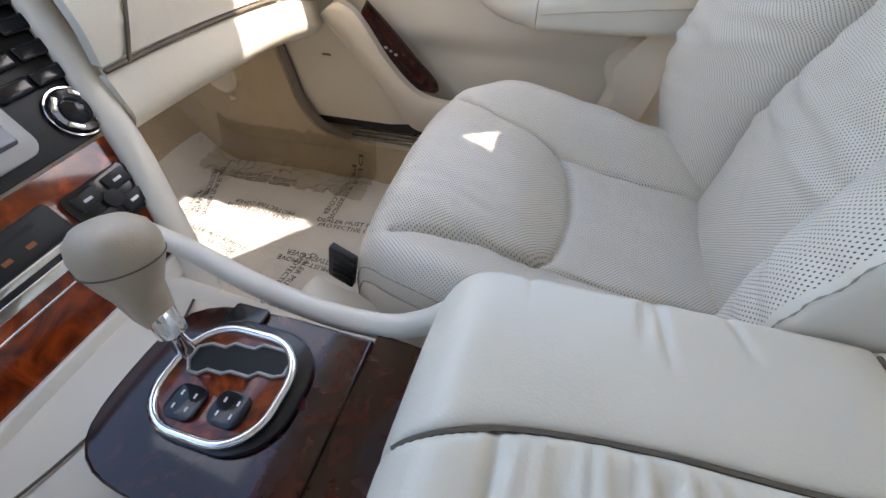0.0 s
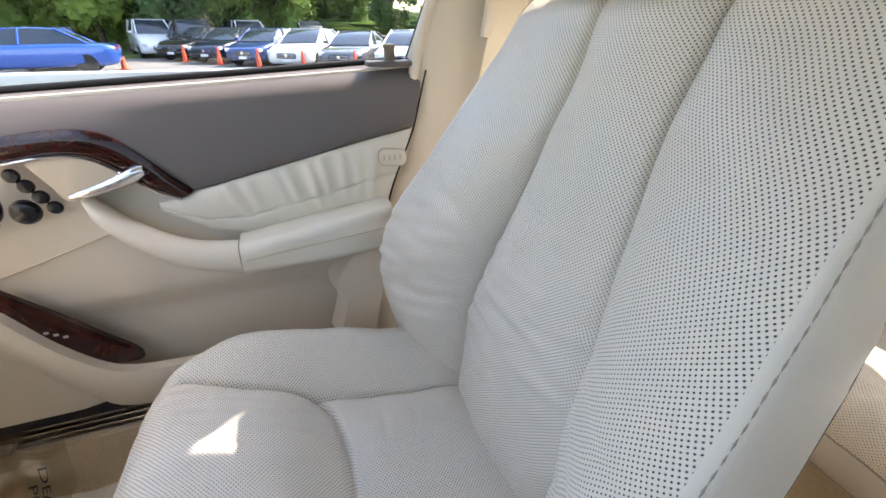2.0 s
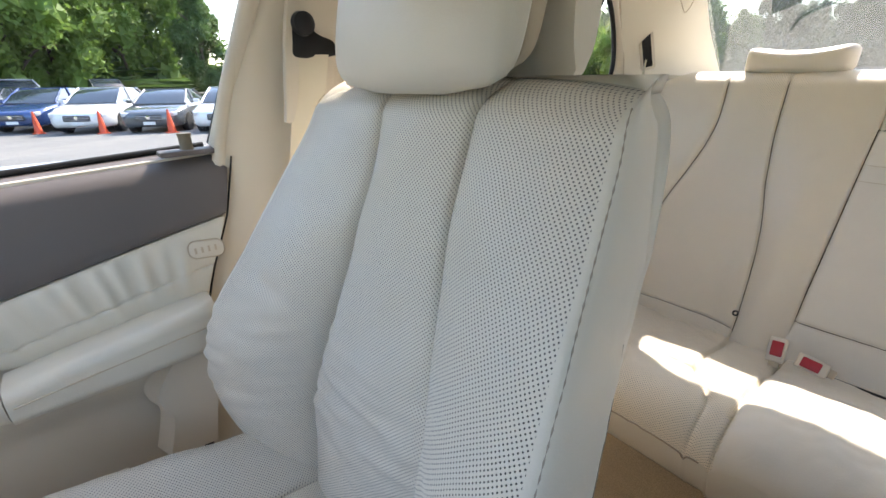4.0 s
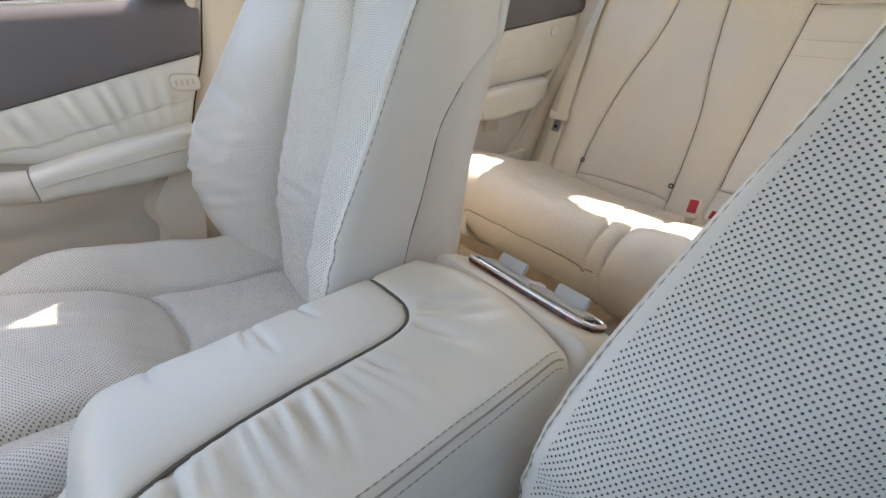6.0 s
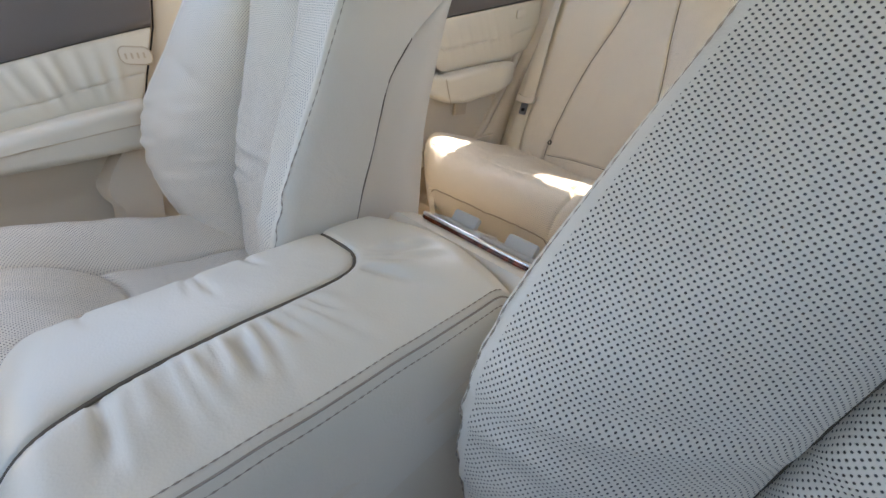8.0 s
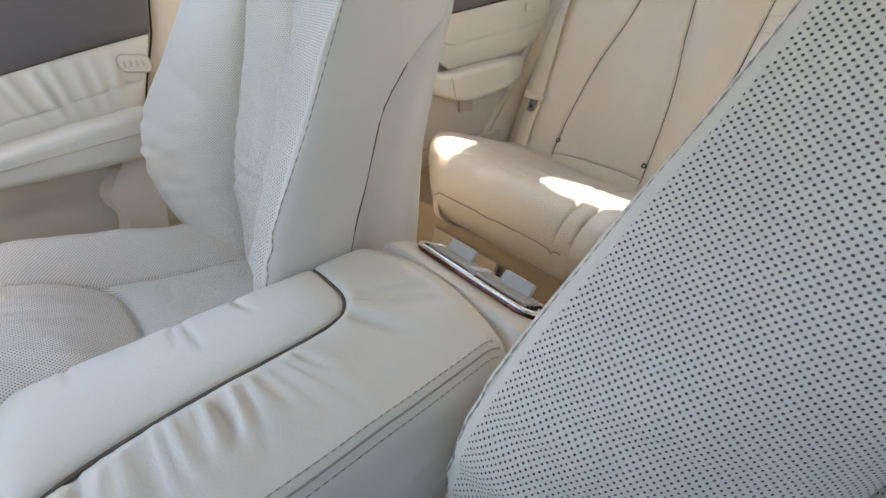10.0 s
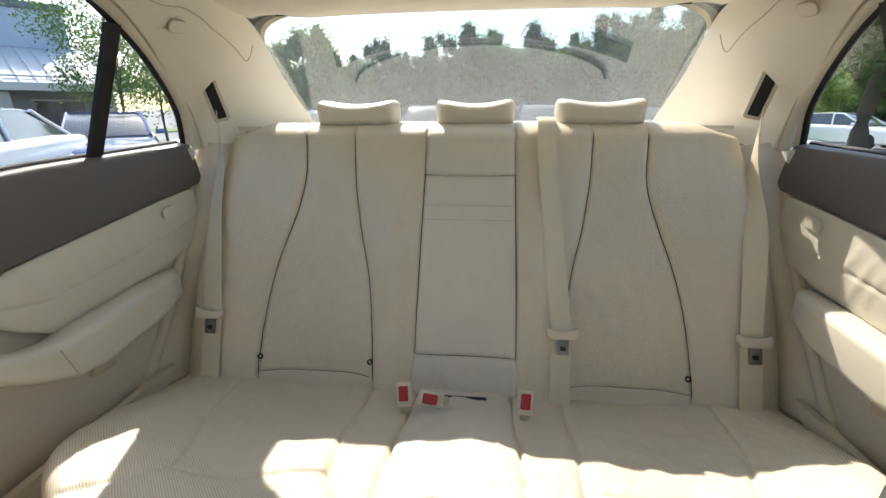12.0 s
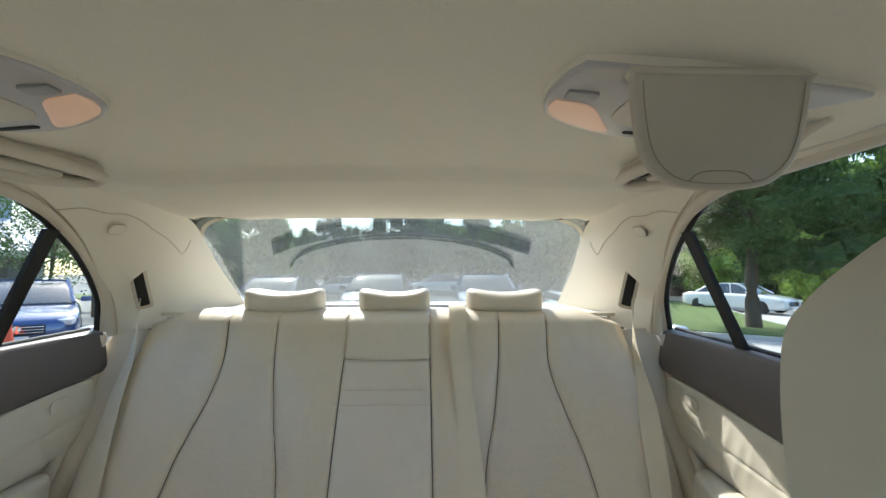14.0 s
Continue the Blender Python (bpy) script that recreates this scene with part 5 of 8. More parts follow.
def front_door(s, detailed):
    door = thing("front_door_" + ("right" if s > 0 else "left"), "closed cream front car door with burl wood trim and a taupe cap", "car door", "car doors", at=(s * 0.78, 0.75, 0.42))
    Y = np.linspace(0.385, 1.30, 60)
    top = lambda y: np.interp(y, [0.38, 0.66, 0.92, 1.3], [0.982, 0.966, 0.953, 0.93])  # noqa: E731
    # inner panel as a sheet over height
    rows = []
    for q in np.linspace(0, 1, 50):
        z = 0.432 + q * (top(Y) - 0.004 - 0.432)
        x = 0.736 - 0.004 * np.sin(q * 3.1) + 0.012 * smooth(q, 0.92, 1.0) 
        x = x + 0.020 * smooth(z, 0.66, 0.60) * smooth(Y, 1.0, 0.9)
        rows.append(np.stack([s * x, Y + (door_end(z) - 0.385) * smooth(Y, 0.70, 0.385), z], -1))
    slab("inner_panel", np.array(rows), (s * 0.02, 0, 0), TRIM, door, "cream moulded door panel", out=(-s, 0, 0))
    box("outer_skin", (0.03, 1.02, 0.62), (s * 0.86, 0.83, 0.66), PAINT, door, "silver outer door skin", 0.01, 2)
    box("lower_edge", (0.13, 0.80, 0.02), (s * 0.80, 0.80, 0.428), RUBBER, door, "dark lower door edge", 0.004)
    # taupe cap with the ledge below the glass
    g_low = lambda y: np.interp(y, [0.38, 0.724, 0.80, 0.92, 1.3], [0.889, 0.817, 0.888, 0.895, 0.872])  # noqa: E731
    rows = []
    for q in np.linspace(0, 1, 14):
        z = g_low(Y) * (1 - q) + (top(Y) - 0.026) * q
        rows.append(np.stack([np.full(60, s * (0.712 + 0.014 * q**2 + 0.004 * (1 - math.sin(min(1, q * 6) * 1.57)))), Y + (door_end(z) - 0.385) * smooth(Y, 0.60, 0.385), z], -1))
    for dx, dz in ((0.733, -0.017), (0.744, -0.009), (0.762, -0.003), (0.784, -0.001)):
        rows.append(np.stack([np.full(60, s * dx), Y, top(Y) + dz], -1))
    slab("door_cap", np.array(rows), (s * 0.012, 0, -0.004), GREY, door, "taupe soft door cap", out=(-s, 0, 0))
    tube("window_sill_seal", np.stack([np.full(60, s * 0.783), Y, top(Y) + 0.003], -1), 0.0045, RUBBER, door, "black window seal", sides=8, up=(0, 0, 1))
    # glass and its frame
    # the unseen left pane is darkened to cut the light from that side
    door_glass("window_pane", s, [(0.380, 0.985), (1.30, 0.935), (1.42, 0.95), (1.08, 1.26), (0.85, 1.335), (0.27, 1.335)], door, GLASS if detailed else GLASS_DARK)
    tube("window_frame", bend([(s * 0.775, 0.372, 0.985), (s * 0.735, 0.335, 1.10), (s * 0.69, 0.296, 1.215), (s * 0.635, 0.255, 1.335)], 24), 0.010, BLACK, door, "black window edge", sides=8, up=(1, 0, 0))
    tube("frame_trim", bend([(s * 0.752, 0.372, 0.985), (s * 0.718, 0.340, 1.09), (s * 0.672, 0.300, 1.215), (s * 0.620, 0.258, 1.335)], 24), 0.013, TRIM, door, "cream window frame trim", sides=10, up=(1, 0, 0))
    if not detailed:
        return door
    # leather insert with gathered folds
    yy, q = np.meshgrid(np.linspace(0.392, 0.775, 160), np.linspace(0, 1, 44))
    lo = np.interp(yy, [0.39, 0.42, 0.655, 0.72, 0.775], [0.764, 0.762, 0.738, 0.752, 0.790])
    hi = np.maximum(np.interp(yy, [0.38, 0.724, 0.775], [0.887, 0.815, 0.803]), lo + 0.004)
    zz = lo + (hi - lo) * q
    seam = lo + (hi - lo) * np.interp(yy, [0.39, 0.62, 0.70, 0.775], [0.42, 0.36, 0.30, 0.35])
    h = 0.010 * np.clip(np.sin(q * math.pi), 0, 1) ** 0.5 + groove(zz - seam, 0.004, 0.004)
    h = h + pleats(yy, zz, 0.42, 0.72, 0.77, 0.86, 10, 0.0062) * np.where(zz > seam, 1, 0.7)
    h = h * np.clip((0.775 - yy) / 0.03, 0, 1) ** 0.5
    slab("leather_insert", np.stack([s * (0.716 - h), yy + (door_end(zz) - 0.389) * smooth(yy, 0.62, 0.392), zz], -1), (s * 0.012, 0, 0), LEATHER_SOFT, door, "cream leather insert with gathered folds", out=(-s, 0, 0))
    yz_prism("airbag_badge", [(0.427 + a, 0.843 + b + 0.1 * a) for a, b in round_rect(0.046, 0.026, 0.010)], 0.7065, 0.004, s, LEATHER, door, "oval embossed airbag badge", 0.0012)
    tube("badge_line", [(s * 0.7035, 0.427 + a, 0.843 + b + 0.1 * a) for a, b in round_rect(0.048, 0.028, 0.011)], 0.0010, TRIM_DARK, door, "", sides=5, closed=True, up=(1, 0, 0))
    for k in range(4):
        box("badge_mark", (0.0006, 0.003, 0.009), (s * 0.7022, 0.442 - 0.009 * k, 0.843), TRIM_DARK, door, "", 0)
    # armrest
    loops = []
    for y, z1, z0, w in ((0.440, 0.774, 0.700, 0.054), (0.455, 0.774, 0.697, 0.066), (0.55, 0.762, 0.694, 0.070), (0.66, 0.744, 0.692, 0.068), (0.678, 0.741, 0.690, 0.067)):
        loops.append([(s * (0.722 - w / 2 - a), y, (z0 + z1) / 2 + b) for a, b in round_rect(w, z1 - z0, 0.016, 5)])
    loft("armrest", loops, LEATHER_SOFT, door, "cream padded armrest")
    tube("armrest_seam", [(s * 0.6525, y, z) for y, z in ((0.445, 0.743), (0.50, 0.738), (0.60, 0.728), (0.672, 0.720))], 0.0012, TRIM_DARK, door, "", sides=5)
    # pull handle that sweeps up from the armrest
    spine = bend([(0.680, 0.716, 0.650), (0.74, 0.728, 0.652), (0.80, 0.762, 0.660), (0.845, 0.800, 0.676), (0.862, 0.816, 0.700)], 26)
    wide = np.interp(np.linspace(0, 1, 26), [0, 0.5, 0.9, 1], [0.026, 0.022, 0.018, 0.012])
    loops = []
    for (y, z, x), r in zip(spine, wide):
        loops.append([(s * (x + 0.030 - 0.024 * math.cos(a)), y, z + r * math.sin(a)) for a in np.linspace(0, 2 * math.pi, 16, endpoint=False)])
    loft("pull_handle", loops, TRIM, door, "cream moulded pull handle")
    # wood strip with its chrome lower edge
    w_top = bend([(1.30, 0.880), (1.10, 0.893), (0.95, 0.906), (0.86, 0.914), (0.81, 0.905), (0.775, 0.872), (0.745, 0.835), (0.728, 0.816)], 40)
    w_low = bend([(1.30, 0.848), (1.10, 0.862), (0.95, 0.876), (0.87, 0.884), (0.835, 0.878), (0.80, 0.852), (0.77, 0.824), (0.742, 0.810)], 40)
    P = np.stack([np.stack([np.full(40, s * (0.7085 - 0.004 * math.sin(f * math.pi))), *(w_low * (1 - f) + w_top * f).T], -1) for f in np.linspace(0, 1, 9)])
    slab("wood_strip", P, (s * 0.012, 0, 0), BURL_DARK, door, "glossy dark red burl wood strip", out=(-s, 0, 0))
    tube("chrome_line", np.stack([np.full(40, s * 0.706), *(w_low - [0, 0.002]).T], -1), 0.0022, CHROME, door, "chrome edge line", sides=6, up=(1, 0, 0))
    # handle bowl and chrome lever
    yz_prism("handle_bowl", bend([(0.906, 0.876), (0.855, 0.880), (0.80, 0.874), (0.768, 0.858), (0.776, 0.842), (0.825, 0.829), (0.874, 0.820), (0.888, 0.844), (0.906, 0.876)], 36)[:-1], 0.7105, 0.002, s, TRIM_DARK, door, "recessed handle bowl", 0.001)
    loops = []
    for f in np.linspace(0, 1, 16):
        y, z = 0.868 - 0.092 * f, 0.829 + 0.028 * f - 0.002 * math.sin(f * 3.1)
        r = 0.0045 + 0.0065 * f**0.8 - 0.004 * smooth(f, 0.9, 1.0)
        loops.append([(s * (0.702 - 0.006 * math.sin(f * 3.14) - 0.006 * math.cos(a)), y, z + r * math.sin(a)) for a in np.linspace(0, 2 * math.pi, 14, endpoint=False)])
    loft("door_lever", loops, CHROME, door, "polished chrome door lever")
    # seat switches in the shape of a seat, and round buttons
    yz_prism("seat_back_switch", bend([(0.954, 0.862), (0.943, 0.867), (0.939, 0.858), (0.946, 0.838), (0.945, 0.822), (0.953, 0.804), (0.968, 0.812), (0.969, 0.826), (0.957, 0.842), (0.954, 0.862)], 24)[:-1], 0.711, 0.012, s, GLOSS_BLACK, door, "glossy black seat back switch", 0.004)
    yz_prism("seat_cushion_switch", bend([(1.012, 0.819), (0.999, 0.823), (0.978, 0.814), (0.957, 0.803), (0.958, 0.795), (0.975, 0.790), (0.998, 0.791), (1.010, 0.803), (1.012, 0.819)], 24)[:-1], 0.711, 0.013, s, GLOSS_BLACK, door, "glossy black seat cushion switch", 0.004)
    for y, z, r in ((0.923, 0.861, 0.0075), (0.913, 0.846, 0.0075), (0.903, 0.830, 0.0075), (0.893, 0.814, 0.0072)):
        turned("round_button", [(r + 0.002, 0), (r + 0.002, 0.002), (r, 0.005), (0.0001, 0.0055)], Matrix.Translation((s * 0.711, y, z)) @ pose(0, 0, 0, 0, -90 * s, 0), GLOSS_BLACK, door, "round glossy black button", 18)
    turned("mirror_knob", [(0.017, 0), (0.017, 0.004), (0.014, 0.010), (0.008, 0.012), (0.0001, 0.012)], Matrix.Translation((s * 0.711, 0.925, 0.812)) @ pose(0, 0, 0, 0, -90 * s, 0), GLOSS_BLACK, door, "round glossy black knob", 24)
    # defroster slots at the front of the cap
    for k in range(5):
        tube("vent_slot", [(s * 0.709, y, 0.905 + 0.0085 * k + 0.02 * (0.96 - y)) for y in (0.955 + 0.004 * k, 1.25)], 0.0026, RUBBER, door, "dark vent slot", sides=6)
    # map pocket: the raised wall, its dark wood face and the shelf behind it
    pk = bend([(1.078, 0.690), (1.045, 0.708), (1.012, 0.690), (0.955, 0.602), (0.90, 0.548), (0.84, 0.535), (0.60, 0.532)], 40)
    pl = bend([(1.098, 0.672), (1.075, 0.640), (1.02, 0.575), (0.965, 0.500), (0.925, 0.452), (0.84, 0.440), (0.60, 0.440)], 40)
    P = np.stack([np.stack([np.full(40, s * (0.712 - 0.030 * math.sin(f * math.pi * 0.62) - 0.004)), *(pl * (1 - f) + pk * f).T], -1) for f in np.linspace(0, 1, 12)])
    slab("pocket_wall", P, (s * 0.018, 0, 0), TRIM, door, "cream map pocket wall", out=(-s, 0, 0))
    yz_prism("pocket_wood", bend([(0.995, 0.707), (0.947, 0.658), (0.901, 0.607), (0.864, 0.566), (0.862, 0.548), (0.885, 0.546), (0.926, 0.553), (0.952, 0.568), (0.984, 0.604), (1.006, 0.650), (1.012, 0.678), (0.995, 0.707)], 48)[:-1], 0.708, 0.010, s, BURL_DARK, door, "dark glossy wood pocket trim", 0.002)
    for k in range(3):
        box("lamp_dot", (0.001, 0.006, 0.004), (s * 0.6975, 0.965 - 0.010 * k, 0.628 - 0.006 * k), GREY_PLASTIC, door, "", 0)
    box("trim_hole", (0.001, 0.020, 0.004), (s * 0.7215, 1.115, 0.592), SEAM, door, "dark slit in the trim", 0)
    tube("panel_fold", [(s * 0.7235, y, z) for y, z in ((1.04, 0.700), (0.93, 0.735), (0.84, 0.765))], 0.0018, TRIM_DARK, door, "", sides=5)
    # speaker box at the rear foot of the armrest
    box_edge = [tuple(v) for v in bend([(0.500, 0.700), (0.530, 0.665), (0.552, 0.628), (0.550, 0.603), (0.541, 0.583), (0.546, 0.555), (0.560, 0.510)], 26)] + [(0.492, 0.50), (0.456, 0.695)]
    loft("speaker_box", [[(s * (0.740 - a), y - 0.35 * a * (y > 0.45), z) for y, z in box_edge] for a in (0, 0.030, 0.037, 0.040)], TRIM, door, "cream moulded speaker box")
    turned("lock_pin", [(0.011, 0), (0.0085, 0.003), (0.0085, 0.018), (0.0095, 0.021), (0.0095, 0.024), (0.0001, 0.025)], (s * 0.745, 0.415, 0.984), material("olive_lock_pin", (0.16, 0.135, 0.09), 0.5), door, "taupe door lock pin", 16)
    box("pin_base", (0.030, 0.075, 0.008), (s * 0.745, 0.415, 0.981), GREY, door, "", 0.003)
    return door


def rear_door(s):
    door = thing("rear_door_" + ("right" if s > 0 else "left"), "closed cream rear car door with a taupe cap and armrest", "car door", "car doors", at=(s * 0.78, -0.3, 0.42))
    Y = np.linspace(-0.775, 0.14, 60)
    top = lambda y: np.interp(y, [-0.78, -0.40, 0.14], [1.040, 1.030, 0.998])  # noqa: E731
    rows = []
    for q in np.linspace(0, 1, 40):
        z = 0.42 + q * (top(Y) - 0.424)
        x = 0.756 - 0.006 * np.sin(q * 3.1) - 0.020 * smooth(Y, -0.62, -0.78) * q + 0.012 * smooth(q, 0.92, 1.0)
        yy = Y + 0.22 * smooth(q, 0.62, 0.0) * smooth(Y, -0.40, -0.775)
        rows.append(np.stack([s * x, yy, z], -1))
    slab("inner_panel", np.array(rows), (s * 0.02, 0, 0), TRIM, door, "cream moulded door panel", out=(-s, 0, 0))
    box("outer_skin", (0.03, 0.95, 0.66), (s * 0.86, -0.30, 0.68), PAINT, door, "silver outer door skin", 0.01, 2)
    g_low = lambda y: np.interp(y, [-0.775, -0.70, -0.28, -0.205, -0.185, -0.15, -0.10, 0.14], [0.942, 0.932, 0.882, 0.866, 0.888, 0.918, 0.928, 0.924])  # noqa: E731
    rows = []
    for q in np.linspace(0, 1, 14):
        z = g_low(Y) * (1 - q) + top(Y) * q
        rows.append(np.stack([s * (0.728 + 0.016 * q**2 - 0.012 * smooth(Y, -0.62, -0.78) + 0.004 * (1 - math.sin(min(1, q * 6) * 1.57))), Y, z], -1))
    for dx, dz in ((0.750, 0.004), (0.760, 0.005), (0.780, 0.002)):
        rows.append(np.stack([np.full(60, s * dx), Y, top(Y) + dz], -1))
    slab("door_cap", np.array(rows), (s * 0.012, 0, -0.004), GREY, door, "taupe soft door cap", out=(-s, 0, 0))
    tube("window_sill_seal", np.stack([np.full(60, s * 0.768), Y, top(Y) + 0.006], -1), 0.006, RUBBER, door, "black window seal", sides=8)
    # leather insert
    yy, q = np.meshgrid(np.linspace(-0.735, -0.196, 120), np.linspace(0, 1, 30))
    hi = g_low(yy) - 0.004
    lo = np.interp(yy, [-0.735, -0.62, -0.32, -0.27, -0.225, -0.196], [0.80, 0.765, 0.745, 0.775, 0.815, 0.860])
    hi = np.minimum(np.maximum(hi, lo + 0.004), 0.93)
    zz = lo + (hi - lo) * q
    h = 0.009 * np.clip(np.sin(q * math.pi), 0, 1) ** 0.5 + groove(q - 0.45, 0.003, 0.03) + pleats(yy, zz, -0.62, -0.22, 0.77, 0.88, 9, 0.0022, 5)
    x0 = 0.732 - 0.012 * smooth(yy, -0.62, -0.78)
    slab("leather_insert", np.stack([s * (x0 - h), yy, zz], -1), (s * 0.012, 0, 0), LEATHER_SOFT, door, "cream leather door insert", out=(-s, 0, 0))
    yz_prism("airbag_badge", [(-0.645 + a, 0.893 + b - 0.1 * a) for a, b in round_rect(0.046, 0.026, 0.010)], 0.7215, 0.003, s, LEATHER, door, "oval embossed airbag badge", 0.0012)
    # armrest and pull
    loops = []
    for y, z1, z0, w in ((-0.628, 0.752, 0.722, 0.030), (-0.60, 0.758, 0.690, 0.052), (-0.52, 0.757, 0.672, 0.066), (-0.36, 0.748, 0.660, 0.070), (-0.30, 0.742, 0.668, 0.068), (-0.25, 0.748, 0.690, 0.062), (-0.21, 0.766, 0.714, 0.052), (-0.17, 0.798, 0.748, 0.042), (-0.135, 0.832, 0.786, 0.032), (-0.105, 0.858, 0.822, 0.024), (-0.085, 0.872, 0.848, 0.016)):
        loops.append([(s * (0.746 - w / 2 - a), y, (z0 + z1) / 2 + b) for a, b in round_rect(w, z1 - z0, min(0.016, (z1 - z0) * 0.45, w * 0.45), 5)])
    loft("armrest", loops, LEATHER_SOFT, door, "cream padded armrest with a pull handle")
    tube("armrest_seam", [(s * (0.746 - 0.0705), -0.30 + 0.02 * f, 0.668 + 0.07 * f) for f in np.linspace(0, 1, 8)], 0.0012, TRIM_DARK, door, "", sides=5)
    # wood end and chrome lever
    yz_prism("wood_strip", bend([(-0.202, 0.858), (-0.190, 0.898), (-0.155, 0.936), (-0.10, 0.948), (0.10, 0.944), (0.10, 0.922), (-0.10, 0.924), (-0.145, 0.906), (-0.172, 0.875), (-0.192, 0.848), (-0.202, 0.858)], 44)[:-1], 0.728, 0.006, s, BURL_DARK, door, "dark burl wood strip", 0.002)
    loops = []
    for f in np.linspace(0, 1, 14):
        y, z = -0.05 - 0.125 * f, 0.905 - 0.026 * f
        r = 0.008 + 0.010 * math.sin(min(1, f * 1.15) * 2.6)
        loops.append([(s * (0.705 - 0.006 * math.cos(a)), y, z + r * math.sin(a)) for a in np.linspace(0, 2 * math.pi, 14, endpoint=False)])
    loft("door_lever", loops, CHROME, door, "polished chrome door lever")
    # lower pocket
    P = np.stack([np.stack([np.full(20, s * (0.738 - 0.026 * math.sin(f * 1.9))), np.linspace(-0.50, 0.12, 20) + 0.1 * (f - 0.5) * np.linspace(-1, 0, 20), np.full(20, 0.43 + 0.10 * f)], -1) for f in np.linspace(0, 1, 8)])
    slab("pocket_wall", P, (s * 0.016, 0, 0), TRIM, door, "cream door pocket", out=(-s, 0, 0))
    yz_prism("ashtray", [(-0.42, 0.612), (-0.37, 0.616), (-0.375, 0.655), (-0.425, 0.650)], 0.744, 0.012, s, TRIM_DARK, door, "small beige ashtray lid", 0.003)
    # slanting rear edge trim
    tube("edge_seal", bend([(s * 0.735, -0.775, 1.03), (s * 0.735, -0.74, 0.90), (s * 0.742, -0.655, 0.74), (s * 0.748, -0.55, 0.58), (s * 0.75, -0.42, 0.43)], 30), 0.013, TRIM, door, "cream door edge seal", sides=10, up=(1, 0, 0))
    # window panes and the black divider
    div_b, div_t = (-0.520, 1.026), (-0.522, 1.278)
    door_glass("window_pane", s, [div_b, (0.15, 1.0), (0.10, 1.348), (-0.30, 1.348), (-0.42, 1.330), div_t], door)
    door_glass("quarter_pane", s, [(-0.524, 1.026), (-0.526, 1.276), (-0.61, 1.228), (-0.735, 1.122), (-0.788, 1.036)], door)
    a, b = np.array([s * 0.765, *div_b]), np.array([s * 0.655, *div_t])
    loft("window_divider", [[p + np.array([-s * dx, dy, 0]) for dx, dy in ((0, -0.016), (0.010, -0.0145), (0.010, 0.0145), (0, 0.016))] for p in (a, 0.5 * (a + b), b)], RUBBER, door, "black window divider")
    edge = bend([(0.622, 0.12, 1.349), (0.622, -0.26, 1.350), (0.624, -0.364, 1.343), (0.629, -0.42, 1.329), (0.644, -0.50, 1.295), (0.672, -0.614, 1.230), (0.718, -0.737, 1.126), (0.755, -0.790, 1.038)], 60) * [s, 1, 1]
    tube("window_frame", edge + [s * 0.004, 0.0, 0.001], 0.007, RUBBER, door, "black window edge", sides=8, up=(0, 1, 0))
    inner = bend([(0.614, 0.12, 1.356), (0.612, -0.25, 1.354), (0.610, -0.36, 1.349), (0.618, -0.45, 1.334), (0.640, -0.55, 1.294), (0.675, -0.66, 1.226), (0.703, -0.768, 1.128), (0.712, -0.805, 1.035)], 60) * [s, 1, 1]
    slab("window_surround", ruled(edge, inner, 8, 0.006, (-s, 0.3, -0.3)), (s * 0.012, 0, 0.004), TRIM, door, "cream moulded window surround", out=(-s, 0.5, -0.5))
    return door


front_door(1, True)
front_door(-1, False)
for s in (1, -1):
    rear_door(s)

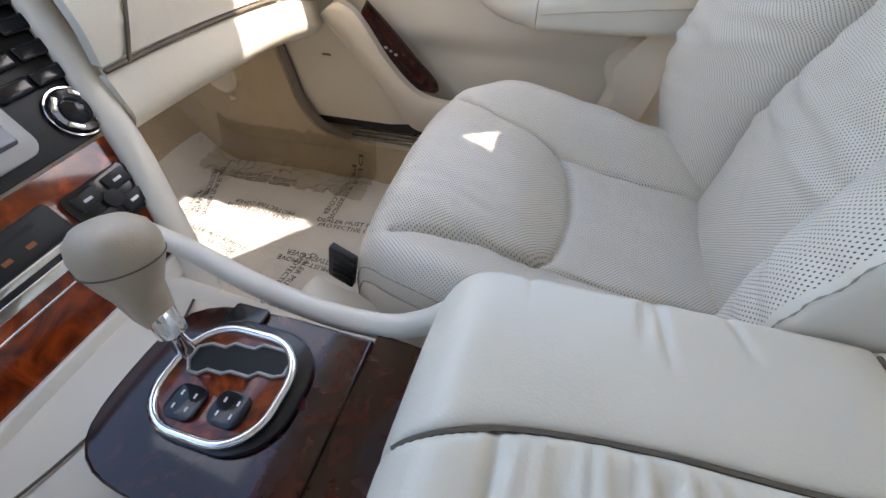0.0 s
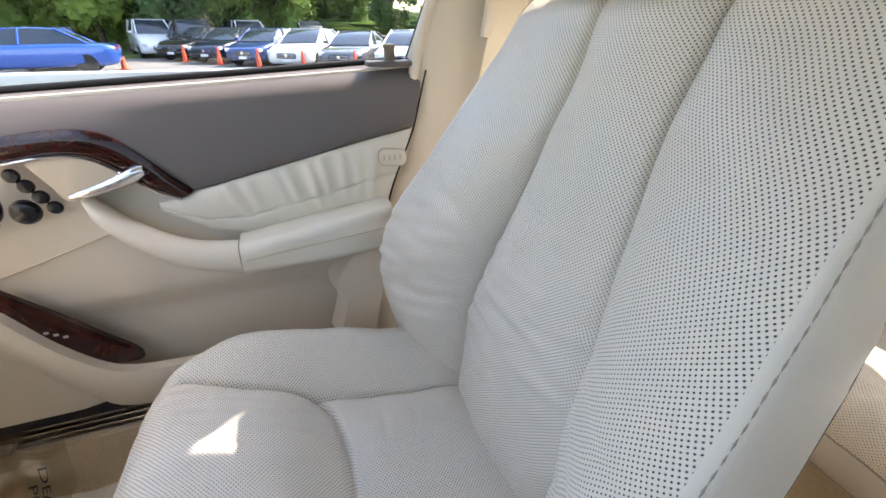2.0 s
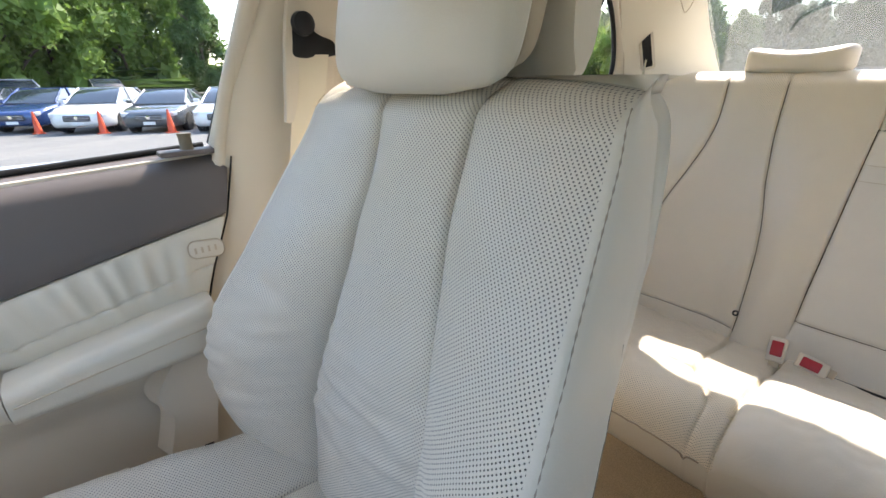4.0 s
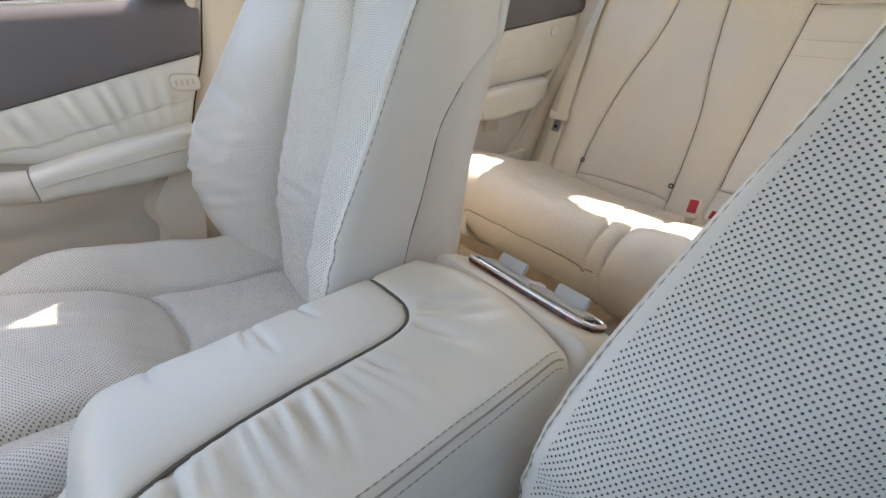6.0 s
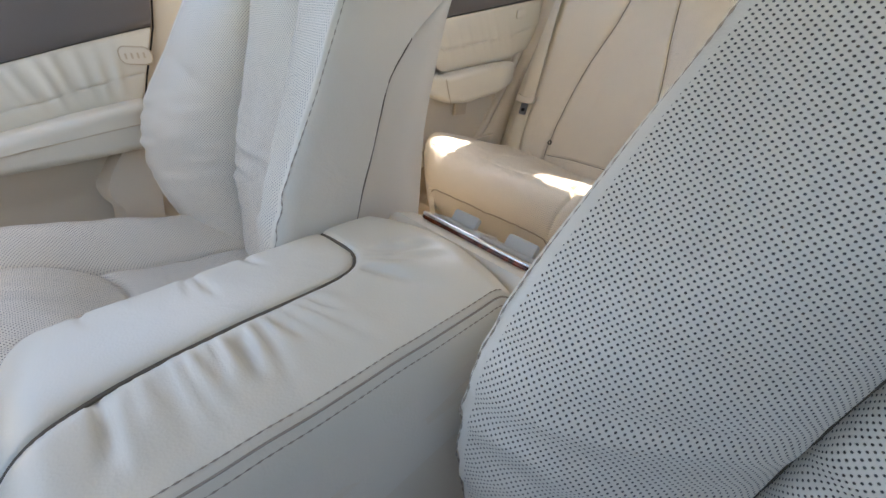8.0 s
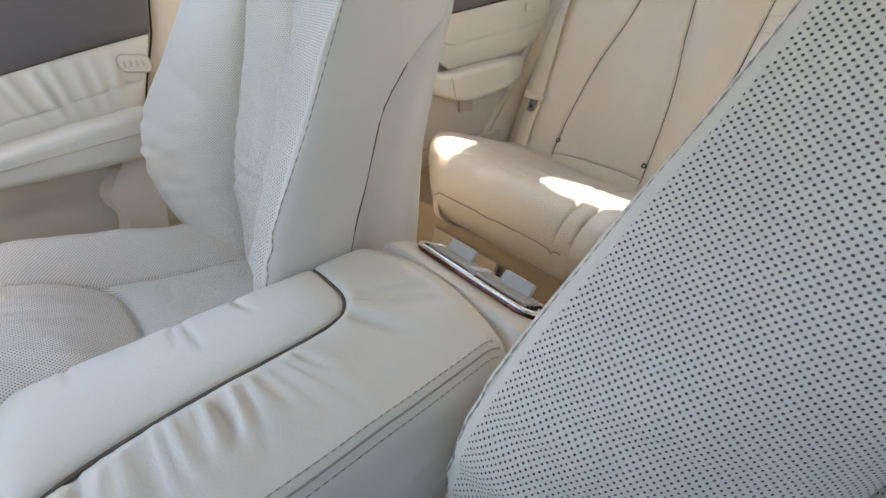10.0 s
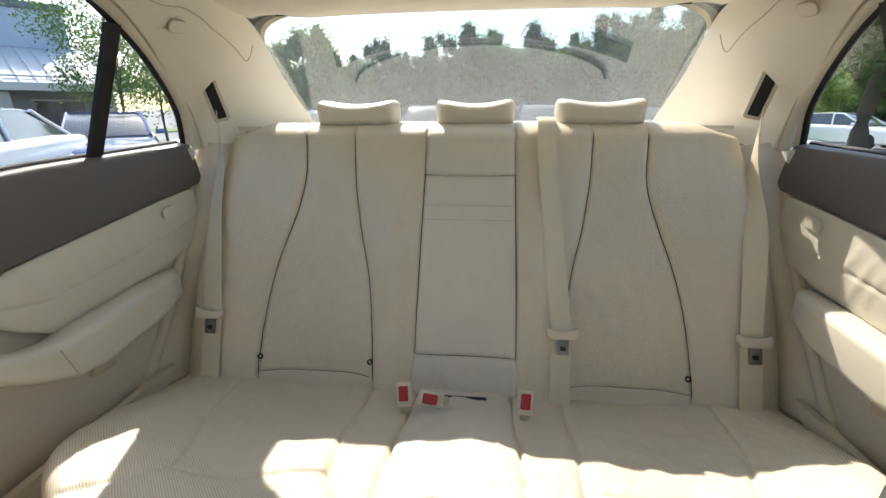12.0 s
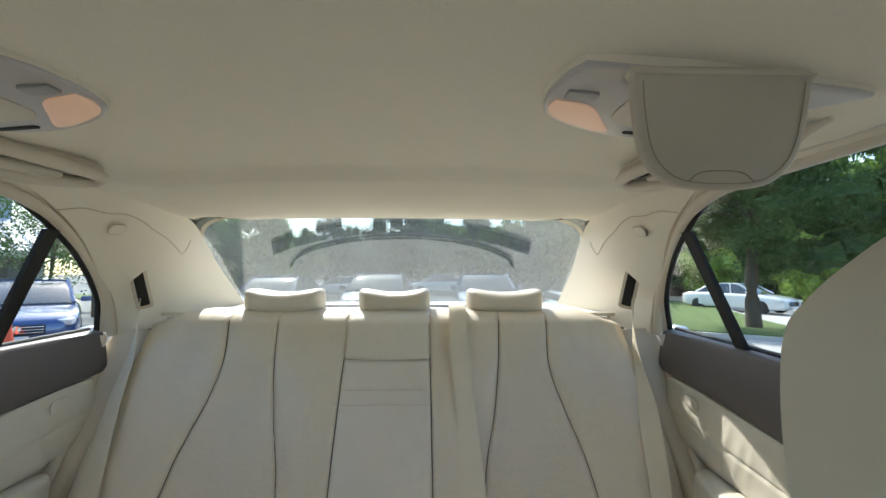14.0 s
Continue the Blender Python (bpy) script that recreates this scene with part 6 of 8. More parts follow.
# ---- centre console ----
def console():
    con = thing("centre_console", "cream leather centre console with burl wood and a padded armrest", "console", at=(0, 0.6, 0.31))
    # body: rear block, trough and front part as one moulded loft along the car
    loops = []
    for y, w, z1, r in ((0.262, 0.080, 0.60, 0.03), (0.268, 0.088, 0.68, 0.03), (0.278, 0.092, 0.708, 0.024), (0.292, 0.094, 0.719, 0.020), (0.326, 0.095, 0.740, 0.018), (0.345, 0.096, 0.746, 0.020), (0.362, 0.097, 0.725, 0.02), (0.40, 0.098, 0.715, 0.02), (0.62, 0.100, 0.700, 0.02), (0.652, 0.100, 0.640, 0.02), (0.68, 0.102, 0.612, 0.02), (0.80, 0.106, 0.612, 0.02), (0.90, 0.118, 0.606, 0.025), (0.99, 0.130, 0.598, 0.03), (1.06, 0.14, 0.592, 0.03), (1.20, 0.14, 0.590, 0.03)):
        h = z1 - 0.35
        loops.append([(a, y, 0.35 + h / 2 + b) for a, b in round_rect(2 * w, h, r, 5)])
    loft("console_body", loops, TRIM, con, "cream moulded console body")
    for s in (1, -1):
        rim = bend([(0.132, 1.04, 0.655), (0.126, 0.952, 0.640), (0.108, 0.86, 0.634), (0.098, 0.78, 0.632), (0.098, 0.715, 0.636), (0.106, 0.680, 0.648), (0.112, 0.650, 0.672), (0.108, 0.60, 0.690)], 40) * [s, 1, 1]
        tube("side_rim", rim, 0.011, LEATHER, con, "cream padded console edge", sides=10)
    # armrest: two lids with a split between them
    v = np.r_[np.linspace(0.364, 0.622, 100), 0.622 + 0.046 * np.sin(np.linspace(0.03, 1, 30) * math.pi / 2)]
    lip = np.clip((v - 0.622) / 0.046, 0, 1)
    drop = 0.085 * (1 - np.sqrt(np.clip(1 - lip**2.3, 0, 1)))
    n = 120
    u = np.linspace(-1, 1, n)
    half = 0.094 - 0.010 * lip**2 + 0.002 * np.sin((v - 0.36) * 10)
    x = 0.002 + half[:, None] * u[None]
    yy = np.repeat(v[:, None], n, 1)
    z = 0.758 + 0.0 * x - 0.009 * (u[None] ** 2) - drop[:, None] - 0.010 * smooth(yy, 0.39, 0.362) ** 2
    split = bend([(0.100, 0.428), (0.060, 0.428), (0.026, 0.431), (0.009, 0.443), (0.003, 0.468), (0.001, 0.54), (-0.006, 0.60), (-0.020, 0.645), (-0.032, 0.70)], 70)
    d = near(x, yy, split)
    top_z = z.copy()
    z = z + groove(d, 0.0085, 0.0034)
    e = 0.034 * (1 - np.sqrt(np.clip(1 - np.clip((np.abs(u) - 0.86) / 0.14, 0, 1) ** 2, 0, 1)))
    z = z - e[None]
    on_pad = (x > np.interp(yy, split[12:, 1], split[12:, 0])) & (yy > 0.431)
    # folds that fan out from the split
    r = np.random.RandomState(4)
    for k in range(19):
        # each fold starts at the split and runs out a short way, more slanting towards the rear
        f = k / 18
        x0, y0 = (0.006, 0.458 + 0.150 * f) if f > 0.2 else (0.012 + 0.014 * (0.2 - f) * 5, 0.446 - 0.018 * (0.2 - f) * 5)
        a = radians(232 - 52 * min(1, f * 2.0) + r.uniform(-7, 7))
        along, off = (x - x0) * math.cos(a) + (yy - y0) * math.sin(a), -(x - x0) * math.sin(a) + (yy - y0) * math.cos(a)
        ln = r.uniform(0.055, 0.095)
        off = off + 0.010 * (along / 0.05) ** 2 * r.uniform(-0.4, 0.6)
        w_ = r.uniform(0.0020, 0.0036) * (1 + np.clip(along, 0, 0.1) * 14)
        fade = smooth(along, 0.005, 0.022) * smooth(along, ln, ln * 0.35) * (~on_pad)
        z = z - r.uniform(0.0022, 0.0048) * np.exp(-((off / w_) ** 2)) * fade
        z = z + r.uniform(0.0008, 0.0022) * np.exp(-(((off - 2.0 * w_) / (1.6 * w_)) ** 2)) * fade
    for yc, dy, x0 in ((0.488, 0.010, 0.050), (0.532, 0.004, 0.030), (0.545, -0.004, 0.045), (0.600, 0.006, 0.055)):
        z = z - 0.0026 * np.exp(-(((yy - yc - dy * (x - 0.05) / 0.04) / 0.0022) ** 2)) * smooth(x, x0, x0 + 0.03) * on_pad
    z = z + 0.0006 * fuzz(x, yy, 0.06, 31)
    P = np.stack([x, yy - 0.014 * (1 - u[None] ** 2) * smooth(yy, 0.42, 0.364), z], -1)
    low = lambda k, sx: np.stack([np.stack([P[:, k, 0] + sx * dx, v - 0.02 * lip * f, P[:, k, 2] * (1 - f) + np.minimum(0.664 - 0.02 * smooth(v, 0.4, 0.66), P[:, k, 2] - 0.002) * f], -1) for dx, f in ((0.004, 0.35), (0.007, 0.7), (0.008, 1.0))], 1)  # noqa: E731
    P = np.concatenate([low(0, -1)[:, ::-1], P, low(-1, 1)], 1)
    key = np.zeros((P.shape[0] - 1, P.shape[1] - 1), int)
    key[:, 3:-3] = np.where(on_pad[:-1, 1:], 1, 0)
    key[:, :3], key[:, -3:] = 2, 3
    regions(P, key, {0: ("armrest_lid", LEATHER_SOFT, "gathered cream leather armrest lid"), 1: ("armrest_pad", LEATHER_SOFT, "smooth cream leather side pad"), 2: ("armrest_side", LEATHER, "cream leather armrest side"), 3: ("armrest_side", LEATHER, "cream leather armrest side")}, con, out=(0, 0, 1))
    # front face under the lip
    rim = P[-1]
    q = rim.copy()
    q[:, 2], q[:, 1] = 0.60, rim[:, 1] - 0.016
    slab("armrest_front", np.stack([rim, 0.5 * (rim + q) + [0, 0.004, 0], q]), (0, -0.01, 0), LEATHER, con, "", out=(0, 1, 0))
    rim = P[0]
    q = rim.copy()
    q[:, 2] = 0.70
    slab("armrest_rear", np.stack([rim, q]), (0, 0.01, 0), LEATHER, con, "", out=(0, -1, 0))
    tube("lid_seam", P[2:112, 3 + 5] + [0, 0, 0.0004], 0.0008, SEAM_SOFT, con, "taupe seam along the lid", sides=5)
    for k in (3 + 3, 3 + 8):
        pts = P[3:111, k] + [0, 0, 0.0003]
        tube("stitching", pts, 0.0005 * (0.15 + (np.arange(len(pts)) % 2)), SEAM_SOFT, con, "", sides=5)
    # dark line in the split between the two lids
    line = np.array([(a, b) for a, b in split if 0.42 < b < 0.655 and a < 0.086])
    edge_drop = lambda a, j: float(np.interp(a, x[j], top_z[j] - e))  # noqa: E731
    deep = []
    for a, b in line:
        j = min(max(int(np.searchsorted(v, b)), 1), len(v) - 1)
        f = (b - v[j - 1]) / (v[j] - v[j - 1])
        deep.append((a, b, edge_drop(a, j - 1) * (1 - f) + edge_drop(a, j) * f - 0.0034))
    tube("lid_split", bend(deep, 90), 0.0015, SEAM, con, "dark split between the lids", sides=5)
    # storage lid in dark wood between the armrest and the shifter
    gx, gq = np.meshgrid(np.linspace(-0.088, 0.088, 24), np.linspace(0, 1, 20))
    slab("storage_cover", np.stack([gx, 0.600 + 0.122 * gq, 0.622 + 0.014 * smooth(gq, 0.2, 1) - 0.010 * np.exp(-((gx / 0.05) ** 2)) * np.sin(gq * 3.14)], -1), 0.006, BURL_DARK, con, "dark glossy wood storage cover", out=(0, 0, 1))
    prism("cover_grip", round_rect(0.04, 0.014, 0.006), Matrix.Translation((0.02, 0.665, 0.628)), 0.006, BURL_DARK, con, "", 0.002)
    # shifter plate
    outline = [(-0.076, 0.722), (0.078, 0.722)] + [tuple(p) for p in bend([(0.080, 0.80), (0.074, 0.865), (0.055, 0.893), (0.0, 0.900), (-0.05, 0.892), (-0.070, 0.865), (-0.077, 0.80)], 24)]
    prism("shifter_plate", outline, Matrix.Translation((0, 0, 0.600)), 0.042, BURL_DARK, con, "dark lacquered wood shifter plate", 0.003, 3)
    c = Matrix.Translation((0.009, 0.812, 0.642))
    sq = np.array(round_rect(0.090, 0.100, 0.036, 8))
    prism("gate_plinth", [tuple(p) for p in sq * 1.14], c @ Matrix.Translation((0.004, -0.003, 0)), 0.006, GLOSS_BLACK, con, "gloss black gate surround", 0.003)
    prism("gate_plate", [tuple(p) for p in sq * 0.90], c @ Matrix.Translation((0, 0, 0.006)), 0.003, BURL, con, "red burl gate plate", 0.001)
    ring = np.c_[sq * 0.95, np.full(len(sq), 0.0)]
    tube("chrome_ring", ring + [0.009, 0.812, 0.652], 0.0036, CHROME, con, "polished chrome gate ring", sides=10, closed=True)
    gate = [(0.016, 0.862), (0.030, 0.862), (0.036, 0.852), (0.036, 0.838), (0.042, 0.832), (0.042, 0.812), (0.048, 0.806), (0.048, 0.782), (0.040, 0.774), (0.026, 0.774), (0.022, 0.782), (0.022, 0.796), (0.016, 0.802), (0.016, 0.820), (0.012, 0.826), (0.012, 0.840), (0.006, 0.846), (0.006, 0.855)]
    gate = [(0.026 + (a - 0.027) * 0.85, 0.811 + (b - 0.818) * 0.9) for a, b in gate]
    g = np.array(gate)
    prism("gate_slot", gate, Matrix.Translation((0, 0, 0.6508)), 0.0012, RUBBER, con, "black zigzag shift gate", 0)
    tube("gate_edge", np.c_[g, np.full(len(g), 0.6525)], 0.0016, GREY_PLASTIC, con, "grey gate edging", sides=6, closed=True)
    for bx, by, w, h in ((-0.013, 0.828, 0.026, 0.027), (-0.009, 0.794, 0.026, 0.027)):
        b = prism("console_button", round_rect(w, h, 0.008), Matrix.Translation((bx, by, 0.651)), 0.004, GLOSS_BLACK, con, "glossy black console button", 0.0015)
        for k in range(4):
            box("button_mark", (0.0036, 0.0014, 0.0006), (bx + 0.005 - 0.010 * (k % 2), by + 0.006 - 0.011 * (k // 2), 0.6553), WHITE, b, "", 0)
    prism("switch", round_rect(0.026, 0.034, 0.004), Matrix.Translation((0.066, 0.836, 0.642)), 0.004, GLOSS_BLACK, con, "black console switch", 0.0015)
    # lever with its leather knob
    lever = turned("gear_lever", [(0.007, -0.012), (0.007, 0.020), (0.011, 0.024), (0.011, 0.046), (0.008, 0.050)], Matrix.Translation((0.022, 0.857, 0.650)) @ pose(0, 0, 0, -12, 10, 0), CHROME, con, "chrome gear lever shaft", 18)
    axis = Matrix.Translation((0.028, 0.868, 0.684)) @ pose(0, 0, 0, -12, 10, 0) @ Matrix.Scale(0.84, 4)
    loops = []
    for h, rx, ry, oy in ((0.0, 0.013, 0.014, 0), (0.012, 0.0165, 0.018, 0.001), (0.035, 0.020, 0.022, 0.001), (0.052, 0.026, 0.030, -0.002), (0.066, 0.030, 0.037, -0.005), (0.080, 0.031, 0.039, -0.007), (0.092, 0.028, 0.035, -0.008), (0.100, 0.020, 0.025, -0.008), (0.104, 0.008, 0.010, -0.008)):
        loops.append([tuple(axis @ Vector((rx * math.cos(a), oy + ry * math.sin(a), h))) for a in np.linspace(0, 2 * math.pi, 28, endpoint=False)])
    loft("knob", loops, LEATHER_TAN, lever, "tan leather gear knob")
    tube("knob_seam", [tuple(axis @ Vector((0.0303 * math.cos(a), -0.005 + 0.0372 * math.sin(a), 0.067))) for a in np.linspace(0, 2 * math.pi, 40, endpoint=False)], 0.0008, SEAM, lever, "", sides=5, closed=True)
    # rear vent
    v0 = Matrix.Translation((-0.004, 0.308, 0.7285)) @ pose(0, 0, 0, 30, 0, 0)
    vent = prism("rear_vent", round_rect(0.150, 0.048, 0.016), v0, 0.005, BURL_MID, con, "burl wood framed rear air vent", 0.002)
    ringp = np.array(round_rect(0.146, 0.044, 0.014, 6))
    tube("vent_rim", [tuple(v0 @ Vector((a, b, 0.0055))) for a, b in ringp], 0.0022, CHROME, vent, "chrome vent rim", sides=8, closed=True)
    prism("vent_well", round_rect(0.128, 0.030, 0.008), v0 @ Matrix.Translation((0, 0, 0.005)), 0.0012, RUBBER, vent, "dark vent opening", 0)
    for k in range(4):
        box("slat", (0.124, 0.0045, 0.004), v0 @ Matrix.Translation((0, -0.0115 + 0.0076 * k, 0.0075)) @ pose(0, 0, 0, 30, 0, 0), PALE_PLASTIC, vent, "grey vent slat", 0.001, 1)
    for kx in (-0.036, 0.036):
        box("thumb_tab", (0.034, 0.007, 0.016), v0 @ Matrix.Translation((kx, -0.008, 0.014)) @ pose(0, 0, 0, 12, 0, 0), PALE_PLASTIC, vent, "grey vent thumb tab", 0.003)
    box("vent_bridge", (0.010, 0.032, 0.007), v0 @ Matrix.Translation((0, 0, 0.008)), PALE_PLASTIC, vent, "", 0.002)
    return con


# ---- dashboard ----
def dashboard():
    dash = thing("dashboard", "cream leather dashboard with glove box and wood centre stack", "dashboard", at=(0, 1.3, 0.6))
    face = spline([(0.15, 1.045), (0.30, 1.047), (0.40, 1.050), (0.52, 1.062), (0.60, 1.076), (0.66, 1.090), (0.70, 1.102), (0.74, 1.118)])
    face_top = spline([(0.15, 1.045), (0.40, 1.048), (0.60, 1.058), (0.68, 1.064), (0.74, 1.082)])
    line = spline([(0.15, 0.772), (0.30, 0.769), (0.40, 0.763), (0.52, 0.749), (0.60, 0.732), (0.66, 0.712), (0.70, 0.700), (0.74, 0.694)])
    X = np.linspace(0.216, 0.738, 50)
    F, F_top, Z = face(X), face_top(X), line(X)
    rows = []
    prof = [(0.62, 0.985, 1), (0.40, 0.985, 1), (0.20, 0.970, 1), (0.08, 0.935, 1), (0.018, 0.885, 1), (0.0, 0.825, 1), (0.003, None, 0.008)]
    for dy, zt, _ in prof:
        rows.append(np.stack([X, (F_top if zt else F) + dy, np.full(50, zt) if zt else Z + 0.008], -1))
    P = np.array(rows)
    P = spline(np.c_[np.arange(len(prof)), P.reshape(len(prof), -1)])(np.linspace(0, len(prof) - 1, 50)).reshape(50, 50, 3)
    d = np.abs(P[..., 0] - 0.226 - (P[..., 2] - 0.74) * 0.56)
    P[..., 1] -= np.where(P[..., 2] < 0.93, groove(d, 0.006, 0.004), 0)
    d = np.abs(P[..., 0] - np.interp(P[..., 2], [0.737, 0.77, 0.80, 0.85, 0.93], [0.555, 0.612, 0.614, 0.575, 0.54]))
    P[..., 1] -= np.where(P[..., 2] < 0.93, groove(d, 0.005, 0.004), 0)
    slab("glove_box", P, 0.012, LEATHER, dash, "cream leather glove box lid", out=(0, -1, 0))
    rows = []
    for q in np.linspace(0, 1, 16):
        a = q * 1.9
        rows.append(np.stack([X, F + 0.006 - 0.012 * math.sin(min(a * 1.6, 1.57)) + (0.09 + 0.05 * smooth(X, 0.56, 0.72)) * smooth(q, 0.25, 1.0), Z - 0.076 * math.sin(min(a, 1.57)) - 0.005 * q], -1))
    rows.append(np.stack([X, F + 0.35, Z - 0.09], -1))
    slab("knee_panel", np.array(rows), 0.01, LEATHER_SOFT, dash, "cream leather knee panel", out=(0, -1, 0))
    on_lid = X < 0.556
    tube("lid_gap", np.stack([X, F + 0.003, Z + 0.0035], -1)[on_lid], 0.0028, SEAM, dash, "dark lid gap", sides=6)
    tube("lid_edge", [(0.226 + 0.56 * (z - 0.74), float(face(0.25)) + dy, z) for dy, z in ((0.001, 0.773), (-0.0005, 0.80), (-0.0005, 0.83), (0.003, 0.86), (0.014, 0.89))], 0.0022, SEAM, dash, "dark glove box gap", sides=6, up=(1, 0, 0))
    tube("end_gap", np.stack([X, F + 0.004, Z + 0.0035], -1)[~on_lid], 0.0028, TRIM_DARK, dash, "beige joint under the dashboard end", sides=6)
    box("dash_end", (0.05, 0.5, 0.34), (0.755, 1.47, 0.82), TRIM, dash, "cream dashboard end", 0.03, 4)
    # left half, plain, and the top
    box("driver_side", (0.58, 0.45, 0.26), (-0.46, 1.44, 0.84), LEATHER, dash, "cream dashboard driver side", 0.06, 5)
    # centre stack, leaning back
    st = Matrix.Translation((0, 1.045, 0.690)) @ pose(0, 0, 0, 62, 0, 0)
    body = prism("centre_panel", [(-0.112, -0.150), (0.112, -0.150), (0.138, -0.10), (0.178, 0.0), (0.206, 0.1), (0.230, 0.21), (-0.230, 0.21), (-0.206, 0.1), (-0.178, 0.0), (-0.138, -0.10)], st @ Matrix.Translation((0, 0, -0.108)), 0.100, TRIM, dash, "cream leaning centre panel", 0.006)
    for s in (1, -1):
        edge = [tuple(st @ Vector((s * float(np.interp(q, [-0.165, -0.10, 0.0, 0.1, 0.21], [0.122, 0.150, 0.190, 0.218, 0.242])), q, 0.006))) for q in np.linspace(-0.165, 0.21, 24)]
        tube("stack_edge", edge, 0.0155, LEATHER, body, "cream leather stack edge", sides=12)
    put = lambda x, y, z=0.0: st @ Matrix.Translation((x, y, z))  # noqa: E731
    prism("wood_face", [(-0.138, -0.096), (0.138, -0.096), (0.188, 0.034), (-0.188, 0.034)], put(0, 0, -0.006), 0.006, BURL, body, "red burl wood face", 0.002)
    prism("radio_face", [(-0.190, 0.037), (0.190, 0.037), (0.236, 0.215), (-0.236, 0.215)], put(0, 0, -0.006), 0.007, BLACK, body, "black radio face", 0.002)
    prism("screen_frame", round_rect(0.27, 0.120, 0.014), put(0.0, 0.108, 0.001), 0.005, GREY_PLASTIC, body, "grey screen frame", 0.002)
    prism("screen", round_rect(0.245, 0.096, 0.004), put(0.0, 0.110, 0.006), 0.0015, material("dark_glass_screen", (0.05, 0.055, 0.07), 0.12), body, "dark display screen", 0.0005)
    turned("control_ring", [(0.010, 0), (0.023, 0), (0.0225, 0.005), (0.020, 0.008), (0.013, 0.007), (0.010, 0.003)], put(0.181, 0.063, 0.001), GLOSS_BLACK, body, "glossy black control ring", 28)
    tube("ring_rim", [tuple(put(0.181 + 0.0235 * math.cos(a), 0.063 + 0.0235 * math.sin(a), 0.004).translation) for a in np.linspace(0, 2 * math.pi, 40, endpoint=False)], 0.0013, CHROME, body, "thin chrome rim", sides=6, closed=True)
    turned("control_knob", [(0.013, 0), (0.013, 0.009), (0.009, 0.012), (0.0001, 0.0125)], put(0.181, 0.063, 0.001), GLOSS_BLACK, body, "round black control knob", 20)
    for k in range(4):
        a = k * math.pi / 2 + 0.78
        box("ring_button", (0.005, 0.014, 0.005), put(0.181 + 0.017 * math.cos(a), 0.063 + 0.017 * math.sin(a), 0.008) @ pose(0, 0, 0, 0, 0, math.degrees(a)), CHROME, body, "", 0.0015)
    for row in range(5):
        for col in range(2):
            box("radio_key", (0.033, 0.014, 0.008), put(0.190 + 0.006 * row - 0.036 * col, 0.098 + 0.022 * row, 0.005), GLOSS_BLACK, body, "glossy black radio key", 0.0038, 4)
            box("key_mark", (0.005, 0.0018, 0.0005), put(0.190 + 0.006 * row - 0.036 * col, 0.098 + 0.022 * row, 0.0087), WHITE, body, "", 0)
    prism("climate_panel", round_rect(0.074, 0.050, 0.008), put(0.138, -0.016, 0.0), 0.006, GLOSS_BLACK, body, "black climate control panel", 0.002)
    for kx, ky in ((0.121, -0.004), (0.156, -0.004), (0.119, -0.028), (0.153, -0.028)):
        box("climate_button", (0.026, 0.016, 0.005), put(kx, ky, 0.007), BLACK, body, "black climate button", 0.002)
        box("button_mark", (0.009, 0.003, 0.0005), put(kx, ky, 0.0098), WHITE, body, "", 0)
    turned("climate_knob", [(0.009, 0), (0.009, 0.006), (0.0001, 0.0065)], put(0.138, -0.016, 0.006), BLACK, body, "round black climate knob", 18)
    prism("cd_slot", round_rect(0.19, 0.034, 0.006), put(0, -0.002, 0.0), 0.004, BLACK, body, "black disc slot panel", 0.001)
    box("slot_opening", (0.15, 0.004, 0.001), put(0, 0.006, 0.004), RUBBER, body, "", 0)
    for k in range(6):
        box("display_bar", (0.008, 0.004, 0.0006), put(0.06 - 0.022 * k, -0.007, 0.0042), material("amber_print", (0.30, 0.10, 0.03), 0.5) if k == 0 else bpy.data.materials["amber_print"], body, "", 0)
    for w_, h_, y_ in ((0.186, 0.0065, -0.0225), (0.160, 0.010, -0.036), (0.25, 0.0022, -0.052)):
        box("chrome_bar", (w_, h_, 0.008), put(0, y_, 0.002), CHROME, body, "chrome bar across the stack", 0.001, 3)
    box("stack_shelf", (0.180, 0.007, 0.005), put(0, -0.029, 0.001), BLACK, body, "black strip between the bars", 0.001)
    box("stack_foot", (0.30, 0.024, 0.016), put(0, -0.107, 0.0), LEATHER, body, "cream leather edge below the wood", 0.005, 3)
    tube("console_joint", [(xv, 0.915 + 0.02 * (xv / 0.1) ** 2, 0.6065) for xv in np.linspace(-0.10, 0.09, 20)], 0.0014, SEAM, dash, "dark console joint", sides=5)
    return dash


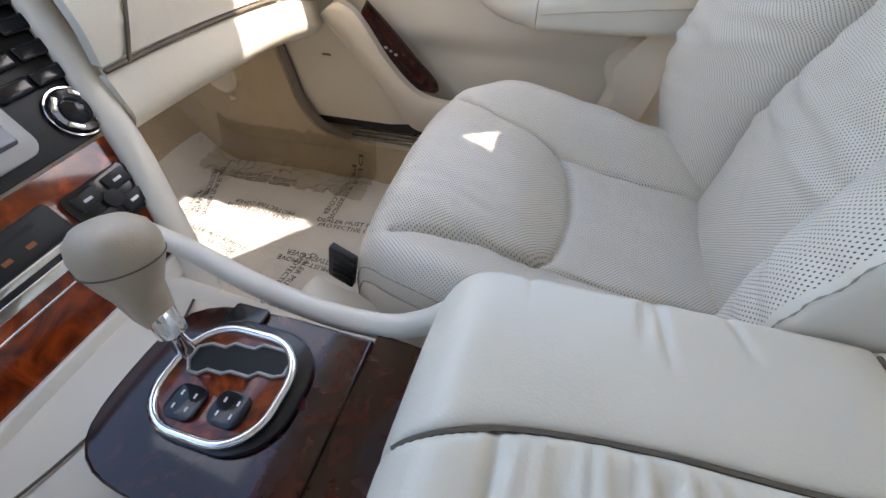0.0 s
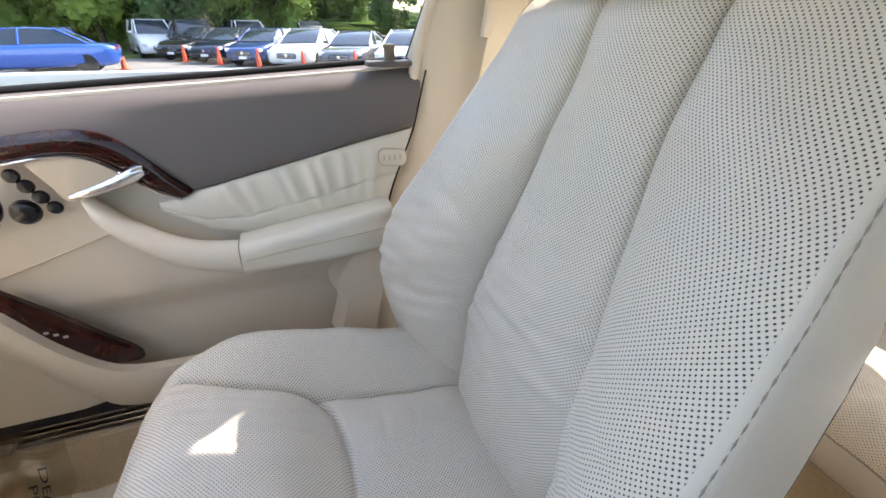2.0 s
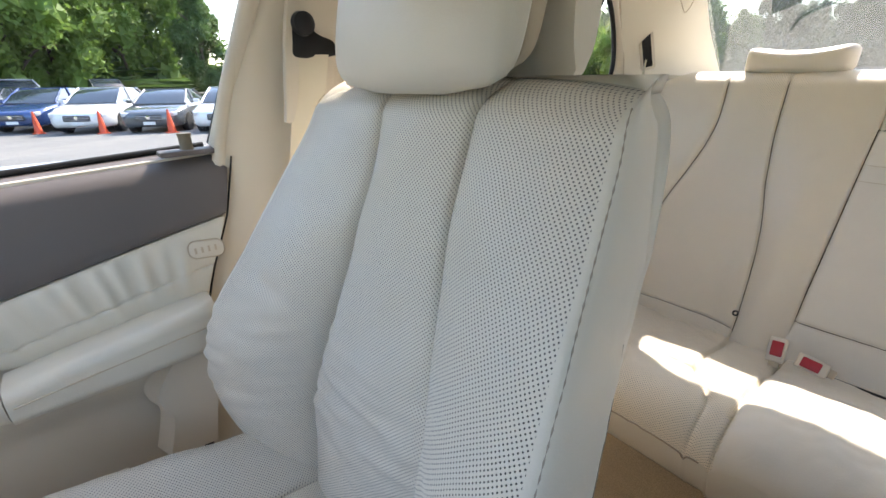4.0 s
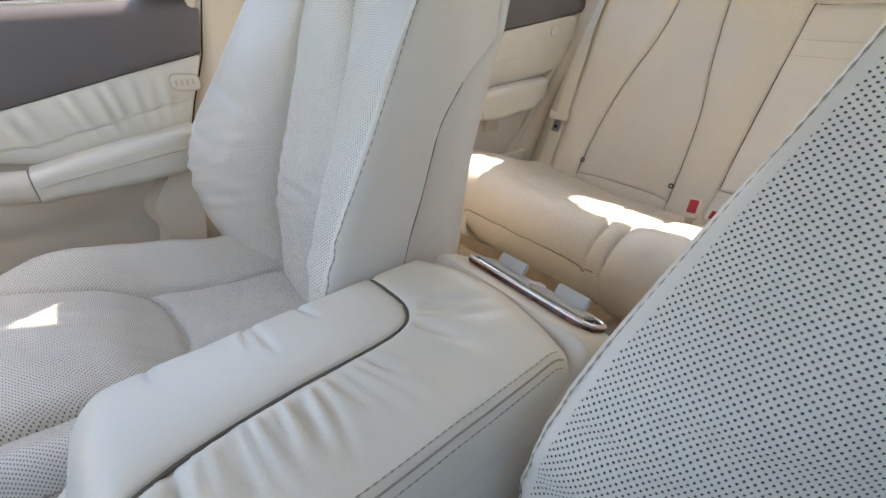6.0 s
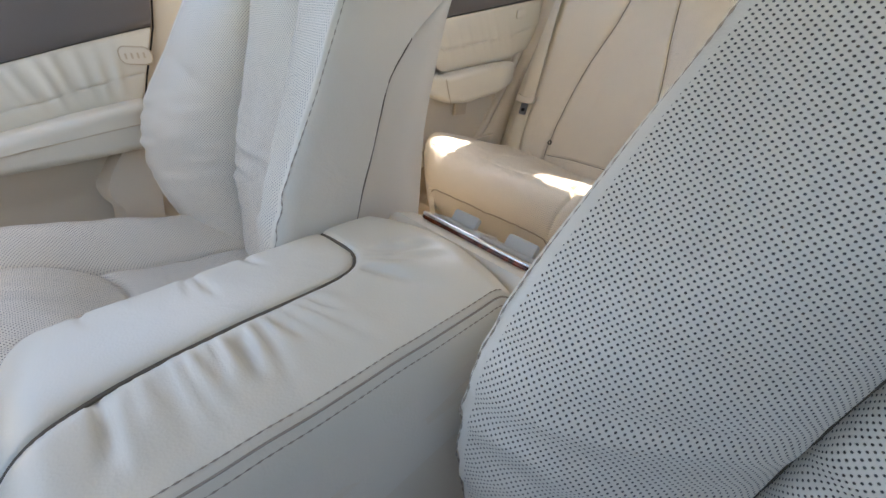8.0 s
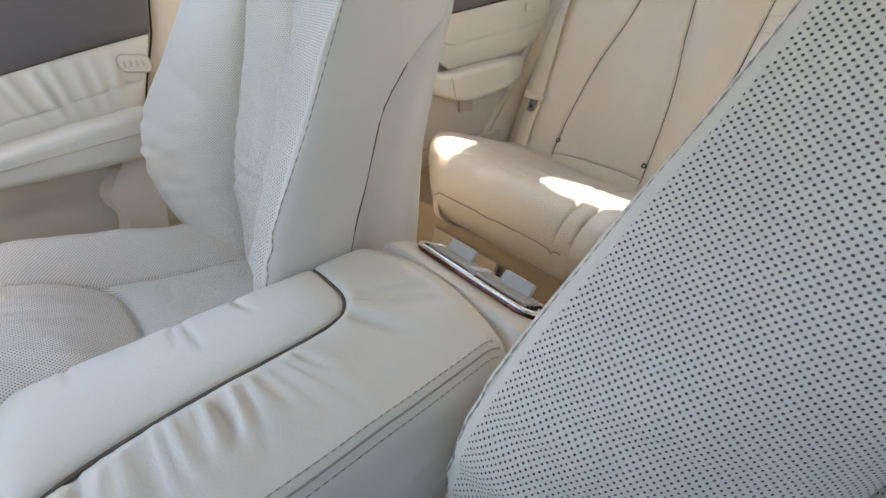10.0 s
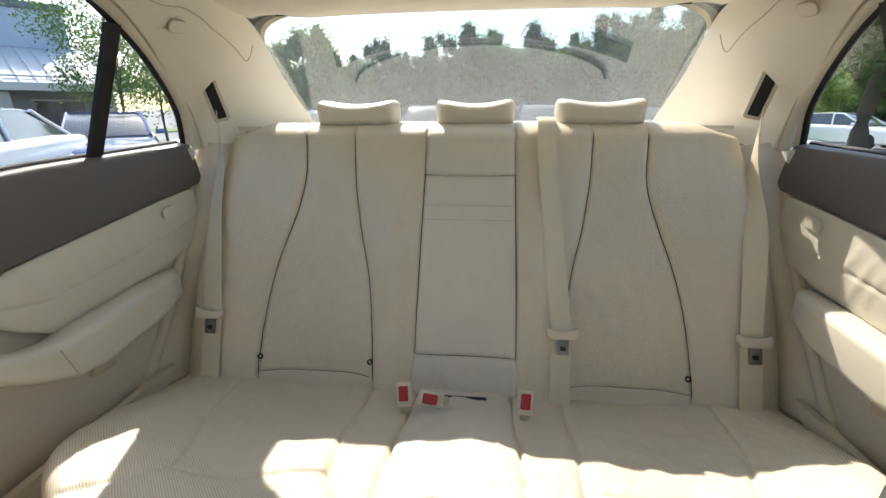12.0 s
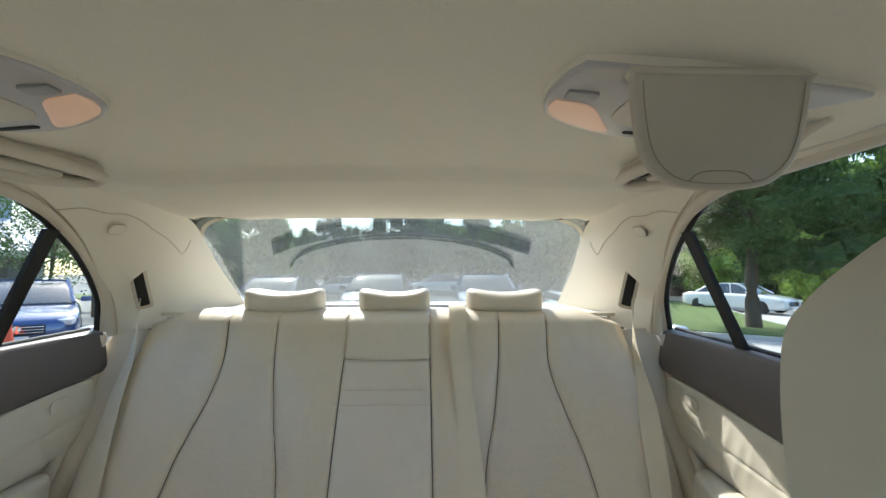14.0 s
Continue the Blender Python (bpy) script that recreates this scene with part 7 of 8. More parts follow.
# ---- paper floor cover with its printed warning ----
def floor_cover():
    cover = thing("plastic_floor_cover", "clear printed plastic film over the front floor mat", "floor cover", at=(0.45, 1.1, 0.325))
    gx, gy = np.meshgrid(np.linspace(0.17, 0.665, 60), np.linspace(0.84, 1.50, 80))
    h = lambda x, y: floor_z(np.asarray(x), np.asarray(y)) + 0.0075 + 0.0040 * fuzz(x, y, 0.17, 41) + 0.0014 * fuzz(x, y, 0.06, 42)  # noqa: E731
    slab("paper", np.stack([gx, gy, h(gx, gy)], -1), 0.001, PAPER, cover, "", out=(0, 0, 1))
    lines = ((0.50, 1.000, -177), (0.385, 1.285, -190), (0.315, 1.065, 83), (0.385, 1.021, -1), (0.605, 1.075, 89), (0.500, 1.232, -3), (0.525, 1.395, 112), (0.240, 0.975, -189), (0.44, 1.40, 95), (0.60, 1.30, -177), (0.27, 1.22, 95))
    for k, (x, y, a) in enumerate(lines):
        for row, words in enumerate(("DEALER MUST REMOVE", "PROTECTIVE COVER")):
            off = Matrix.Translation((x, y, 0)) @ pose(0, 0, 0, 0, 0, a + 90) @ Matrix.Translation((0, 0.009 - 0.018 * row, 0))
            ob = writing("print", words, 0.0178, off, INK, cover, 0.0002)
            co = np.empty(len(ob.data.vertices) * 3)
            ob.data.vertices.foreach_get("co", co)
            co = co.reshape(-1, 3)
            co[:, 2] += h(co[:, 0], co[:, 1]) + 0.0009
            ob.data.vertices.foreach_set("co", co.ravel())
    # the clear film that sticks out past the paper
    gx, gy = np.meshgrid(np.linspace(0.58, 0.712, 30), np.linspace(1.02, 1.46, 60))
    z = floor_z(gx, gy) + 0.012 + 0.012 * np.abs(fuzz(gx, gy, 0.06, 44)) + 0.02 * smooth(gx, 0.66, 0.71)
    film = slab("film_edge", np.stack([gx, gy, z], -1), 0.0006, FILM, cover, "crumpled clear plastic film", out=(0, 0, 1))
    film.visible_shadow = False
    return cover


console()
dashboard()
floor_cover()

# ---- belts, buckles, lamps and handles ----
def webbing(name, pts, width, material_, parent, label="", normal=(0, 1, 0), thick=0.0016, turns=None):
    """A belt: a flat band along a polyline; turns: its width direction at each point."""
    pts = np.array(pts, float)
    t = np.gradient(pts, axis=0)
    t /= np.linalg.norm(t, axis=1)[:, None]
    side = np.cross(t, np.asarray(normal, float)) if turns is None else np.array(turns, float)
    side /= np.linalg.norm(side, axis=1)[:, None]
    P = np.stack([pts + side * width * f for f in np.linspace(-0.5, 0.5, 7)], 1)
    nn = np.cross(t, side)
    nn /= np.linalg.norm(nn, axis=1)[:, None]
    P = P + nn[:, None] * (0.0012 * np.cos(np.linspace(-0.5, 0.5, 7) * math.pi))[None, :, None]
    return slab(name, P, thick, material_, parent, label)


def back_y(x, z):
    """The front of the rear backrest, roughly, just proud of it."""
    return -0.585 - 0.40 * (z - 0.5) + 0.030 * math.exp(-(((abs(x) - 0.62) / 0.085) ** 2)) * float(smooth(z, 1.06, 0.85)) + 0.008


def rear_belt(side, x_top, x_bottom, top, tongue_z, label):
    belt = thing("seat_belt", label, "seat belt", "rear seat belts", at=(x_bottom, -0.55, 0.5))
    n = 40
    zs = np.linspace(0.47, 1.0, n)
    xs = np.interp(zs, [0.47, tongue_z, 1.0], [x_bottom, x_bottom + 0.004 * side, x_top])
    pts = [(x, back_y(x, z) + 0.010, z) for x, z in zip(xs, zs)]
    if top is not None:
        pts = [p for p in pts if p[2] < tongue_z + 0.02]
        pts = np.r_[pts, bend([pts[-1], (0.5 * (pts[-1][0] + top[0]) - 0.004 * side, back_y(x_top, 0.88) + 0.012, 0.88), (0.25 * pts[-1][0] + 0.75 * top[0], -0.762, 1.0), top], 40)[1:]]
        f = np.clip((pts[:, 2] - tongue_z) / (1.10 - tongue_z), 0, 1)[:, None] ** 1.3
        turns = np.array([(1.0, 0, 0)]) * (1 - f) + np.array([(0.5 * side, -0.86, 0.1)]) * f
        webbing("webbing", pts, 0.046, BELT, belt, "cream woven webbing", turns=turns)
    else:
        pts = np.r_[pts, bend([pts[-1], (x_top, back_y(x_top, 1.05), 1.055), (x_top, -0.835, 1.098), (x_top, -0.885, 1.100)], 12)[1:]]
        webbing("webbing", pts, 0.046, BELT, belt, "cream woven webbing", turns=[(1, 0, 0)] * len(pts))
    c = Matrix.Translation((x_bottom + 0.003 * side, back_y(x_bottom, tongue_z) + 0.017, tongue_z)) @ pose(0, 0, 0, -68, 0, 0) @ pose(0, 0, 0, 0, 0, 180)
    prism("tongue", bend([(-0.036, 0.004), (-0.034, 0.016), (-0.022, 0.012), (0, 0.009), (0.022, 0.012), (0.034, 0.016), (0.036, 0.004), (0.030, -0.008), (0.014, -0.010), (-0.014, -0.010), (-0.030, -0.008), (-0.036, 0.004)], 40)[:-1].tolist(), c, 0.012, TRIM, belt, "cream belt tongue grip", 0.003)
    prism("blade", round_rect(0.026, 0.040, 0.003), c @ Matrix.Translation((0.002, -0.026, 0.003)), 0.003, BLADE, belt, "steel belt blade", 0.0005)
    prism("blade_hole", round_rect(0.013, 0.010, 0.002), c @ Matrix.Translation((0.002, -0.031, 0.0058)), 0.0006, RUBBER, belt, "", 0)
    return belt


rear_belt(1, 0.620, 0.620, (0.648, -0.790, 1.125), 0.650, "cream rear seat belt hanging from the pillar slot")
rear_belt(-1, -0.612, -0.622, (-0.658, -0.788, 1.125), 0.640, "cream rear seat belt hanging from the pillar slot")
rear_belt(-1, -0.187, -0.222, None, 0.625, "cream middle seat belt over the backrest")

for x, y, z, rz, lean in ((0.122, -0.468, 0.545, 6, -25), (0.062, -0.462, 0.542, 84, -18), (-0.134, -0.462, 0.548, -4, -25)):
    bk = thing("belt_buckle", "cream belt buckle with a red release button", "belt buckle", "belt buckles", at=(x, y, z - 0.03))
    m = Matrix.Translation((x, y, z)) @ pose(0, 0, 0, -62, 0, 0) @ pose(0, 0, 0, 0, 0, 180 + rz)
    box("case", (0.030, 0.052, 0.020), m, TRIM, bk, "cream plastic buckle case", 0.004, 3)
    box("release_button", (0.021, 0.032, 0.008), m @ Matrix.Translation((0, 0.002, 0.0085)), RED, bk, "red release button", 0.003)
    box("stalk", (0.018, 0.014, 0.010), m @ Matrix.Translation((0, -0.030, -0.002)), TRIM_DARK, bk, "beige buckle stalk", 0.003)
# the dark gap where the buckles come out
gap = box("seat_gap", (0.11, 0.022, 0.008), Matrix.Translation((0.0, -0.535, 0.485)), RUBBER, None, "", 0.003)
tagged(gap, "dark gap between rear cushion and backrest", "seat gap", kind="structure")

# front belt on the right pillar
fb = thing("seat_belt", "cream front seat belt with a black upper guide", "seat belt", at=(0.66, 0.25, 0.9))
pts = bend([(0.655, 0.245, 1.112), (0.655, 0.262, 1.03), (0.648, 0.285, 0.92), (0.645, 0.30, 0.75), (0.66, 0.30, 0.55)], 40)
webbing("webbing", pts, 0.047, BELT, fb, "cream woven webbing", turns=[(0.25, 0.97, 0)] * 40)
g = Matrix.Translation((0.655, 0.240, 1.118)) @ pose(0, 0, 0, 90, 0, 82)
prism("belt_guide", bend([(-0.034, -0.006), (-0.030, 0.012), (-0.010, 0.020), (0.012, 0.034), (0.028, 0.030), (0.032, 0.010), (0.034, -0.008), (0.0, -0.012), (-0.034, -0.006)], 36)[:-1].tolist(), g, 0.012, BLACK, fb, "black plastic belt guide", 0.004)
turned("guide_bolt", [(0.016, 0), (0.015, 0.010), (0.010, 0.014), (0.0001, 0.015)], Matrix.Translation((0.650, 0.258, 1.150)) @ pose(0, 0, 0, 0, -90, 0), BLACK, fb, "black guide cover", 20)
# front buckle beside the passenger cushion
bk = thing("belt_buckle", "cream front belt buckle with a red button", "belt buckle", at=(0.135, 0.42, 0.55))
m = Matrix.Translation((0.114, 0.487, 0.658)) @ pose(0, 0, 0, -8, -4, 0)
box("case", (0.022, 0.032, 0.075), m, TRIM, bk, "cream plastic buckle case", 0.005, 3)
box("release_button", (0.014, 0.024, 0.006), m @ Matrix.Translation((0, 0.002, 0.037)), RED, bk, "red release button", 0.002)
box("stalk", (0.010, 0.020, 0.20), m @ Matrix.Translation((0, 0.0, -0.13)), BLACK, bk, "dark buckle stalk", 0.003)

# cover plate on the apron under the right rear cushion
plate = thing("heel_plate", "tan storage flap under the rear cushion", "storage flap", at=(0.44, -0.115, 0.33))
box("flap", (0.235, 0.012, 0.068), Matrix.Translation((0.442, -0.112, 0.345)) @ pose(0, 0, 0, 14, 0, 0), TRIM_DARK, plate, "tan plastic flap", 0.004)
box("grip", (0.042, 0.006, 0.016), Matrix.Translation((0.446, -0.104, 0.352)) @ pose(0, 0, 0, 14, 0, 0), SEAM, plate, "recessed dark grip", 0.003)
box("grip_rim", (0.050, 0.006, 0.024), Matrix.Translation((0.446, -0.1065, 0.352)) @ pose(0, 0, 0, 14, 0, 0), TRIM, plate, "", 0.003)

# roof lamps with folding mirrors, and grab handles
LAMP_LIT = bpy.data.materials.new("lit_reading_lens")
LAMP_LIT.use_nodes = True
_b = LAMP_LIT.node_tree.nodes["Principled BSDF"]
_b.inputs["Base Color"].default_value = (0.60, 0.50, 0.44, 1)
_b.inputs["Roughness"].default_value = 0.4
_b.inputs["Emission Color"].default_value = (1.0, 0.48, 0.22, 1)
_b.inputs["Emission Strength"].default_value = 0.06
for s, side in ((1, "right"), (-1, "left")):
    lamp = thing("roof_lamp", "frosted rear reading lamp with a folded-down vanity mirror", "roof lamp", "roof lamps", at=(s * 0.38, -0.06, 1.375))
    base = Matrix.Translation((s * 0.378, -0.050, 1.372)) @ pose(0, 0, 0, 180, 0, 0) @ pose(0, 0, 0, 0, -s * 5, 0)
    # outline in the lamp's own plane: x outwards, y to the front
    sx = s
    out = bend([(-0.120, -0.026), (-0.131, 0.0), (-0.136, 0.055), (-0.120, 0.098), (-0.06, 0.130), (0.01, 0.136), (0.07, 0.090), (0.145, -0.012), (0.150, -0.020), (0.10, -0.024), (0.0, -0.026), (-0.09, -0.027), (-0.120, -0.026)], 70)[:-1]
    out = out * [sx, 1]
    prism("lamp_base", ((out if sx > 0 else out[::-1]) * 1.015).tolist(), base @ Matrix.Translation((0, 0, -0.014)), 0.018, LINING, lamp, "cream cloth lamp surround", 0.004)
    prism("lens", (out if sx > 0 else out[::-1]).tolist(), base, 0.008, LENS, lamp, "frosted plastic lamp lens", 0.004, 3)
    lit = bend([(-0.126, 0.046), (-0.129, 0.066), (-0.114, 0.094), (-0.06, 0.122), (-0.040, 0.122), (-0.058, 0.092), (-0.085, 0.056), (-0.126, 0.046)], 40)[:-1] * [sx, 1]
    prism("reading_light", (lit if sx > 0 else lit[::-1]).tolist(), base @ Matrix.Translation((0, 0, 0.0065)), 0.003, LAMP_LIT, lamp, "glowing orange reading light", 0.001)
    prism("lamp_switch", round_rect(0.032, 0.018, 0.003), base @ Matrix.Translation((-sx * 0.104, 0.030, 0.007)), 0.004, GREY_PLASTIC, lamp, "grey lamp switch", 0.001)
    prism("lamp_slot", round_rect(0.050, 0.009, 0.004), base @ Matrix.Translation((sx * 0.004, 0.120, 0.0072)), 0.002, RUBBER, lamp, "dark slot in the lamp", 0.0008)
    prism("mirror_well", round_rect(0.13, 0.105, 0.03), base @ Matrix.Translation((sx * 0.010, 0.046, 0.0075)), 0.002, TRIM, lamp, "cream mirror recess", 0.001)
    # the flap hangs down, turned on its front edge
    fx0, fx1, yf = (0.299, 0.464, -0.028)
    w = fx1 - fx0
    prof = bend([(-w / 2, 0.0), (-w / 2 + 0.004, -0.04), (-w / 2 + 0.014, -0.078), (-w / 2 + 0.038, -0.100), (0, -0.105), (w / 2 - 0.038, -0.100), (w / 2 - 0.014, -0.078), (w / 2 - 0.004, -0.04), (w / 2, 0.0)], 50)
    hang = Matrix.Translation((s * (fx0 + fx1) / 2, yf, 1.370)) @ pose(0, 0, 0, 90 - 6, 0, 0)
    flap = prism("mirror_flap", prof.tolist(), hang @ Matrix.Translation((0, 0, -0.007)), 0.014, FLAP, lamp, "taupe leather vanity mirror flap", 0.005, 3)
    groove_pts = [tuple(hang @ Vector((a * 0.90, b * 0.92 - 0.003, -0.0074))) for a, b in prof if b < -0.002]
    tube("flap_seam", groove_pts, 0.0006, SEAM_SOFT, flap, "", sides=5)
    notch = bend([(-0.03, -0.098), (-0.02, -0.090), (0, -0.088), (0.02, -0.090), (0.03, -0.098)], 16)
    tube("finger_notch", [tuple(hang @ Vector((a, b, -0.0074))) for a, b in notch], 0.0007, SEAM_SOFT, flap, "", sides=5)
    tube("hinge", [(s * (fx0 - 0.002), yf, 1.370), (s * (fx1 + 0.002), yf, 1.370)], 0.007, TRIM, lamp, "cream flap hinge", sides=10)
    # grab handle
    gh = thing("grab_handle", "cream roof grab handle with a dark hinge gap", "grab handle", "grab handles", at=(s * 0.52, -0.3, 1.35))
    inner = bend([(0.478, -0.085, 1.370), (0.468, -0.15, 1.362), (0.455, -0.30, 1.359), (0.449, -0.365, 1.357), (0.453, -0.395, 1.355)], 30)
    outer = bend([(0.470, -0.402, 1.350), (0.488, -0.375, 1.344), (0.508, -0.30, 1.340), (0.530, -0.17, 1.340), (0.540, -0.085, 1.352)], 30)
    loop = np.r_[inner, outer] * [s, 1, 1]
    tube("handle_rim", loop, np.interp(np.linspace(0, 1, 60), [0, 0.1, 0.35, 0.5, 0.65, 0.9, 1], [0.003, 0.010, 0.012, 0.010, 0.013, 0.012, 0.003]), TRIM, gh, "cream moulded handle surround", sides=14)
    well = np.stack([inner, outer[::-1]]) * [s, 1, 1] + [0, 0, 0.012]
    slab("handle_well", well, (0, 0, 0.006), TRIM, gh, "cream recess behind the grip", out=(0, 0, -1))
    grip = 0.45 * inner + 0.55 * outer[::-1]
    tube("grip", grip[:24] * [s, 1, 1] + [0, 0, -0.002], np.interp(np.linspace(0, 1, 24), [0, 0.12, 0.85, 1], [0.004, 0.012, 0.013, 0.008]), TRIM, gh, "cream handle grip", sides=14, flatten=0.7)
    box("hinge_gap", (0.020, 0.030, 0.010), Matrix.Translation((s * 0.472, -0.362, 1.360)), RUBBER, gh, "dark hinge gap", 0.002)

# ---- outside: ground, cars, trees and the building ----
def ground_z(x, y):
    return -0.03 * np.clip(np.abs(x) - 1.2, 0, 18) - 0.02 * np.clip(-y - 4, 0, 10) * 0.8


ASPHALT = material("worn_asphalt", (0.17, 0.165, 0.155), 0.9, spread=0.25, size=1.5, bump=0.6, bump_size=0.02, fine=0.25)
GRASS = material("mown_grass", (0.11, 0.16, 0.035), 0.95, spread=0.35, size=0.4, bump=1.0, bump_size=0.03, fine=0.4)
CONCRETE = material("pale_concrete", (0.46, 0.44, 0.40), 0.85, spread=0.12, size=0.5, bump=0.4, bump_size=0.01, fine=0.12)
LINE = material("faded_yellow_paint", (0.55, 0.42, 0.14), 0.8, spread=0.3, size=0.1, fine=0.3)
BARK = material("tree_bark", (0.10, 0.075, 0.055), 0.95, spread=0.3, size=0.1, bump=1.0, bump_size=0.02, fine=0.3)
LEAF = material("leaves", (0.17, 0.27, 0.05), 0.6, spread=0.45, size=0.8, fine=0.2)
LEAF_LIGHT = material("light_leaves", (0.28, 0.39, 0.07), 0.6, spread=0.4, size=0.6, fine=0.2)
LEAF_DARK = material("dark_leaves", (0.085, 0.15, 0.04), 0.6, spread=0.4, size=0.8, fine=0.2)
for ma in (LEAF, LEAF_LIGHT, LEAF_DARK):
    nt = ma.node_tree
    pb = nt.nodes["Principled BSDF"]
    thin = nt.nodes.new("ShaderNodeBsdfTranslucent")
    both = nt.nodes.new("ShaderNodeMixShader")
    both.inputs[0].default_value = 0.5
    nt.links.new(pb.inputs["Base Color"].links[0].from_socket, thin.inputs["Color"])
    nt.links.new(pb.outputs[0], both.inputs[1])
    nt.links.new(thin.outputs[0], both.inputs[2])
    nt.links.new(both.outputs[0], nt.nodes["Material Output"].inputs["Surface"])
ORANGE = material("cone_orange", (0.65, 0.075, 0.02), 0.5, spread=0.1)
TYRE = material("tyre", (0.015, 0.015, 0.016), 0.85)
RIM = material("alloy_rim", (0.5, 0.5, 0.51), 0.3, 1.0)
CAR_GLASS = material("dark_car_glass", (0.03, 0.04, 0.05), 0.06, spread=0.1, coat=0.5)
LIGHT_GLASS = material("lamp_glass", (0.6, 0.62, 0.64), 0.1, spread=0.05, coat=0.6)
TAIL = material("tail_lamp", (0.35, 0.02, 0.02), 0.2, coat=0.5)
STONE = material("grey_block_wall", (0.26, 0.25, 0.25), 0.9, spread=0.2, size=0.5, bump=0.5, bump_size=0.03, fine=0.2)
METAL_ROOF = material("pale_standing_seam_metal", (0.55, 0.55, 0.56), 0.45, 0.3, spread=0.06, size=1.0)
BRICK = material("dark_brick_wall", (0.10, 0.065, 0.055), 0.9, spread=0.3, size=0.5, fine=0.3)

side = np.r_[-1500, -300, -120, -60, np.linspace(-40, 40, 90), 60, 120, 300, 1500]
gx, gy = np.meshgrid(side, side)
V = np.stack([gx, gy, ground_z(gx, gy) - 0.02], -1)
ground = part("ground", mesh("ground", V.reshape(-1, 3), flip_if(grid_faces(len(side), len(side)), V.reshape(-1, 3), (0, 0, 1))), ASPHALT)
tagged(ground, "pale worn asphalt parking lot", "ground", kind="structure")


def ground_strip(name, x0, x1, y0, y1, lift, material_, label, category, n=40, turn=0.0, kind="structure"):
    gx, gy = np.meshgrid(np.linspace(x0, x1, n), np.linspace(y0, y1, n))
    cx, cy, a = (x0 + x1) / 2, (y0 + y1) / 2, radians(turn)
    px, py = cx + (gx - cx) * math.cos(a) - (gy - cy) * math.sin(a), cy + (gx - cx) * math.sin(a) + (gy - cy) * math.cos(a)
    ob = slab(name, np.stack([px, py, ground_z(px, py) - 0.02 + lift], -1), (0, 0, -lift - 0.05), material_, None, "", out=(0, 0, 1))
    return tagged(ob, label, category, kind=kind)


# grass islands with kerbs beyond the left side, and the road behind them
ground_strip("kerb", -14.0, -6.2, -30, -9.0, 0.11, CONCRETE, "pale concrete kerb round the grass strip", "kerb", turn=-25)
ground_strip("verge", -13.75, -6.45, -29.8, -9.2, 0.14, GRASS, "mown grass strip beside the parking lot", "grass", turn=-25)
ground_strip("road", -23.5, -15.0, -60, 10, 0.02, CONCRETE, "pale sunlit road beyond the grass", "road", turn=-25)
ground_strip("verge", -32, -24.0, -60, 10, 0.12, GRASS, "grass verge beyond the road", "grass", turn=-25)
ground_strip("verge", 27, 40, -40, 45, 0.10, GRASS, "grass verge under the trees", "grass", turn=0)
for k in range(7):
    ground_strip("bay_line", 4.2, 8.8, 3.5 - 2.5 * k - 0.05, 3.5 - 2.5 * k + 0.05, 0.012, LINE, "faded yellow parking bay line", "road marking", 8, turn=-18)


def leaf_cloud(n, rx, rz, seed, size, clumps=70, droop=0.0, cone=False, cores=True):
    """Many small leaf blades gathered in uneven clumps."""
    r = np.random.RandomState(seed)
    c = []
    while len(c) < clumps:
        p = r.uniform(-1, 1, 3)
        q = np.linalg.norm(p)
        if 0.2 < q < 1:
            if cone:
                f = (p[2] + 1) / 2
                p[:2] *= (1.05 - f)
            c.append(p)
    c = np.array(c)
    sizes = r.uniform(0.20, 0.38, clumps) * (0.75 if cone else 1)
    k = r.randint(0, clumps, n)
    d = r.normal(size=(n, 3))
    d /= np.linalg.norm(d, axis=1)[:, None]
    pos = c[k] + d * (sizes[k] * r.uniform(0.05, 1.0, n) ** 0.5)[:, None]
    pos *= [rx, rx, rz]
    a = r.normal(size=(n, 3))
    a[:, 2] -= droop
    a /= np.linalg.norm(a, axis=1)[:, None]
    b = np.cross(a, r.normal(size=(n, 3)))
    b /= np.linalg.norm(b, axis=1)[:, None]
    L = size * r.uniform(0.6, 1.3, n)[:, None]
    V = np.stack([pos - a * L, pos + b * L * 0.45, pos + a * L, pos - b * L * 0.45], 1).reshape(-1, 3)
    if not cores:
        return V, np.arange(len(V)).reshape(-1, 4)
    # rough cores that fill the clumps
    g = np.linspace(-1, 1, 4)
    quads = []
    for ax in range(3):
        for sg in (-1, 1):
            for i in range(3):
                for j in range(3):
                    q = np.zeros((4, 3))
                    q[:, ax], q[:, (ax + 1) % 3], q[:, (ax + 2) % 3] = sg, g[[i, i + 1, i + 1, i]], g[[j, j, j + 1, j + 1]]
                    quads.append(q / np.linalg.norm(q, axis=1)[:, None])
    ball = np.array(quads).reshape(-1, 3)
    lump = 1 + 0.30 * np.sin(ball @ np.array([[5.1], [3.7], [4.3]]) * 1.7).ravel()
    core = (c[:, None] + (ball * lump[:, None])[None] * (sizes * 0.52)[:, None, None]) * [rx, rx, rz]
    V = np.r_[V, core.reshape(-1, 3)]
    return V, np.arange(len(V)).reshape(-1, 4)


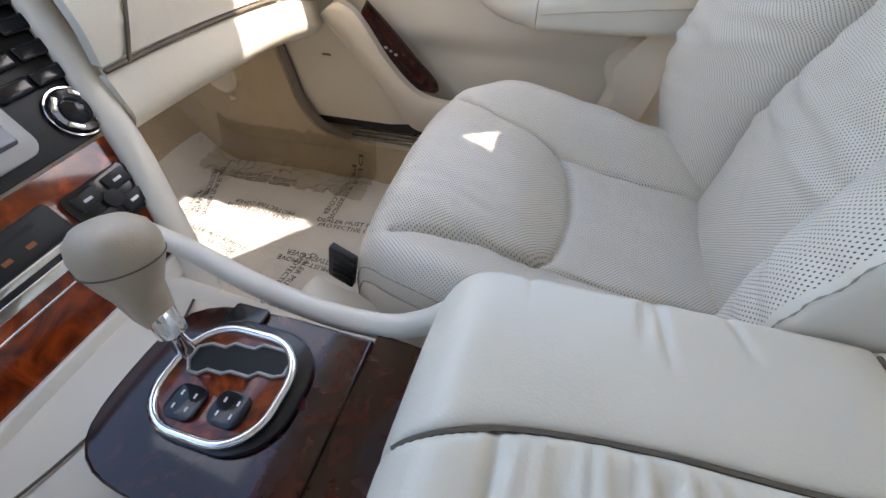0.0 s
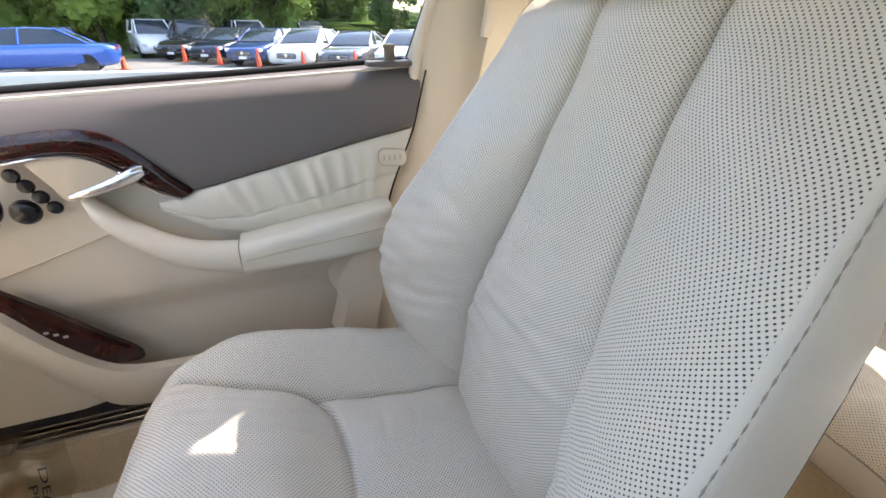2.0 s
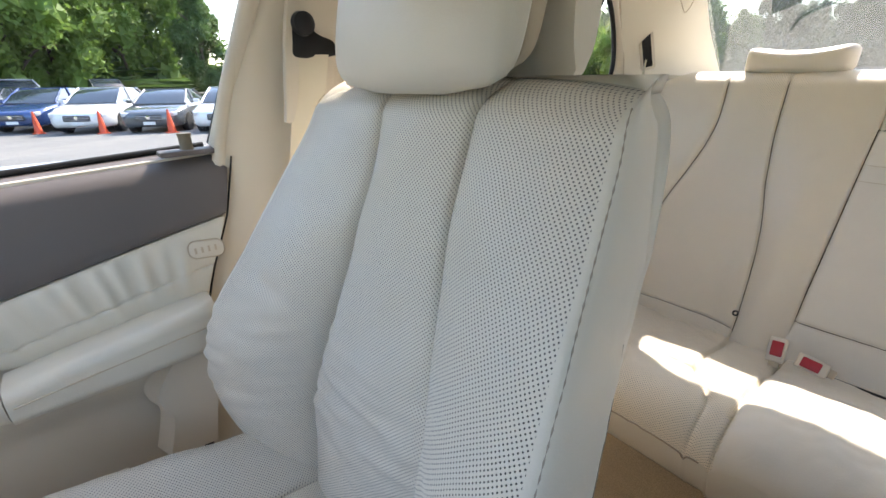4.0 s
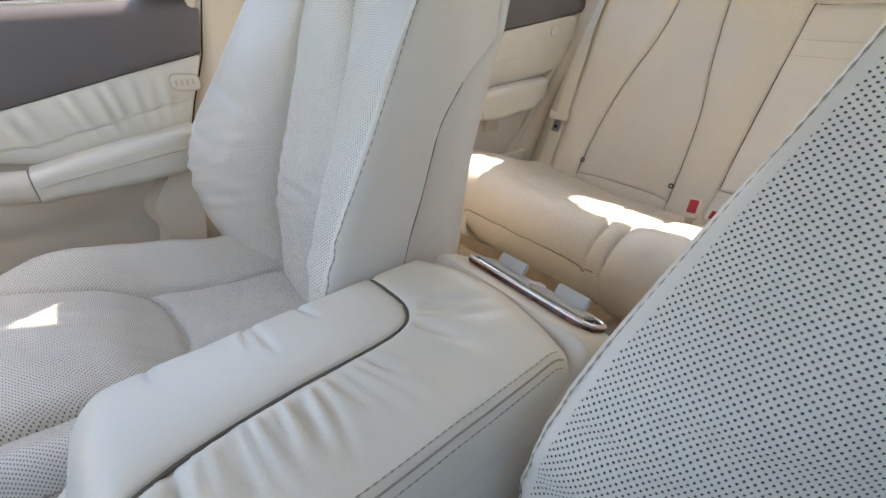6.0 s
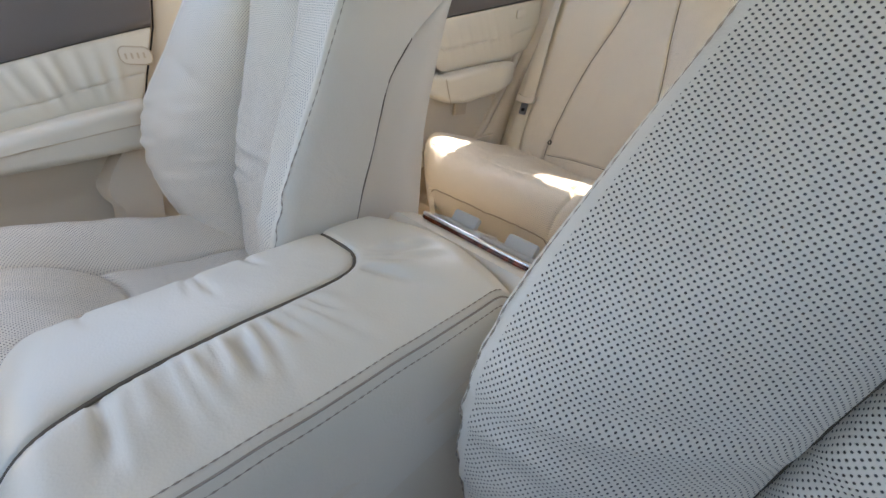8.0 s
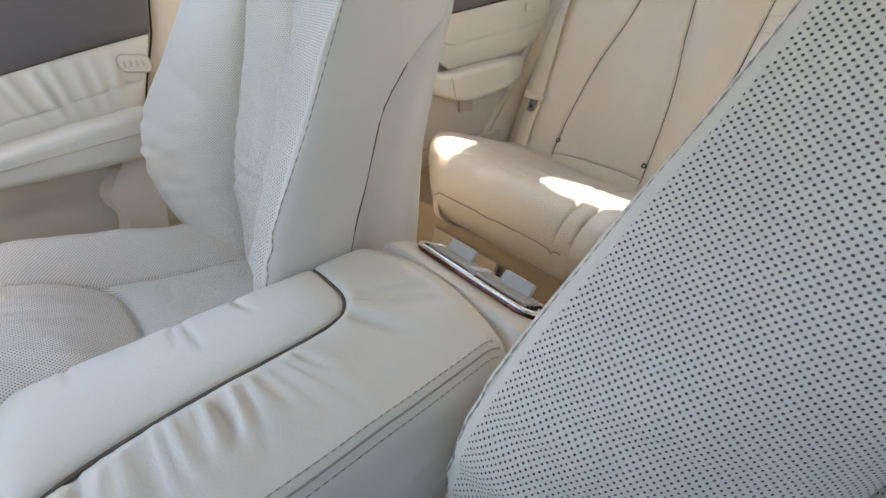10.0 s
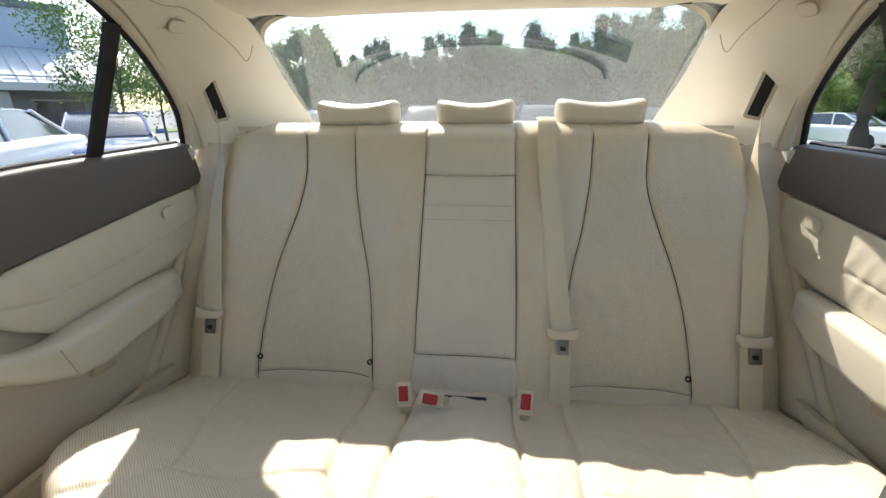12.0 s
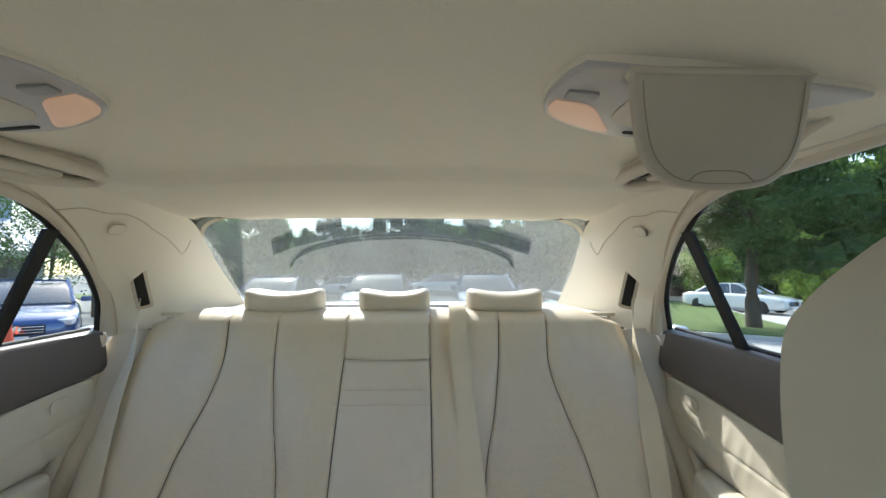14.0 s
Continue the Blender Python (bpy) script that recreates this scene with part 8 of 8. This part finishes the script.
def tree(name, label, height, rx, seed, leaf, n=5000, size=0.11, trunk_r=0.16, low=0.32, cone=False, cores=True):
    t = thing(name, label, "tree", "trees", at=(0, 0, 0))
    r = np.random.RandomState(seed + 100)
    pts = bend([(0, 0, -0.3), (0.05, 0.02, height * 0.2), (-0.05, 0.06, height * 0.5), (0.04, -0.03, height * 0.88)], 16)
    tube("trunk", pts, np.linspace(trunk_r, trunk_r * 0.22, 16), BARK, t, "brown bark trunk", sides=10)
    for k in range(7):
        z = height * (low + 0.08 + 0.07 * k)
        a, ln = r.uniform(0, 6.28), rx * r.uniform(0.5, 0.85) * (1 - 0.09 * k)
        limb = bend([(0, 0, z), (0.45 * ln * math.cos(a), 0.45 * ln * math.sin(a), z + 0.12 * height), (ln * math.cos(a), ln * math.sin(a), z + 0.22 * height * r.uniform(0.6, 1))], 8)
        tube("limb", limb, np.linspace(trunk_r * 0.42, 0.02, 8), BARK, t, "", sides=6)
    rz = height * (1 - low) / 2
    V, F = leaf_cloud(n, rx, rz, seed, size, cone=cone, cores=cores)
    V = V + [0, 0, height * low + rz]
    part("crown", mesh("crown", V, F, flat=True), leaf, t, "uneven crown of small leaves")
    return t


def car(label, paint, at, heading, kind="sedan"):
    """A parked car: x to its front. kind: sedan, suv or coupe."""
    x, y = at
    top = {"sedan": 1.43, "suv": 1.75, "coupe": 1.36}[kind]
    belt = {"sedan": 0.94, "suv": 1.12, "coupe": 0.90}[kind]
    L = {"sedan": 2.4, "suv": 2.35, "coupe": 2.2}[kind]
    c = thing("parked_car", label, "car", "parked cars", at=(0, 0, 0))
    hull = []
    for px, w, z0, z1 in ((L, 0.62, 0.36, 0.62), (L - 0.10, 0.78, 0.24, 0.70), (L - 0.5, 0.88, 0.22, belt - 0.12), (L - 1.2, 0.91, 0.22, belt - 0.02), (0.0, 0.92, 0.22, belt), (-L + 1.3, 0.92, 0.22, belt + 0.02), (-L + 0.4, 0.89, 0.24, belt), (-L + 0.08, 0.82, 0.30, belt - 0.06), (-L, 0.70, 0.42, belt - 0.16)):
        hull.append([(px, a, (z0 + z1) / 2 + b) for a, b in round_rect(2 * w, z1 - z0, min(0.14, (z1 - z0) * 0.35), 4)])
    part_paint = paint
    loft("body", hull, part_paint, c, "painted car body")
    f0, f1 = (L - 1.15, L - 2.0) if kind != "suv" else (L - 1.2, L - 1.8)
    b1, b0 = (-L + 1.55, -L + 0.75) if kind != "suv" else (-L + 0.75, -L + 0.35)
    cab = []
    for px, w, zt in ((f0, 0.74, belt + 0.0), (0.5 * (f0 + f1), 0.71, 0.5 * (belt + top) + 0.03), (f1, 0.64, top - 0.02), (0.5 * (f1 + b1), 0.62, top), (b1, 0.62, top - 0.03), (0.5 * (b1 + b0), 0.68, 0.5 * (belt + top) + 0.02), (b0, 0.72, belt + 0.02)):
        cab.append([(px, -0.80, belt - 0.03), (px, -w - 0.02 if zt > belt + 0.1 else -0.78, max(zt - 0.03, belt - 0.02)), (px, -w + 0.08, zt), (px, w - 0.08, zt), (px, w + 0.02 if zt > belt + 0.1 else 0.78, max(zt - 0.03, belt - 0.02)), (px, 0.80, belt - 0.03)])
    loft("cabin_glass", cab, CAR_GLASS, c, "dark tinted cabin glass")
    rf = np.array(cab)[2:5, 1:5] + [0, 0, 0.012]
    slab("roof", rf, (0, 0, -0.02), part_paint, c, "painted roof")
    for sy in (-1, 1):
        for ends in (((f0, 0.78, belt), (f1, 0.66, top - 0.03)), ((b0, 0.78, belt), (b1, 0.66, top - 0.04)), ((0.15 * f1 + 0.1, 0.81, belt), (0.15 * f1, 0.66, top - 0.02))):
            tube("roof_post", [(p[0], sy * p[1], p[2]) for p in ends], 0.035, part_paint, c, "", sides=6)
        for px in (L - 0.92, -L + 0.95):
            wh = turned("wheel", [(0.20, -0.11), (0.30, -0.11), (0.33, -0.08), (0.33, 0.08), (0.30, 0.11), (0.22, 0.11)], Matrix.Translation((px, sy * 0.80, 0.33)) @ pose(0, 0, 0, 90, 0, 0), TYRE, c, "black tyre", 20)
            turned("rim", [(0.0001, -0.02), (0.205, -0.04), (0.215, 0.04), (0.19, 0.05), (0.06, 0.03), (0.0001, 0.035)], Matrix.Translation((px, sy * 0.86, 0.33)) @ pose(0, 0, 0, 90 * (1 if sy < 0 else -1), 0, 0), RIM, wh, "alloy rim", 16)
        box("headlight", (0.20, 0.34, 0.12), Matrix.Translation((L - 0.14, sy * 0.62, 0.64)) @ pose(0, 0, 0, 0, 12, -sy * 22), LIGHT_GLASS, c, "clear headlight", 0.03, 2)
        box("tail_light", (0.10, 0.34, 0.14), Matrix.Translation((-L + 0.08, sy * 0.60, belt - 0.16)) @ pose(0, 0, 0, 0, 0, sy * 14), TAIL, c, "red tail light", 0.03, 2)
        box("mirror", (0.10, 0.18, 0.11), (f0 - 0.25, sy * 0.98, belt + 0.06), part_paint, c, "door mirror", 0.03, 2)
    box("grille", (0.08, 0.78, 0.20), Matrix.Translation((L - 0.02, 0, 0.52)) @ pose(0, 0, 0, 0, -8, 0), BLACK, c, "dark grille", 0.04, 2)
    for k in range(3):
        box("grille_bar", (0.02, 0.72, 0.014), (L + 0.028, 0, 0.47 + 0.05 * k), CHROME, c, "chrome grille bar", 0.004, 1)
    turned("emblem", [(0.0001, 0), (0.06, 0), (0.06, 0.015), (0.0001, 0.02)], Matrix.Translation((L + 0.03, 0, 0.54)) @ pose(0, 0, 0, 0, 90, 0), CHROME, c, "round chrome emblem", 16)
    box("number_plate", (0.015, 0.34, 0.10), (L + 0.02, 0, 0.36), WHITE, c, "plain white plate", 0.003, 1)
    c.matrix_basis = Matrix.Translation((x, y, float(ground_z(np.array(x), np.array(y))) - 0.02)) @ pose(0, 0, 0, 0, 0, heading)
    return c


def paint(name, base, metal=0.3):
    return material(name, base, 0.22, metal, spread=0.03, coat=1.0)


P_WHITE, P_BLUE, P_NAVY, P_BLACK, P_GREY, P_SILVER, P_SKY = paint("white_paint", (0.75, 0.75, 0.74), 0.0), paint("blue_paint", (0.03, 0.07, 0.20)), paint("navy_paint", (0.015, 0.022, 0.045)), paint("black_paint", (0.012, 0.012, 0.013)), paint("grey_paint", (0.13, 0.135, 0.14)), paint("silver_paint", (0.5, 0.5, 0.5), 0.6), paint("bright_blue_paint", (0.02, 0.10, 0.42))
row = ((P_WHITE, "white coupe parked on the lot", "coupe"), (P_GREY, "grey sports car parked on the lot", "coupe"), (P_WHITE, "white sedan parked on the lot", "sedan"), (P_BLUE, "dark blue sedan parked on the lot", "sedan"), (P_NAVY, "navy sedan parked on the lot", "sedan"), (P_BLACK, "black hatchback parked on the lot", "sedan"))
cone_spots = []
for k, (p, lab, kind) in enumerate(row):
    x, y = 16.6 + 1.95 * k, -4.2 + 1.62 * k
    car(lab, p, (x, y), 152, kind)
    cone_spots.append((x - 2.45, y + 0.55))
car("white SUV parked behind the row", P_WHITE, (29.0, 1.9), 200, "suv")
car("dark SUV parked behind the row", P_NAVY, (30.5, -1.5), 200, "suv")
car("white pickup-sized SUV on the lot", P_WHITE, (28.5, 6.5), 200, "suv")
car("dark truck-sized SUV under the trees", P_BLACK, (27.0, 4.4), 200, "suv")
car("black sedan parked on the lot", P_BLACK, (22.4, 8.6), 195, "sedan")
car("bright blue hatchback on the lot", P_SKY, (19.5, 8.2), 100, "sedan")
car("white sedan parked beside the building", P_WHITE, (8.2, -5.6), 112, "sedan")
car("dark blue sedan with a chrome grille", P_BLUE, (8.9, -9.2), 131, "sedan")
car("silver car parked by the building", P_SILVER, (11.6, -6.4), 120, "sedan")
car("white sedan on the road", P_WHITE, (-15.4, -20.6), 115, "sedan")
for k, x in enumerate((3.6, 1.2, -1.3, -3.8)):
    car("dark blue car parked behind", (P_BLUE, P_NAVY, P_BLUE, P_GREY)[k], (x * 1.3, -13.0), 90, "sedan")
for k, x in enumerate((6.5, 3.2, -0.5, -4.2)):
    car("white car far across the lot", (P_WHITE, P_SILVER, P_WHITE, P_NAVY)[k], (x, -30.0), 10, "sedan")


def traffic_cone(x, y):
    c = thing("traffic_cone", "orange plastic traffic cone on the asphalt", "traffic cone", "traffic cones", at=(0, 0, 0))
    box("base", (0.34, 0.34, 0.03), (0, 0, 0.016), ORANGE, c, "orange square base", 0.008)
    turned("cone", [(0.13, 0.03), (0.12, 0.05), (0.03, 0.69), (0.025, 0.71), (0.0001, 0.71)], (0, 0, 0), ORANGE, c, "orange cone", 16)
    c.matrix_basis = Matrix.Translation((x, y, float(ground_z(np.array(x), np.array(y))) - 0.02))
    return c


for x, y in cone_spots + [(20.5, 6.0), (19.2, 9.6), (6.5, -6.4), (6.1, -2.9)]:
    traffic_cone(x, y)

# trees: a few kinds, then copies of them
kinds = [tree("broadleaf_tree", "tall green broadleaf tree with a full crown", 8.5, 3.0, 1, LEAF, 13000, 0.13, 0.20, 0.10), tree("broadleaf_tree", "tall light green broadleaf tree", 8.0, 2.9, 2, LEAF_LIGHT, 12000, 0.12, 0.18, 0.10),
    tree("broadleaf_tree", "tall dark green broadleaf tree", 9.0, 3.2, 3, LEAF_DARK, 13000, 0.14, 0.22, 0.06), tree("conifer", "dark green pine tree", 7.2, 2.3, 4, LEAF_DARK, 12000, 0.11, 0.16, 0.20, True)]
KIND_AT = [(33.5, 4.5), (31.5, 9.5), (37.0, 0.5), (31.0, -7.0)]
for t, (x, y) in zip(kinds, KIND_AT):
    t.matrix_basis = Matrix.Translation((x, y, float(ground_z(np.array(x), np.array(y)))))
spots = []
rr = random.Random(5)
for k in range(14):
    az = radians(58 + 2.9 * k)
    d = 33 + rr.uniform(-2, 4)
    spots.append((d * math.sin(az), d * math.cos(az), rr.choice((0, 0, 1, 1, 2)), rr.uniform(0.9, 1.25)))
for k in range(11):
    az = radians(58 + 3.7 * k)
    d = 41 + rr.uniform(-2, 4)
    spots.append((d * math.sin(az), d * math.cos(az), 2, rr.uniform(1.0, 1.3)))
for az, d, k, sc in ((112, 38, 1, 0.55), (116, 40, 0, 0.6), (109, 44, 1, 0.62)):
    spots.append((d * math.sin(radians(az)), d * math.cos(radians(az)), k, sc))
for az, d, k, sc in ((153, 26, 1, 0.62), (157, 24, 1, 0.66), (162, 30, 0, 0.55), (166.5, 42, 2, 0.78), (169, 46, 2, 0.72), (178, 40, 2, 0.85), (-178, 38, 0, 0.80), (-174, 40, 2, 0.85), (-170, 36, 0, 0.78), (-165, 34, 2, 0.80), (-161, 32, 0, 0.85), (-156, 34, 2, 0.9), (150, 34, 2, 0.7), (146, 30, 0, 0.62)):
    spots.append((d * math.sin(radians(az)), d * math.cos(radians(az)), k, sc))
for az, d, k, sc in ((-152, 40, 2, 0.9), (-147, 42, 2, 0.95), (-143, 40, 2, 0.9), (-139, 41, 0, 0.9), (-134, 42, 2, 0.95), (-129, 40, 2, 0.95), (-124, 42, 0, 1.0), (-118, 40, 2, 1.0), (-146, 30, 1, 0.55), (-137, 30, 1, 0.5), (173.5, 40, 2, 0.8), (-179, 45, 0, 0.95), (-42, 24, 0, 0.9), (-30, 26, 2, 0.9), (-18, 24, 1, 0.95), (-6, 25, 0, 1.0), (6, 24, 2, 0.9), (18, 26, 0, 1.0), (30, 25, 1, 0.95), (42, 27, 0, 1.0)):
    spots.append((d * math.sin(radians(az)), d * math.cos(radians(az)), k, sc))
for x, y, k, sc in spots:
    copy_thing(kinds[k], Matrix.Translation((x, y, float(ground_z(np.array(x), np.array(y))))) @ pose(0, 0, 0, 0, 0, rr.uniform(0, 360)) @ Matrix.Scale(sc, 4))
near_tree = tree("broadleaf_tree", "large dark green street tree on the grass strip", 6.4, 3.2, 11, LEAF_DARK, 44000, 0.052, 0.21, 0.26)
near_tree.matrix_basis = Matrix.Translation((-9.0, -11.2, float(ground_z(np.array(-9.0), np.array(-11.2)))))
t2 = tree("broadleaf_tree", "street tree with bright leaves on the grass strip", 6.0, 2.8, 12, LEAF, 20000, 0.065, 0.16, 0.30)
t2.matrix_basis = Matrix.Translation((-13.2, -10.2, float(ground_z(np.array(-13.2), np.array(-10.2)))))
young = tree("young_tree", "slender young tree beside the building", 5.6, 1.9, 13, LEAF_DARK, 12000, 0.05, 0.06, 0.24, cores=False)
young.matrix_basis = Matrix.Translation((11.2, -12.4, float(ground_z(np.array(11.2), np.array(-12.4)))))
copy_thing(young, Matrix.Translation((14.0, -17.5, -0.5)) @ pose(0, 0, 0, 0, 0, 80) @ Matrix.Scale(1.1, 4))

# undergrowth under the tree belt
V, F = leaf_cloud(9000, 1.0, 1.0, 77, 0.16, 90)
V = V * [3.0, 24.0, 1.3] + [35.5, 3.0, 0.6]
bush = part("undergrowth", mesh("undergrowth", V, F, flat=True), LEAF_DARK)
tagged(bush, "dark shrubs under the row of trees", "undergrowth", kind="stuff")
V, F = leaf_cloud(7000, 1.0, 1.0, 78, 0.13, 80)
V = (V * [1.2, 20.0, 1.0]) @ np.array([[math.cos(0.436), -math.sin(0.436), 0], [math.sin(0.436), math.cos(0.436), 0], [0, 0, 1]]) + [-26.0, -27.0, 0.2]
bush = part("hedge", mesh("hedge", V, F, flat=True), LEAF_DARK)
tagged(bush, "dark hedge beyond the road", "hedge", kind="stuff")

# fence by the pine
fence = thing("fence", "grey wooden rail fence by the trees", "fence", at=(30, -7, -0.5))
for k in range(9):
    box("post", (0.10, 0.10, 1.1), (28.5 + 0.1 * k, -3.5 - 1.6 * k, -0.02), material("grey_fence_wood", (0.30, 0.27, 0.23), 0.9, spread=0.2) if k == 0 else bpy.data.materials["grey_fence_wood"], fence, "", 0.01, 1)
for z in (0.05, 0.40):
    tube("rail", [(28.5, -3.5, z), (29.3, -16.3, z)], 0.045, bpy.data.materials["grey_fence_wood"], fence, "", sides=6)
for x, y, h in ((30.2, 0.2, 6.0), (27.6, -2.8, 5.5), (6.3, -44.0, 8.0)):
    pole = thing("utility_pole", "slim dark utility pole", "pole", "poles", at=(x, y, -0.5))
    tube("shaft", [(x, y, -0.6), (x, y, h)], 0.08, BARK, pole, "", sides=8)
    box("crossarm", (0.9, 0.08, 0.08), (x, y, h - 0.5), BARK, pole, "", 0.01, 1)

# low building with a standing-seam roof
def building():
    b = thing("low_building", "grey block building with a pale metal roof", "building", at=(0, 0, 0))
    box("wall", (10.6, 8, 3.1), (0, -4.2, 1.35), STONE, b, "grey block wall", 0.02, 1)
    roof_rows = np.array([[(x, y, z) for x in (-5.8, 5.8)] for y, z in ((0.9, 2.75), (-4.0, 4.75))])
    roof_ob = slab("metal_roof", roof_rows, (0, 0, -0.10), METAL_ROOF, b, "pale standing-seam metal roof", out=(0, 0, 1), flat=True)
    for k in range(24):
        x = -5.75 + 0.5 * k
        tube("seam", [(x, 0.92, 2.80), (x, -4.0, 4.80)], 0.030, METAL_ROOF, roof_ob, "", sides=4)
    box("fascia", (11.6, 0.08, 0.30), (0, 0.93, 2.62), material("cream_fascia", (0.55, 0.52, 0.47), 0.6), b, "cream fascia board", 0.01, 1)
    box("snow_rail", (11.6, 0.05, 0.06), (0, 0.45, 3.02), CONCRETE, b, "", 0.005, 1)
    box("soffit", (11.6, 1.0, 0.05), (0, 0.42, 2.50), CONCRETE, b, "", 0.01, 1)
    box("roof_unit", (4.5, 3.0, 1.7), (-2.5, -4.5, 5.2), material("blue_grey_panel", (0.33, 0.38, 0.46), 0.5), b, "blue-grey roof unit", 0.03, 1)
    box("roof_unit_cap", (4.7, 3.2, 0.30), (-2.5, -4.5, 6.1), material("dark_grey_cap", (0.12, 0.13, 0.15), 0.6), b, "", 0.02, 1)
    for k in range(4):
        box("column", (0.35, 0.35, 2.5), (-5 + 3.3 * k, 0.45, 1.2), CONCRETE, b, "pale entrance column", 0.02, 1)
    for k in range(3):
        w = box("window", (1.6, 0.08, 1.1), (-3.4 + 3.3 * k, -0.20, 1.55), CAR_GLASS, b, "dark window", 0.01, 1)
        box("window_frame", (1.75, 0.05, 0.08), (-3.4 + 3.3 * k, -0.15, 2.14), CONCRETE, w, "", 0.005, 1)
    b.matrix_basis = Matrix.Translation((19.7, -13.8, -0.60)) @ pose(0, 0, 0, 0, 0, 55)
    return b


building()
far = thing("brick_building", "dark brick building beyond the road", "building", at=(0, 0, 0))
box("wall", (60, 6, 4.2), (0, 0, 1.6), BRICK, far, "dark brick wall", 0.02, 1)
box("roof", (61, 7, 0.3), (0, 0, 3.8), CONCRETE, far, "pale flat roof edge", 0.02, 1)
for k in range(12):
    box("window", (2.2, 0.1, 1.4), (-27 + 4.8 * k, 3.02, 1.6), CAR_GLASS, far, "dark window", 0.01, 1)
far.matrix_basis = Matrix.Translation((-31, -33, -0.6)) @ pose(0, 0, 0, 0, 0, -47)
